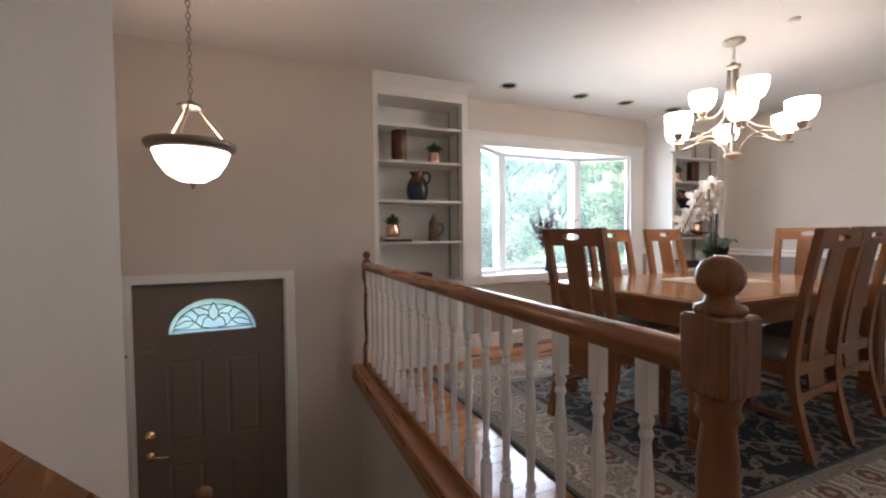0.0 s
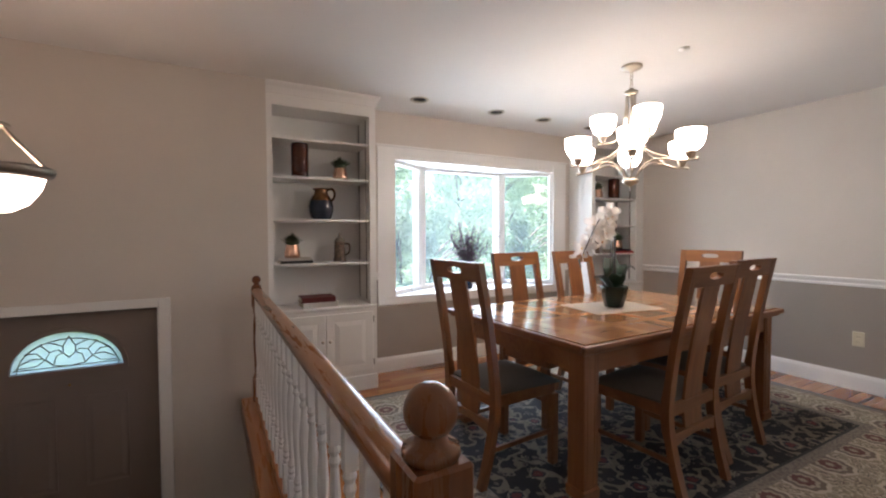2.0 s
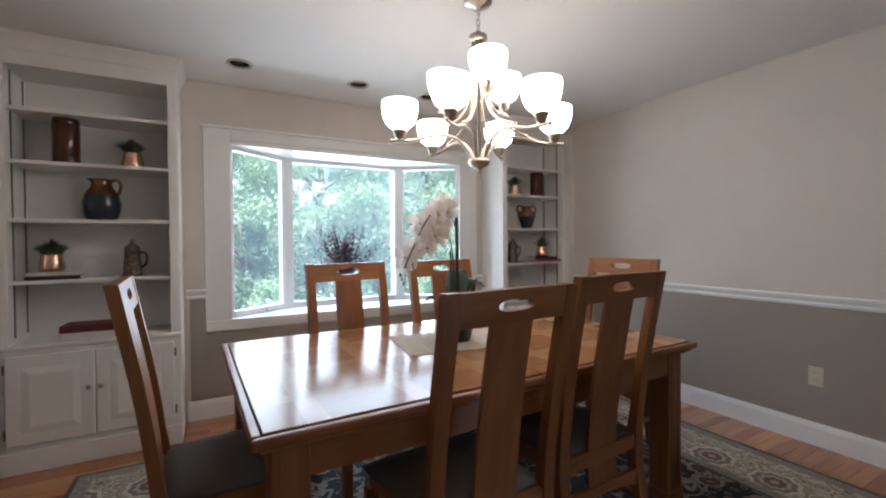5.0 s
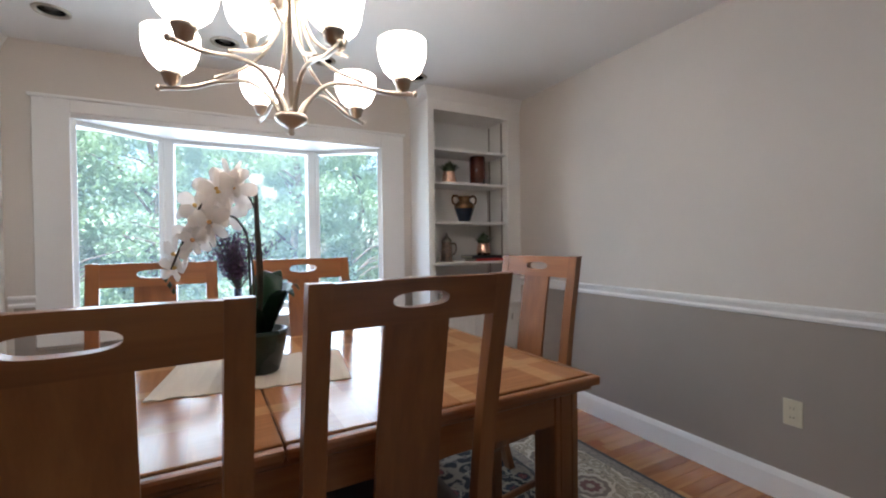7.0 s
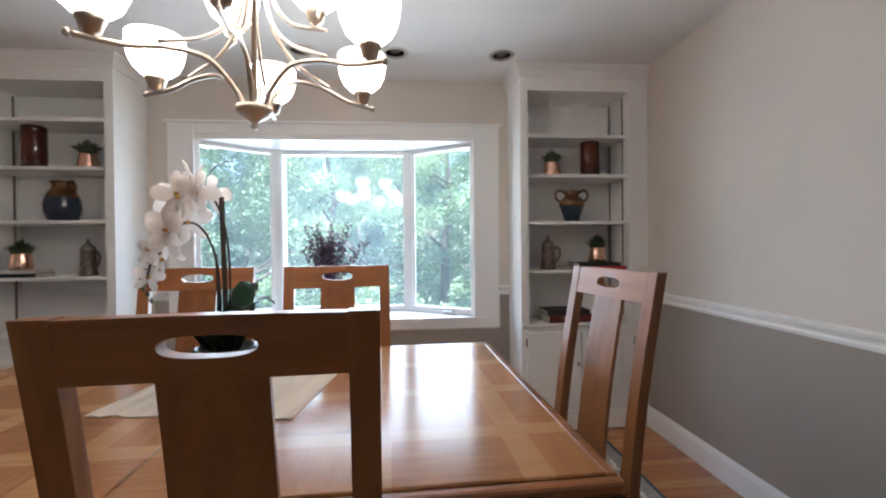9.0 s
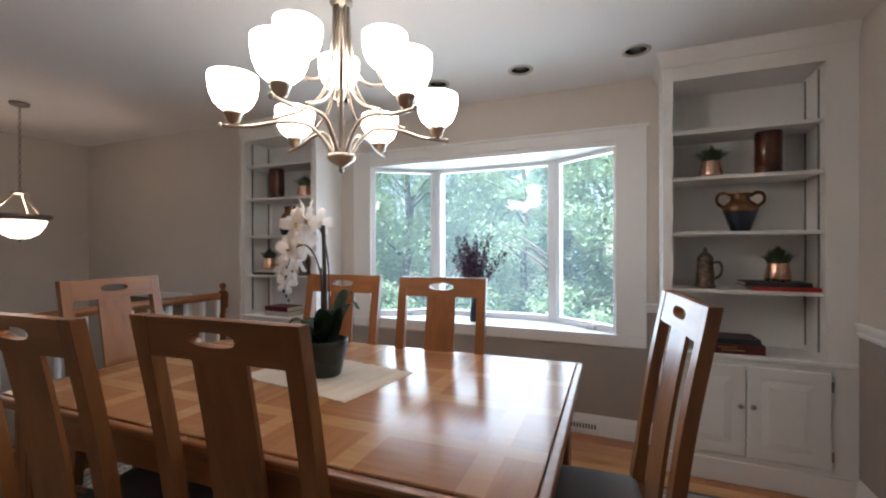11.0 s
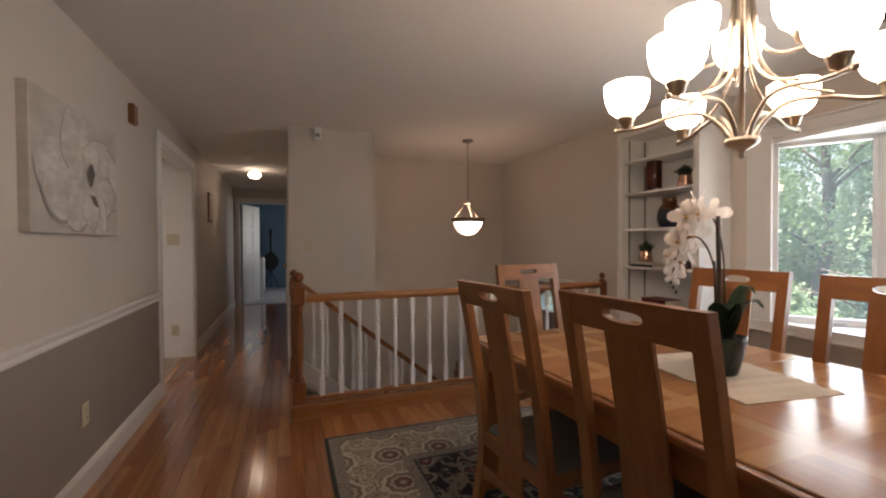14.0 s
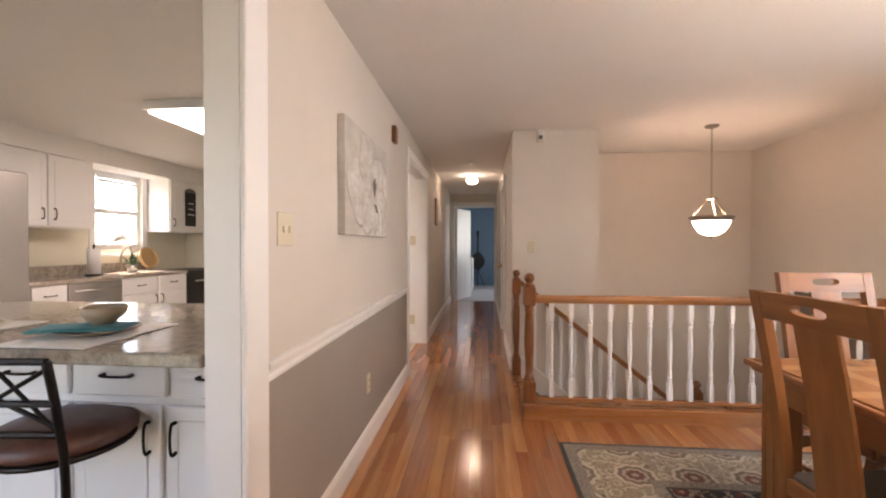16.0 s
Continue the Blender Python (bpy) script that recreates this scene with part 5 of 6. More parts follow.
# ---- front door ----
def front_door():
    x0, x1, z0, z1, y = -0.495, 0.42, FOYER_Z + 0.01, 0.78, FRONT + 0.035
    d = thing("door_1", "taupe front door with leaded half-round glass and brass lever", "door", (0, 0, 0), kind="structure")
    cx, gz = (x0 + x1) / 2 + 0.005, 0.443
    r, h = 0.267, 0.228
    arc = [(cx + r * math.cos(a), gz + h * math.sin(a)) for a in (math.pi * k / 24 for k in range(25))]
    low = [(cx - r + 2 * r * k / 7, gz) for k in range(1, 7)]
    hole = arc + low
    n = len(hole)
    outer = []
    cxo, czo = cx, 0.56
    for u, v in hole:
        a = math.atan2(v - czo, u - cxo)
        c, s = math.cos(a), math.sin(a)
        k = min((0.455 / abs(c)) if abs(c) > 1e-6 else 9, ((z1 - czo) / s) if s > 1e-6 else ((czo - 0.40) / -s if s < -1e-6 else 9))
        outer.append((cxo + k * c, czo + k * s))
    for u in (cxo - 0.455, cxo + 0.455):
        for v in (0.40, z1):
            k = min(range(n), key=lambda j: (outer[j][0] - u) ** 2 + (outer[j][1] - v) ** 2)
            outer[k] = (u, v)
    bm = prism(outer, "y", y, y + 0.04, hole=hole)
    box(x0, y, z0, x1, y + 0.04, 0.40, bm=bm)
    box(x0, y, 0.40, cx - 0.455, y + 0.04, z1, bm=bm)
    part("slab", bm, DOOR, d)
    bm = prism([(cx + (u - cx) * 1.1, gz + (v - gz) * 1.13 - (0.022 if v - gz < 1e-6 else 0)) for u, v in hole], "y", y - 0.012, y, hole=hole)
    part("glass_frame", bevelled(bm, 0.003, 1), DOOR, d)
    bm = prism(hole, "y", y + 0.012, y + 0.018)
    g = part("glass", bm, DOOR_GLASS, d, "textured leaded glass lunette")
    g.visible_shadow = False
    bm = bmesh.new()
    yy = y + 0.009

    def came(pts):
        tube([(cx + u, yy, gz + v) for u, v in pts], 0.0034, 5, bm=bm)

    came([(0.24 * math.cos(a), 0.185 * math.sin(a)) for a in (math.pi * k / 18 for k in range(19))])
    came([(-0.255, 0.018), (0.255, 0.018)])
    for s in (-1, 1):
        came([(s * u, v) for u, v in ((0, 0.2), (0.03, 0.14), (0.028, 0.1), (0, 0.07))])
        came([(s * u, v) for u, v in ((0, 0.07), (0.05, 0.12), (0.09, 0.11), (0.11, 0.07), (0.075, 0.03), (0, 0.018))])
        came([(s * u, v) for u, v in ((0.075, 0.03), (0.12, 0.075), (0.17, 0.08), (0.225, 0.05))])
        came([(s * u, v) for u, v in ((0.11, 0.07), (0.15, 0.035), (0.2, 0.03), (0.245, 0.03))])
        came([(s * u, v) for u, v in ((0.09, 0.11), (0.12, 0.145), (0.14, 0.155))])
        came([(s * u, v) for u, v in ((0.03, 0.14), (0.07, 0.16), (0.1, 0.168))])
        came([(s * u, v) for u, v in ((0.028, 0.1), (0.06, 0.085), (0.075, 0.03))])
        came([(s * u, v) for u, v in ((0.12, 0.075), (0.15, 0.11), (0.19, 0.112))])
        came([(s * u, v) for u, v in ((0.24 * math.cos(0.5 * j) * 0.97, 0.03 + 0.16 * math.sin(0.5 * j)) for j in range(1, 3))])
    part("leading", bm, DARK_NICKEL, d)
    for px in (cx - 0.178, cx + 0.178):
        for a, b in ((-0.30, 0.27), (-1.05, -0.435)):
            w, mx, mz, hh = 0.22, px, (a + b) / 2, b - a
            bm = bmesh.new()
            loops = []
            for k, o in ((0, 0.001), (0.012, 0.0045), (0.022, 0.0045), (0.04, 0.0005)):
                loops.append([bm.verts.new((mx + sx * (w / 2 - k), y - 0.006 + o, mz + sz * (hh / 2 - k))) for sx, sz in ((-1, -1), (1, -1), (1, 1), (-1, 1))])
            for p, q in zip(loops, loops[1:]):
                for k in range(4):
                    bm.faces.new((p[k], p[(k + 1) % 4], q[(k + 1) % 4], q[k]))
            bm.faces.new(loops[-1])
            edge = [bm.verts.new((v.co.x, y, v.co.z)) for v in loops[0]]
            for k in range(4):
                bm.faces.new((loops[0][k], loops[0][(k + 1) % 4], edge[(k + 1) % 4], edge[k]))
            part("panel", bm, DOOR, d)
    hz = -0.355
    for z in (hz + 0.14, hz):
        rose = lathe([(0.03, 0), (0.028, 0.01), (0.012, 0.014), (0.011, 0.035), (0, 0.037)], 18)
        bmesh.ops.transform(rose, matrix=pose(x0 + 0.075, y, z, 90), verts=rose.verts)
        part("rose", rose, BRASS, d, "polished brass rose", True)
    part("lever", tube(spline([(x0 + 0.075, y - 0.035, hz), (x0 + 0.11, y - 0.045, hz + 0.004), (x0 + 0.16, y - 0.045, hz - 0.006), (x0 + 0.185, y - 0.04, hz - 0.002)]), 0.008), BRASS, d, "polished brass lever", True)
    part("thumb_turn", box(x0 + 0.055, y - 0.05, hz + 0.135, x0 + 0.1, y - 0.035, hz + 0.147, 0.003), BRASS, d)
    peep = lathe([(0.007, 0), (0.007, 0.003), (0, 0.003)], 12)
    bmesh.ops.transform(peep, matrix=pose(cx, y, 0.345, 90), verts=peep.verts)
    part("peephole", peep, BRASS, d)
    for z in (0.55, -0.2, -0.95):
        part("hinge", tube([(x1 + 0.006, y - 0.006, z - 0.05), (x1 + 0.006, y - 0.006, z + 0.05)], 0.008), DARK_NICKEL, d)
    bm = box(x0 - 0.068, FRONT - 0.018, FOYER_Z, x0 - 0.008, FRONT, 0.848, 0.004)
    box(x1 + 0.012, FRONT - 0.018, FOYER_Z, x1 + 0.078, FRONT, 0.848, 0.004, bm=bm)
    box(x0 - 0.008, FRONT - 0.018, 0.79, x1 + 0.012, FRONT, 0.848, 0.004, bm=bm)
    part("casing", bm, WHITE, d)
    bm = box(x0 - 0.01, FRONT, FOYER_Z, x0 - 0.001, FRONT + 0.15, 0.79)
    box(x1 + 0.002, FRONT, FOYER_Z, x1 + 0.01, FRONT + 0.15, 0.79, bm=bm)
    part("jamb", bm, WHITE, d)
    bar = box(x0 - 0.075, FRONT - 0.03, 0.33, x0 - 0.02, FRONT - 0.018, 0.345, 0.002)
    tube([(x0 - 0.045, FRONT - 0.026, 0.34), (x0 - 0.045, FRONT - 0.026, 0.14)], 0.004, bm=bar)
    part("door_chain", bar, DARK_NICKEL, d)
    part("chain_slot", box(x0 + 0.03, y - 0.006, 0.333, x0 + 0.12, y, 0.345, 0.001), DARK_NICKEL, d)


front_door()


# ---- wall fittings ----
def plate(name, label, where, rz, toggles=0, sockets=0, w=0.075, h=0.118):
    """Cover plate; local +y points out of the wall."""
    t = thing(name, label, "switch" if toggles else "outlet", where, rz)
    part("cover_plate", box(-w / 2, 0, -h / 2, w / 2, 0.006, h / 2, 0.003), ALMOND, t)
    for k in range(toggles):
        x = (k - (toggles - 1) / 2) * 0.046
        part("toggle", box(x - 0.005, 0.006, -0.012, x + 0.005, 0.016, 0.012, 0.002), ALMOND, t)
    for k in range(sockets):
        z = (k - 0.5) * 0.04
        s = part("receptacle", box(-0.017, 0.006, z - 0.014, 0.017, 0.0085, z + 0.014, 0.002), ALMOND, t)
        for x in (-0.007, 0.007):
            part("slot", box(x - 0.0012, 0.0085, z - 0.004, x + 0.0012, 0.0092, z + 0.006), DARK, s)


plate("wall_outlet", "almond duplex outlet on the taupe lower wall", (EAST - 0.004, 1.59, 0.412), 90, sockets=2)
plate("wall_outlet", "almond duplex outlet on the taupe lower wall", (1.588, SOUTH + 0.004, 0.392), 0, sockets=2)
plate("light_switch", "almond double light switch plate", (2.70, SOUTH, 1.315), 0, toggles=2, w=0.12, h=0.12)
plate("light_switch", "almond single switch on the stair wall", (STAIR_W, 0.845, 1.24), -90, toggles=1)
plate("light_switch", "almond light switch on the white passage wall", (-1.21, -0.54, 1.31), -90, toggles=2, w=0.12, h=0.12)
plate("wall_outlet", "almond outlet low on the white passage wall", (-1.21, -0.53, 0.30), -90, sockets=2)
t = thing("alarm_box", "small beige alarm sensor high on the wall", "alarm sensor", (STAIR_W, 0.925, 2.31), -90)
part("case", box(-0.032, 0, -0.06, 0.032, 0.05, 0.06, 0.006), WHITE, t)
part("lens", box(-0.02, 0.05, -0.04, 0.02, 0.053, -0.005, 0.002), PEWTER, t)
t = thing("door_chime", "small brown wooden door chime box", "door chime", (0.822, SOUTH, 2.136), 0)
part("case", box(-0.045, 0, -0.065, 0.045, 0.035, 0.065, 0.004), CHAIR_WOOD, t)
t = thing("floor_register", "wooden slotted floor register by the baseboard", "vent", (2.6, NORTH - 0.085, 0), group="floor registers")
part("frame", box(-0.16, -0.055, 0.0, 0.16, 0.055, 0.006, 0.002), CHAIR_RAIL_WOOD, t)
for k in range(14):
    part("slot", box(-0.14 + k * 0.02, -0.04, 0.006, -0.132 + k * 0.02, 0.04, 0.0068), DARK, t)
t = thing("baseboard_register", "white slotted register set in the baseboard", "vent", (3.9, NORTH - 0.016, 0))
part("frame", box(-0.14, -0.012, 0.02, 0.14, 0, 0.10, 0.003), WHITE, t)
for k in range(12):
    part("slot", box(-0.11 + k * 0.019, -0.0135, 0.045, -0.1 + k * 0.019, -0.012, 0.075), DARK, t)


# ---- flower picture ----
def picture(x0, x1, z0, z1):
    t = thing("canvas_picture", "unframed canvas print of a white magnolia", "picture", (0, 0, 0))
    y = SOUTH + 0.04
    part("canvas", box(x0, SOUTH, z0, x1, y, z1, 0.003), CANVAS, t)

    def petal(cx, cz, ang, ln, wd, mat, lift, bend=0.0):
        # mirrored in x, since the wall is seen from +y
        bm = bmesh.new()
        pts = []
        n = 14
        for s in (1, -1):
            rng = range(n + 1) if s > 0 else range(n - 1, 0, -1)
            for k in rng:
                u = k / n
                w = 1.25 * wd * math.sin(math.pi * u ** 1.25) ** 0.75 * (1 + 0.1 * math.sin(9 * u + ang))
                pts.append((u * ln, s * w + bend * u * u * ln))
        ca, sa = math.cos(ang), math.sin(ang)
        loop = []
        for u, v in pts:
            px, pz = cx + (u * ca - v * sa), cz + (u * sa + v * ca)
            loop.append((min(max(px, x0 + 0.01), x1 - 0.01), min(max(pz, z0 + 0.01), z1 - 0.01)))
        vs = [bm.verts.new((px, y + lift, pz)) for px, pz in loop]
        ctr = bm.verts.new((sum(p[0] for p in loop) / len(loop), y + lift, sum(p[1] for p in loop) / len(loop)))
        for k in range(len(vs)):
            bm.faces.new((vs[k], vs[(k + 1) % len(vs)], ctr))
        part("painted_petal", bm, mat, t)

    # x runs towards the hall (to the right as seen): larger x is nearer the kitchen
    cx, cz = x0 + (x1 - x0) * 0.42, z0 + (z1 - z0) * 0.36
    lift = 0.0004
    # angle, length, width, bend of each petal, from the back to the front
    for ang, l, w, bend in ((2.75, 0.50, 0.13, 0.1), (0.25, 0.52, 0.12, -0.1), (2.25, 0.36, 0.10, 0.0), (0.93, 0.44, 0.125, 0.12), (1.65, 0.27, 0.075, 0.1),
                            (3.35, 0.36, 0.085, -0.2), (-0.25, 0.46, 0.11, 0.15), (3.9, 0.30, 0.08, 0.1), (-0.75, 0.30, 0.085, 0.1), (4.6, 0.20, 0.075, 0.0)):
        petal(cx, cz, ang, l * 1.008, w * 1.045, PETAL_SHADE, lift, bend)
        petal(cx + 0.003, cz + 0.004, ang + 0.02, l * 0.985, w * 0.98, PETAL_PAINT, lift + 0.0003, bend)
        lift += 0.001
    petal(cx, cz + 0.02, 1.7, 0.13, 0.03, PAINT_DARK, lift + 0.0004)
    petal(cx + 0.01, cz - 0.02, 3.4, 0.11, 0.016, PAINT_DARK, lift + 0.0005, 0.2)


picture(1.215, 2.13, 1.31, 1.91)


# ---- kitchen ----
KB = -4.2
bm = box(-2.0, KB - T, 0.0, -1.16, KB, CEIL)
box(-0.44, KB - T, 0.0, EAST + T, KB, CEIL, bm=bm)
box(-1.16, KB - T, 0.0, -0.44, KB, 1.2, bm=bm)
box(-1.16, KB - T, 2.15, -0.44, KB, CEIL, bm=bm)
structure("wall_kitchen_back", "cream kitchen wall with a window over the sink", bm, CREAM)
structure("wall_kitchen_west", "cream kitchen wall", box(-2.0 - T, KB - T, 0, -2.0, SOUTH - T, CEIL), CREAM)
bm = box(EAST, KB - T, 0, EAST + T, -3.3, CEIL)
box(EAST, -1.3, 0, EAST + T, SOUTH - 0.1, CEIL, bm=bm)
box(EAST, -3.3, 2.05, EAST + T, -1.3, CEIL, bm=bm)
structure("wall_kitchen_east", "cream kitchen wall with a wide glazed opening", bm, CREAM)
# unseen glazed opening and lamp, added since cool light on the island implies one
w = thing("window_3", "white framed glass patio door of the kitchen", "window", kind="structure")
bm = box(EAST + 0.03, -3.3, 0.0, EAST + 0.09, -3.22, 2.05)
box(EAST + 0.03, -1.38, 0.0, EAST + 0.09, -1.3, 2.05, bm=bm)
box(EAST + 0.03, -2.34, 0.0, EAST + 0.09, -2.26, 2.05, bm=bm)
part("frame", bm, WHITE, w)
p = part("pane", box(EAST + 0.055, -3.22, 0.02, EAST + 0.061, -1.38, 2.05), GLASS, w)
p.visible_shadow = False
lamp("patio_daylight", "AREA", (EAST + 0.02, -2.3, 1.05), PATIO, (0.84, 0.93, 1.0), 1.8, (2.5, -1.2, 0.7), 1.9)
structure("kitchen_soffit", "white soffit above the kitchen cabinets", box(-2.0, KB, 2.15, 2.2, KB + 0.37, CEIL), CEILING, "soffit")

w = thing("window_2", "white double-hung kitchen window with a raised blind", "window", kind="structure")
bm = box(-1.23, KB, 1.14, -1.15, KB + 0.018, 2.21, 0.003)
box(-0.45, KB, 1.14, -0.37, KB + 0.018, 2.21, 0.003, bm=bm)
box(-1.15, KB, 2.14, -0.45, KB + 0.018, 2.21, 0.003, bm=bm)
box(-1.26, KB, 1.11, -0.34, KB + 0.05, 1.145, 0.004, bm=bm)
part("casing", bm, WHITE, w)
bm = box(-1.16, KB - 0.08, 1.2, -1.11, KB - 0.03, 2.15)
box(-0.49, KB - 0.08, 1.2, -0.44, KB - 0.03, 2.15, bm=bm)
box(-1.11, KB - 0.08, 1.2, -0.49, KB - 0.03, 1.26, bm=bm)
box(-1.11, KB - 0.08, 1.64, -0.49, KB - 0.02, 1.69, bm=bm)
box(-1.11, KB - 0.08, 2.10, -0.49, KB - 0.03, 2.15, bm=bm)
part("window_frame", bm, WHITE, w)
p = part("pane", box(-1.11, KB - 0.06, 1.26, -0.49, KB - 0.054, 2.10), GLASS, w)
p.visible_shadow = False
for k in range(3):
    part("blind_slat", box(-1.1, KB - 0.02, 2.11 - 0.045 * k, -0.5, KB - 0.017, 2.145 - 0.045 * k), BLINDS, w)


def pull(bm, x, y, z, ln, vertical, axis):
    """Bow-shaped pull; axis: the way it stands out."""
    out = Vector(axis)
    d = Vector((0, 0, 1)) if vertical else Vector((axis[1], axis[0], 0))
    c = Vector((x, y, z))
    pts = [c - d * ln / 2, c - d * ln / 2 + out * 0.022, c - d * ln * 0.2 + out * 0.03, c + d * ln * 0.2 + out * 0.03, c + d * ln / 2 + out * 0.022, c + d * ln / 2]
    return tube(spline(pts, 4), [0.007] * 4 + [0.005] * (len(spline(pts, 4)) - 8) + [0.007] * 4, 6, bm=bm)


def cabinet(name, label, x0, x1, y0, y1, z0, z1, face, fronts):
    """Cabinet box; face 'y' or 'x': the side of the fronts; fronts: (a0, z0, a1, z1, pull a, pull z, vertical)."""
    t = thing(name, label, "cabinet", group="white kitchen cabinets")
    part("body", box(x0, y0, z0, x1, y1, z1), WHITE, t)
    for a0, b0, a1, b1, pa, pz, vert in fronts:
        if face == "y":
            f = part("front", box(a0, y1, b0, a1, y1 + 0.02, b1, 0.004), WHITE, t)
            part("raised_panel", box(a0 + 0.06, y1 + 0.02, b0 + 0.05, a1 - 0.06, y1 + 0.025, b1 - 0.05, 0.004), WHITE, f) if b1 - b0 > 0.25 else None
            part("pull", pull(bmesh.new(), pa, y1 + 0.02, pz, 0.1, vert, (0, 1, 0)), BLACK_METAL, f, "dark bow pull", True)
        else:
            f = part("front", box(x1, a0, b0, x1 + 0.02, a1, b1, 0.004), WHITE, t)
            part("raised_panel", box(x1 + 0.02, a0 + 0.05, b0 + 0.05, x1 + 0.025, a1 - 0.05, b1 - 0.05, 0.004), WHITE, f) if b1 - b0 > 0.25 else None
            part("pull", pull(bmesh.new(), x1 + 0.02, pa, pz, 0.11, vert, (1, 0, 0)), BLACK_METAL, f, "dark bow pull", True)
    return t


yf = KB + 0.6
cabinet("base_cabinet", "white base cabinet with a drawer beside the dishwasher", 0.46, 0.80, KB, yf, 0.1, 0.88, "y", [(0.47, 0.70, 0.79, 0.87, 0.63, 0.785, False), (0.47, 0.12, 0.79, 0.68, 0.75, 0.6, True)])
cabinet("sink_cabinet", "white sink base cabinet with false drawer fronts", -1.2, -0.16, KB, yf, 0.1, 0.88, "y", [(-0.67, 0.70, -0.18, 0.87, -0.42, 0.785, False), (-1.18, 0.70, -0.69, 0.87, -0.94, 0.785, False), (-0.67, 0.12, -0.18, 0.68, -0.63, 0.6, True), (-1.18, 0.12, -0.69, 0.68, -0.73, 0.6, True)])
cabinet("wall_cabinet", "white two-door wall cabinet beside the window", -0.1, 0.9, KB, KB + 0.33, 1.43, 2.15, "y", [(-0.09, 1.44, 0.395, 2.14, 0.34, 1.56, True), (0.405, 1.44, 0.89, 2.14, 0.46, 1.56, True)])
cabinet("wall_cabinet", "white wall cabinet carrying a small chalkboard", -1.95, -1.24, KB, KB + 0.33, 1.43, 2.15, "y", [(-1.94, 1.44, -1.25, 2.14, -1.30, 1.56, True)])
t = thing("dishwasher", "stainless steel dishwasher under the granite counter", "dishwasher")
part("body", box(-0.155, KB, 0.1, 0.455, yf, 0.88), STEEL, t)
part("door", box(-0.15, yf, 0.12, 0.45, yf + 0.025, 0.875, 0.004), STEEL, t)
part("handle", tube([(-0.1, yf + 0.05, 0.80), (0.4, yf + 0.05, 0.80)], 0.012), STEEL, t, smooth=True)
t = thing("refrigerator", "tall stainless steel refrigerator beside white cabinets", "refrigerator")
part("body", box(0.92, KB, 0.03, 1.78, -3.52, 1.84, 0.01), STEEL, t)
part("door", box(0.92, -3.515, 0.05, 1.78, -3.44, 1.86, 0.02, seg=3), STEEL, t)
part("handle", tube([(1.70, -3.40, 0.7), (1.70, -3.40, 1.6)], 0.014), STEEL, t, smooth=True)
t = thing("stove", "black range at the end of the counter", "stove")
part("body", box(-2.0, KB, 0.02, -1.22, yf + 0.02, 0.9, 0.006), DARK, t)
part("oven_handle", tube([(-1.9, yf + 0.06, 0.76), (-1.32, yf + 0.06, 0.76)], 0.012), STEEL, t)
bm = box(-1.2, KB, 0.88, 0.86, yf + 0.03, 0.92, 0.006)
structure("kitchen_counter", "grey-brown granite counter along the wall", bm, GRANITE, "counter")
structure("kitchen_backsplash", "low granite upstand behind the counter", box(-1.2, KB, 0.92, 0.86, KB + 0.02, 1.03), GRANITE, "backsplash")
t = thing("faucet", "brushed kitchen faucet behind the sink", "faucet", (-0.72, KB + 0.1, 0.92))
part("spout", tube(spline([(0, 0, 0), (0, 0, 0.2), (0, 0.08, 0.3), (0, 0.17, 0.24)]), 0.012), NICKEL, t, smooth=True)
part("base", lathe([(0.03, 0), (0.03, 0.012), (0.014, 0.02), (0, 0.02)], 16), NICKEL, t)
t = thing("paper_towel_holder", "roll of white paper towel on a black stand", "paper towel", (-0.14, KB + 0.3, 0.92))
part("roll", lathe([(0.02, 0.015), (0.06, 0.015), (0.06, 0.29), (0.02, 0.29)], 24), TOWEL, t, smooth=True)
part("stand", lathe([(0, 0), (0.075, 0), (0.075, 0.012), (0.01, 0.014), (0.008, 0.32), (0.014, 0.33), (0, 0.345)], 20), BLACK_METAL, t)
t = thing("kitchen_orchid", "small white orchid in a pot by the sink", "plant", (-0.62, KB + 0.33, 0.92))
part("pot", lathe([(0, 0), (0.045, 0), (0.06, 0.1), (0.05, 0.1), (0, 0.08)], 18), STEEL, t, smooth=True)
bm = tuft(12, 0.2, 0.14, 21, 0.05)
bmesh.ops.translate(bm, vec=(0, 0, 0.09), verts=bm.verts)
part("leaves", bm, LEAF, t)
arc = spline([(0, 0, 0.1), (0.02, 0, 0.3), (0.12, 0, 0.42), (0.24, 0, 0.38)])
part("stem", tube(arc, 0.004, 5), STEM, t)
rng = random.Random(2)
for p in arc[-9::2]:
    bm = petal_flower(0.045, rng)
    bmesh.ops.transform(bm, matrix=Matrix.Translation(p) @ pose(0, 0, 0, 0, 0, 80), verts=bm.verts)
    part("blossom", bm, PETAL, t)
t = thing("bread_basket", "round tan wicker basket leaning on the backsplash", "basket", (-1.05, KB + 0.16, 0.925))
bm = lathe([(0, 0), (0.13, 0), (0.15, 0.03), (0.14, 0.05), (0.12, 0.03), (0, 0.025)], 24)
bmesh.ops.transform(bm, matrix=pose(0, 0, 0.15, -72), verts=bm.verts)
part("weave", bm, WICKER, t)
t = thing("chalkboard_sign", "small black chalkboard hanging on a cabinet door", "sign", (-1.62, KB + 0.352, 1.5))
part("board", box(-0.11, 0.006, 0.02, 0.11, 0.02, 0.50, 0.004), DARK, t)
top = [(0.11 * math.cos(a), 0.5 + 0.06 * math.sin(a)) for a in (math.pi * k / 10 for k in range(11))]
part("arched_top", prism(top, "y", 0.006, 0.02), PEWTER, t)
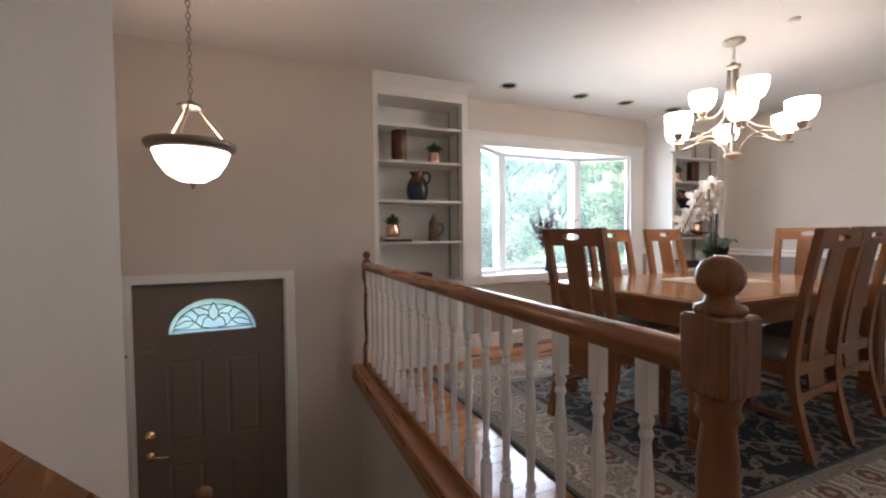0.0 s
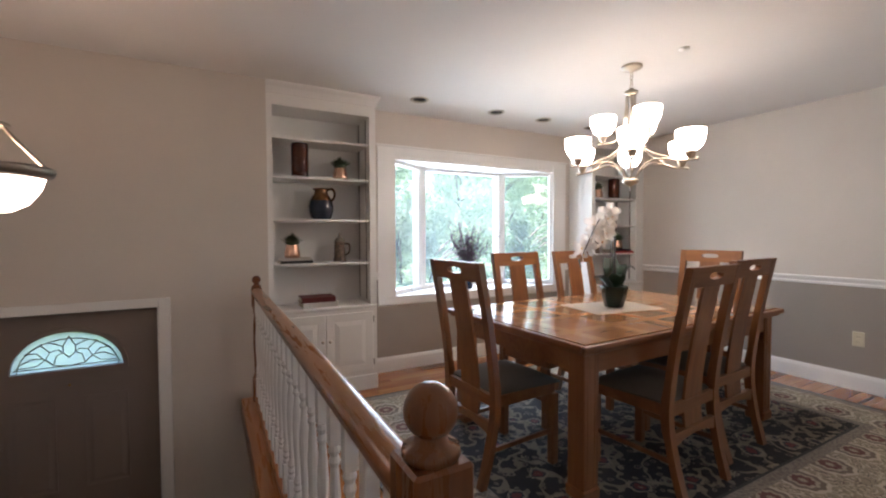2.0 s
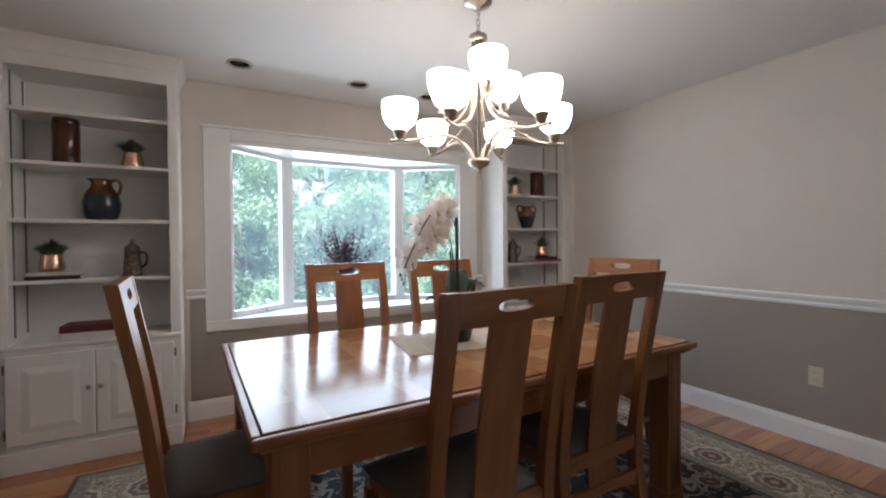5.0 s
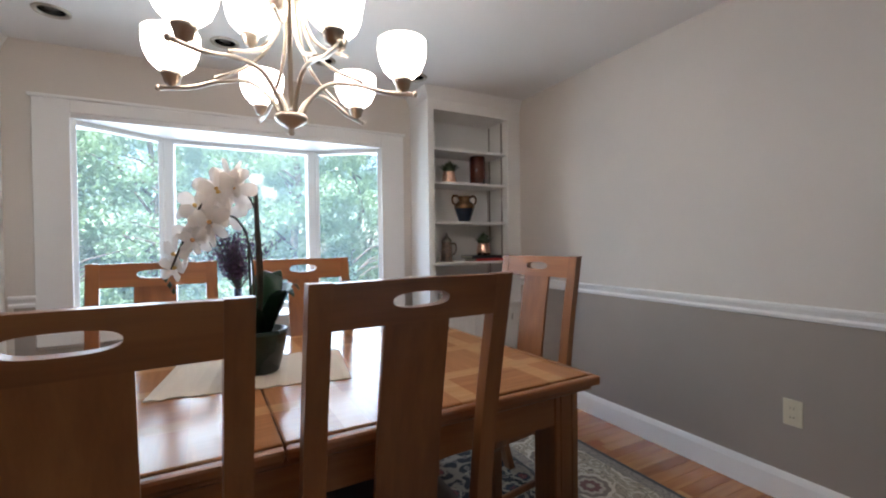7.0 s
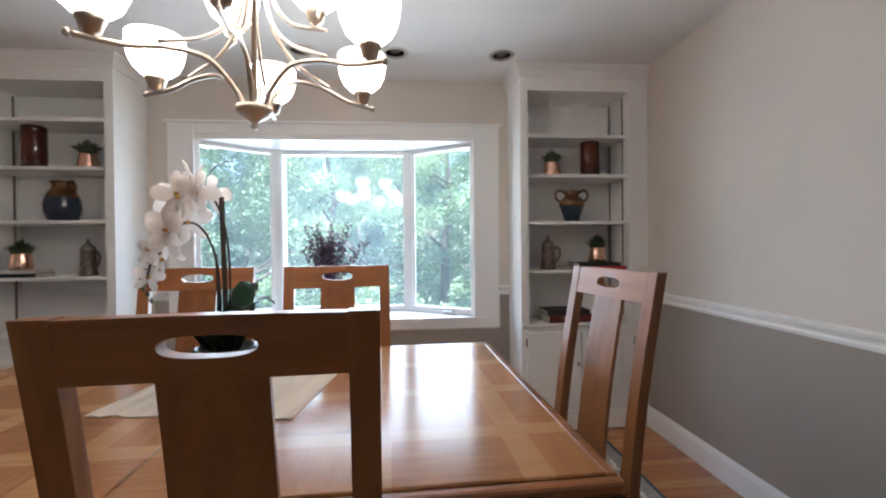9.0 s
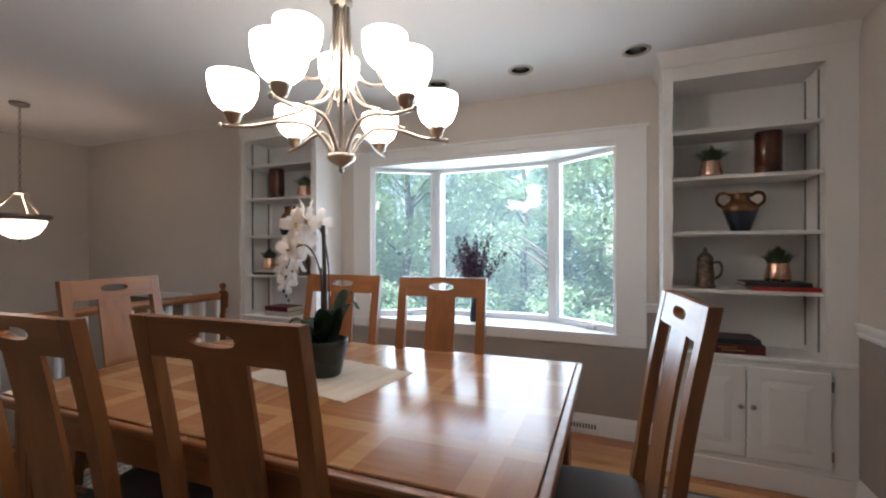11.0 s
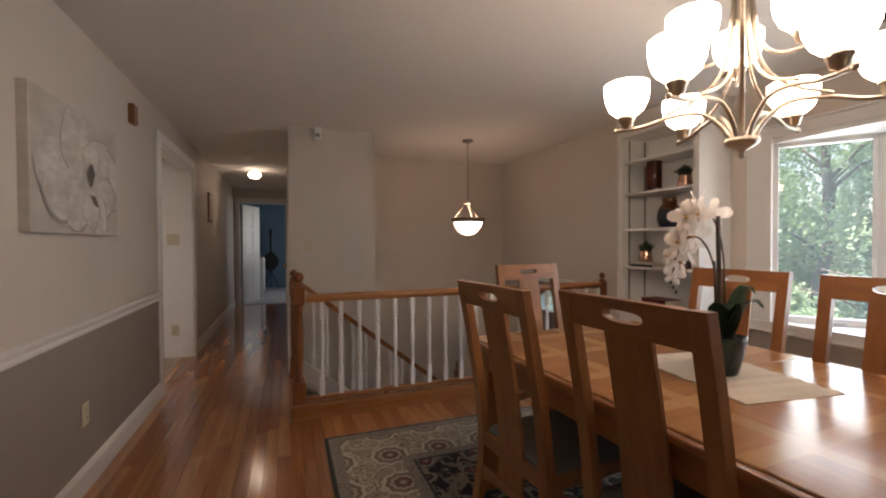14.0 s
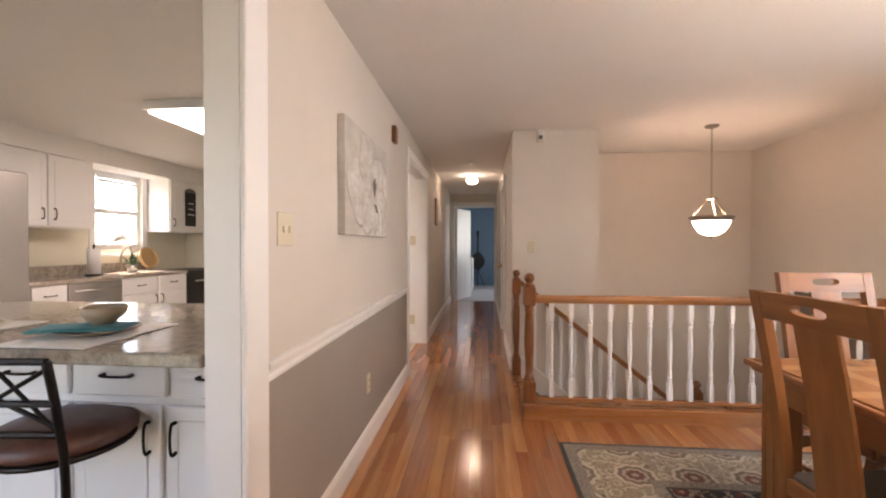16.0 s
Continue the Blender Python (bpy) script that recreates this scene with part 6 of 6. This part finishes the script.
for k, wd in enumerate((0.06, 0.05, 0.07)):
    part("chalk_line", box(-wd, 0.02, 0.34 - 0.08 * k, wd, 0.0212, 0.352 - 0.08 * k), BLINDS, t)
plate("wall_outlet", "almond outlet above the kitchen counter", (0.55, KB, 1.18), 0, sockets=2)
t = thing("kitchen_ceiling_light", "rectangular fluorescent ceiling fixture, lit", "ceiling light")
part("frame", box(0.12, -2.22, 2.29, 1.15, -1.66, CEIL - 0.002, 0.006), WHITE, t)
part("diffuser", box(0.15, -2.19, 2.272, 1.12, -1.69, 2.291, 0.006), TUBE_LIGHT, t, "glowing acrylic diffuser")
lamp("kitchen_tube", "AREA", (0.635, -1.94, 2.262), KITCHEN, (1, 0.88, 0.79), 0.9, (0.635, -1.94, 0), 0.45)

# island with its things
IX, IY0, IY1 = 2.93, -2.3, -0.49
fr = []
for a, b, pa in ((-0.77, -0.5, -0.59), (-1.16, -0.77, -0.964), (-1.55, -1.16, -1.356), (-1.95, -1.55, -1.75)):
    fr += [(a + 0.01, 0.70, b - 0.01, 0.86, pa, 0.78, False)]
for a, b, pa in ((-0.79, -0.5, -0.741), (-1.16, -0.79, -0.843), (-1.55, -1.16, -1.50), (-1.95, -1.55, -1.60)):
    fr += [(a + 0.01, 0.12, b - 0.01, 0.67, pa, 0.555, True)]
cabinet("kitchen_island", "white kitchen island with drawers and doors", 2.0, 2.72, IY0, IY1, 0.02, 0.88, "x", fr)
structure("island_counter", "polished beige granite island top", box(1.9, IY0 - 0.05, 0.88, IX + 0.04, IY1 + 0.01, 0.925, 0.008, seg=2), GRANITE, "counter")
for y, x in ((-1.06, 2.72), (-1.66, 2.72)):
    tagged(part("placemat", box(x - 0.2, y - 0.17, 0.926, x + 0.23, y + 0.17, 0.930, 0.001), PLACEMAT), "white cloth placemat on the granite island", "placemat")
    t = thing("plate", "round stoneware plate on a placemat", "plate", (x, y, 0.93), group="plates on the island")
    part("dish", lathe([(0, 0), (0.07, 0), (0.13, 0.016), (0.132, 0.02), (0.12, 0.018), (0.06, 0.006), (0, 0.006)], 32), CLAY, t, smooth=True)
    t = thing("napkin", "folded teal cloth napkin on a plate", "napkin", (x + 0.03, y - 0.03, 0.949), 18, group="teal napkins")
    part("fold", box(-0.07, -0.15, 0, 0.07, 0.15, 0.008, 0.003), TEAL, t)
    part("fold", box(-0.06, -0.14, 0.008, 0.065, 0.14, 0.013, 0.002), TEAL, t)
    t = thing("bowl", "small beige stoneware bowl on a napkin", "bowl", (x - 0.02, y, 0.962), group="bowls on the island")
    part("dish", lathe([(0, 0), (0.035, 0), (0.04, 0.006), (0.07, 0.035), (0.078, 0.065), (0.073, 0.065), (0.064, 0.036), (0.03, 0.01), (0, 0.01)], 28), CLAY, t, smooth=True)


def stool(x, y, rz):
    t = thing("bar_stool", "black iron bar stool with a brown leather seat", "stool", (x, y, 0), rz)
    part("seat", lathe([(0, 0.60), (0.19, 0.60), (0.205, 0.615), (0.205, 0.64), (0.18, 0.662), (0.1, 0.672), (0, 0.674)], 28), LEATHER, t, "round brown leather seat", True)
    part("seat_ring", tube([(0.19 * math.cos(a), 0.19 * math.sin(a), 0.59) for a in (2 * math.pi * k / 24 for k in range(24))], 0.011, 8, closed=True), BLACK_METAL, t, smooth=True)
    for sx in (-1, 1):
        part("rear_post", tube(spline([(sx * 0.2, -0.27, 0.0), (sx * 0.165, -0.19, 0.4), (sx * 0.16, -0.185, 0.6), (sx * 0.165, -0.215, 0.78), (sx * 0.17, -0.25, 0.93)]), 0.012), BLACK_METAL, t, smooth=True)
        part("front_leg", tube([(sx * 0.2, 0.24, 0.0), (sx * 0.14, 0.14, 0.59)], 0.012), BLACK_METAL, t, smooth=True)
        part("cross_bar", tube([(sx * 0.165, -0.205, 0.72), (-sx * 0.168, -0.243, 0.91)], 0.007), BLACK_METAL, t)
        part("cross_bar", tube([(sx * 0.165, -0.2, 0.70), (0, -0.24, 0.92)], 0.006), BLACK_METAL, t)
    for z, yy in ((0.93, -0.25), (0.70, -0.198), (0.80, -0.222)):
        part("back_rail", tube([(-0.17, yy, z), (0.17, yy, z)], 0.011), BLACK_METAL, t)
    part("foot_ring", tube([(0.2 * math.cos(a), 0.2 * math.sin(a), 0.2) for a in (2 * math.pi * k / 24 for k in range(24))], 0.01, 8, closed=True), BLACK_METAL, t)


stool(2.87, -1.04, 95)

# ---- hall and bedroom beyond ----
t = thing("hall_ceiling_light", "small lit glass globe on the hall ceiling", "ceiling light", (-2.72, 0.2, 0))
part("base", lathe([(0, CEIL), (0.07, CEIL), (0.07, CEIL - 0.02), (0.05, CEIL - 0.03), (0, CEIL - 0.03)], 20), WHITE, t)
part("globe", lathe([(0.05, CEIL - 0.03), (0.085, CEIL - 0.06), (0.09, CEIL - 0.09), (0.06, CEIL - 0.125), (0, CEIL - 0.135)], 24), HALL_GLASS, t, "lit frosted globe", True)
lamp("hall_bulb", "POINT", (-2.72, 0.2, 2.12), HALL, WARM, 0.08)
t = thing("hall_detector", "round white detector on the hall ceiling", "detector", (-1.6, 0.2, 0))
part("base", lathe([(0, CEIL), (0.06, CEIL), (0.06, CEIL - 0.025), (0.04, CEIL - 0.035), (0, CEIL - 0.035)], 20), WHITE, t)
t = thing("door_2", "white panelled hallway door, closed", "door", kind="structure")
part("slab", box(-2.195, HALL_N + 0.01, 0.01, -1.355, HALL_N + 0.045, 2.045, 0.003), WHITE, t)
for z in (0.3, 1.1, 1.85):
    part("hinge", tube([(-1.357, HALL_N + 0.004, z - 0.045), (-1.357, HALL_N + 0.004, z + 0.045)], 0.008), BRASS, t)
part("knob", lathe([(0, -0.03), (0.025, -0.02), (0.03, 0), (0.025, 0.02), (0, 0.03)], 14, at=(-2.12, HALL_N - 0.03, 0.95)), BRASS, t, smooth=True)
structure("wall_bedroom_far", "blue painted bedroom wall", box(-9.0, -2.0, 0, -8.9, 3.0, CEIL), BLUE)
structure("wall_bedroom_south", "blue painted bedroom wall", box(-8.9, -1.7, 0, -5.2 - T, -1.6, CEIL), BLUE)
# the opening in this wall is out of view, added beside the bedroom lamp
bm = box(-8.9, 1.6, 0, -7.4, 1.7, CEIL)
box(-6.2, 1.6, 0, -5.2 - T, 1.7, CEIL, bm=bm)
box(-7.4, 1.6, 0, -6.2, 1.7, 0.9, bm=bm)
box(-7.4, 1.6, 2.05, -6.2, 1.7, CEIL, bm=bm)
structure("wall_bedroom_north", "blue painted bedroom wall with an added unseen opening", bm, BLUE)
structure("floor_bedroom", "pale bedroom carpet", box(-8.9, -1.6, -0.02, -5.2 - T, 1.6, 0.006), CARPET, "floor")
bm = box(-5.2 - T, HALL_N + T, 0, -5.2, 1.7, CEIL)
box(-5.2 - T, -1.7, 0, -5.2, -0.5, CEIL, bm=bm)
structure("wall_bedroom_east", "bedroom wall beside the door", bm, BLUE)
t = thing("door_3", "white bedroom door standing open", "door", (-5.33, -0.21, 0.012), 160, kind="structure")
part("slab", box(0.0, -0.018, 0, 0.80, 0.018, 2.05, 0.003), WHITE, t)
for a, b in ((0.12, 0.85), (1.0, 1.5), (1.6, 1.92)):
    for u in (0.1, 0.45):
        part("panel", box(u, -0.023, a, u + 0.25, -0.018, b, 0.003), WHITE, t)
part("knob", lathe([(0, -0.03), (0.025, -0.02), (0.03, 0), (0.025, 0.02), (0, 0.03)], 14, at=(0.74, -0.06, 0.95)), BRASS, t, smooth=True)
t = thing("dresser", "white dresser beside the bedroom door", "dresser", (-7.3, -0.12, 0.006))
part("body", box(-0.4, -0.22, 0.06, 0.4, 0.22, 0.9, 0.006), WHITE, t)
for k in range(4):
    d = part("drawer", box(-0.38, 0.22, 0.1 + 0.2 * k, 0.38, 0.236, 0.28 + 0.2 * k, 0.004), WHITE, t)
    part("knob", lathe([(0, -0.015), (0.015, 0), (0, 0.015)], 10, at=(0.0, 0.25, 0.19 + 0.2 * k)), DARK_NICKEL, d)
part("plinth", box(-0.38, -0.2, 0, 0.38, 0.2, 0.06), WHITE, t)
t = thing("guitar", "dark guitar on a stand against the blue wall", "guitar", (-8.7, 0.22, 0.006))
bm = prism([(0.19 * math.cos(a) * (1 + 0.12 * math.cos(2 * a)), 0.75 + 0.25 * math.sin(a) * (1 - 0.1 * math.cos(2 * a))) for a in (2 * math.pi * k / 24 for k in range(24))], "x", 0.0, 0.09)
part("body", bevelled(bm, 0.01, 2), BOOK_BLACK, t)
part("neck", box(0.05, -0.025, 0.95, 0.085, 0.025, 1.5, 0.004), DARK, t)
part("headstock", box(0.05, -0.04, 1.5, 0.075, 0.04, 1.66, 0.004), DARK, t)
part("stand", tube([(0.05, 0, 0.95), (-0.02, 0, 0.5), (0.02, 0, 0.0)], 0.012), BLACK_METAL, t)
for s in (-1, 1):
    part("stand_leg", tube([(0.0, 0, 0.5), (0.15, s * 0.2, 0.0)], 0.01), BLACK_METAL, t)
# unseen area lamp, added to brighten the open bedroom door
lamp("bedroom_fill", "AREA", (-6.8, 1.62, 1.5), 2.6, (0.84, 0.95, 1.0), 1.1, (-6.6, -1, 1.0), 1.1)
t = thing("picture_frame", "small dark framed picture on the hall wall", "picture", (-2.3, SOUTH, 1.75), 0)
part("frame", box(-0.14, 0, -0.2, 0.14, 0.02, 0.2, 0.004), CHAIR_WOOD, t)
part("print", box(-0.11, 0.02, -0.17, 0.11, 0.0215, 0.17), CANVAS, t)

# ---- outside ----
structure("ground", "leafy woodland ground outside", box(-80, 3.9, -1.75, 90, 160, -1.55), LAWN, "ground")
structure("ground_rear", "ground behind the house", box(-80, -90, -1.75, 90, -4.4, -1.55), LAWN, "ground")
structure("outer_wall", "outer wall below the bay window", box(1.0, NORTH + T, -1.6, EAST + 0.3, NORTH + 0.2, 0.6), WHITE)
structure("bay_roof", "shallow roof over the bay window", box(2.0, NORTH + T, 2.02, 4.4, 4.5, 2.1), WHITE, "roof")


def crown_mesh(seed, n, rad, high, leaf, mat, name="crown", clumps=26, cone=False):
    rng = random.Random(seed)
    cs = []
    for _ in range(clumps):
        z = rng.random()
        r = rad * ((1 - z) if cone else math.sqrt(max(0.05, 1 - (2 * z - 1) ** 2))) * rng.uniform(0.35, 1.0)
        a = rng.uniform(0, 6.283)
        cs.append((r * math.cos(a), r * math.sin(a), z * high, rng.uniform(0.5, 1.0) * rad * (0.3 if cone else 0.36)))
    verts, faces = [], []
    for _ in range(n):
        cx, cy, cz, cr = rng.choice(cs)
        p = Vector((rng.gauss(0, 1), rng.gauss(0, 1), rng.gauss(0, 0.55))).normalized() * cr * rng.random() ** 0.4
        p += Vector((cx, cy, cz))
        u = Vector((rng.gauss(0, 1), rng.gauss(0, 1), rng.gauss(0, 0.5))).normalized() * leaf * rng.uniform(0.7, 1.3)
        w = u.cross(Vector((rng.gauss(0, 0.4), rng.gauss(0, 0.4), 1))).normalized() * leaf * 0.55
        k = len(verts)
        verts += [p - u, p + w, p + u, p - w]
        faces.append((k, k + 1, k + 2, k + 3))
    me = bpy.data.meshes.new(name)
    me.from_pydata(verts, [], faces)
    me.materials.append(mat)
    return me


def trunk_mesh(seed, h):
    rng = random.Random(seed)
    bm = bmesh.new()
    pts = [(rng.uniform(-0.1, 0.1) * k, rng.uniform(-0.1, 0.1) * k, h * k / 5) for k in range(6)]
    tube(spline(pts, 3), [0.15 * (1 - 0.72 * k / 15) for k in range(16)], 8, bm=bm)
    for k in range(9):
        z = h * rng.uniform(0.35, 0.92)
        a = rng.uniform(0, 6.283)
        ln = rng.uniform(0.8, 1.9)
        p0 = Vector((0, 0, z)) + Vector(pts[min(5, int(z / h * 5))]) * Vector((1, 1, 0))
        p1 = p0 + Vector((math.cos(a) * ln * 0.5, math.sin(a) * ln * 0.5, ln * 0.35))
        p2 = p0 + Vector((math.cos(a) * ln, math.sin(a) * ln, ln * 0.5))
        tube([p0, p1, p2], [0.045, 0.03, 0.012], 5, bm=bm)
    return mesh_of(bm, "trunk", BARK, True)


def forest():
    """Dense mixed wood in rows, with young spruces and shrubs in front."""
    broad = [(crown_mesh(s, 30000, 2.3, 6.4, 0.055, m, clumps=85), trunk_mesh(s, 6.5)) for s, m in ((1, LEAVES), (2, LEAVES_PALE), (3, LEAVES_PALE))]
    spruce = (crown_mesh(5, 14000, 1.5, 4.2, 0.05, LEAVES_BLUE, clumps=70, cone=True), trunk_mesh(6, 4.2))
    bush = crown_mesh(7, 14000, 1.4, 2.0, 0.045, LEAVES_PALE, "leaves", clumps=24)
    rng = random.Random(14)
    spots = []
    for row, (y, step, half) in enumerate(((11.5, 3.3, 14), (15.0, 3.4, 18), (19.5, 3.6, 22), (25.0, 4.2, 28))):
        x = -half + 2.6 + (row % 2) * 1.6
        while x < half + 2.6:
            spots.append((x + rng.uniform(-0.8, 0.8), y + rng.uniform(-0.9, 0.9), rng.choice((0, 1, 2))))
            x += step
    for x, y, k in spots:
        t = thing("tree", "broadleaf tree in full green leaf outside", "tree", (x, y, -1.6), rng.uniform(0, 360), group="woodland trees")
        c, tr = new("crown", broad[k][0]), new("trunk", broad[k][1])
        c.parent = tr.parent = t
        c.location = (0, 0, 0.3)
        s = rng.uniform(0.9, 1.15)
        t.scale = (s * 0.85, s * 0.85, s)
    for x, y in ((5.0, 8.8), (0.4, 9.2), (-2.6, 9.0), (7.8, 9.0), (2.9, 10.2), (-5.6, 9.6), (10.5, 9.8), (-8.5, 10)):
        t = thing("spruce", "young blue-green spruce outside the window", "tree", (x, y, -1.6), rng.uniform(0, 360), group="young spruces")
        c, tr = new("crown", spruce[0]), new("trunk", spruce[1])
        c.parent = tr.parent = t
        s = rng.uniform(0.6, 0.8)
        t.scale = (s, s, s)
    for k in range(16):
        t = thing("shrub", "leafy green shrub at the edge of the wood", "shrub", (-13 + 2.0 * k + rng.uniform(-0.4, 0.4), 9.6 + rng.uniform(-1.0, 1.0), -1.6), rng.uniform(0, 360), group="shrubs")
        c = new("leaves", bush)
        c.parent = t
    for x, y in ((-2.4, -9.5), (0.4, -10.5), (-5.5, -11)):
        t = thing("tree", "broadleaf tree behind the house", "tree", (x, y, -1.6), rng.uniform(0, 360), group="woodland trees")
        c, tr = new("crown", broad[1][0]), new("trunk", broad[1][1])
        c.parent = tr.parent = t


forest()


# ---- floor strips ----
def floor_strips():
    """Oak strips along x; those of the hall and room edge are objects of their own."""
    rng = random.Random(6)
    w, zt = 0.07, 0.0
    floor_ob = bpy.data.objects["floor"]
    shared = {}
    rest_v, rest_f = [], []
    count = 0

    def strip(x0, x1, y0, y1):
        nonlocal count
        near = (y1 < 0.86 and -1.4 < x0 < 4.3) or (x1 < 1.95 and y0 > 2.0)
        ln = x1 - x0
        if near and count < 300:
            key = round(ln, 1)
            if key not in shared:
                shared[key] = mesh_of(box(-key / 2, -w / 2 + 0.0005, -0.02, key / 2, w / 2 - 0.0005, 0, 0.0012), "floor_strip", PLANK)
            ob = new("floor_strip", shared[key])
            ob.parent = floor_ob
            ob.location = ((x0 + x1) / 2, (y0 + y1) / 2, zt)
            ob.scale = ((ln - 0.001) / key, 1, 1)
            count += 1
            return
        k = len(rest_v)
        a, b, c, d = x0 + 0.0007, y0 + 0.0007, x1 - 0.0007, y1 - 0.0007
        rest_v.extend([(a, b, 0), (c, b, 0), (c, d, 0), (a, d, 0), (a, b, -0.01), (c, b, -0.01), (c, d, -0.01), (a, d, -0.01)])
        rest_f.extend([(k, k + 1, k + 2, k + 3), (k, k + 4, k + 5, k + 1), (k + 1, k + 5, k + 6, k + 2), (k + 2, k + 6, k + 7, k + 3), (k + 3, k + 7, k + 4, k)])

    y = SOUTH - 0.128
    while y < NORTH - 0.001:
        y1 = min(y + w, NORTH)
        start = -5.3 if y < HALL_N - 0.02 else RAIL_X + 0.077
        x = start
        while x < EAST:
            ln = rng.uniform(0.5, 1.5)
            x1 = EAST if x + ln > EAST - 0.25 else x + ln
            strip(x, x1, y, y1)
            x = x1
        y = y1
    me = bpy.data.meshes.new("floor_strips")
    me.from_pydata(rest_v, [], rest_f)
    me.materials.append(PLANK)
    ob = new("floor_strips", me)
    ob.parent = floor_ob
    tagged(ob, "reddish oak floor strips", kind="stuff")


floor_strips()
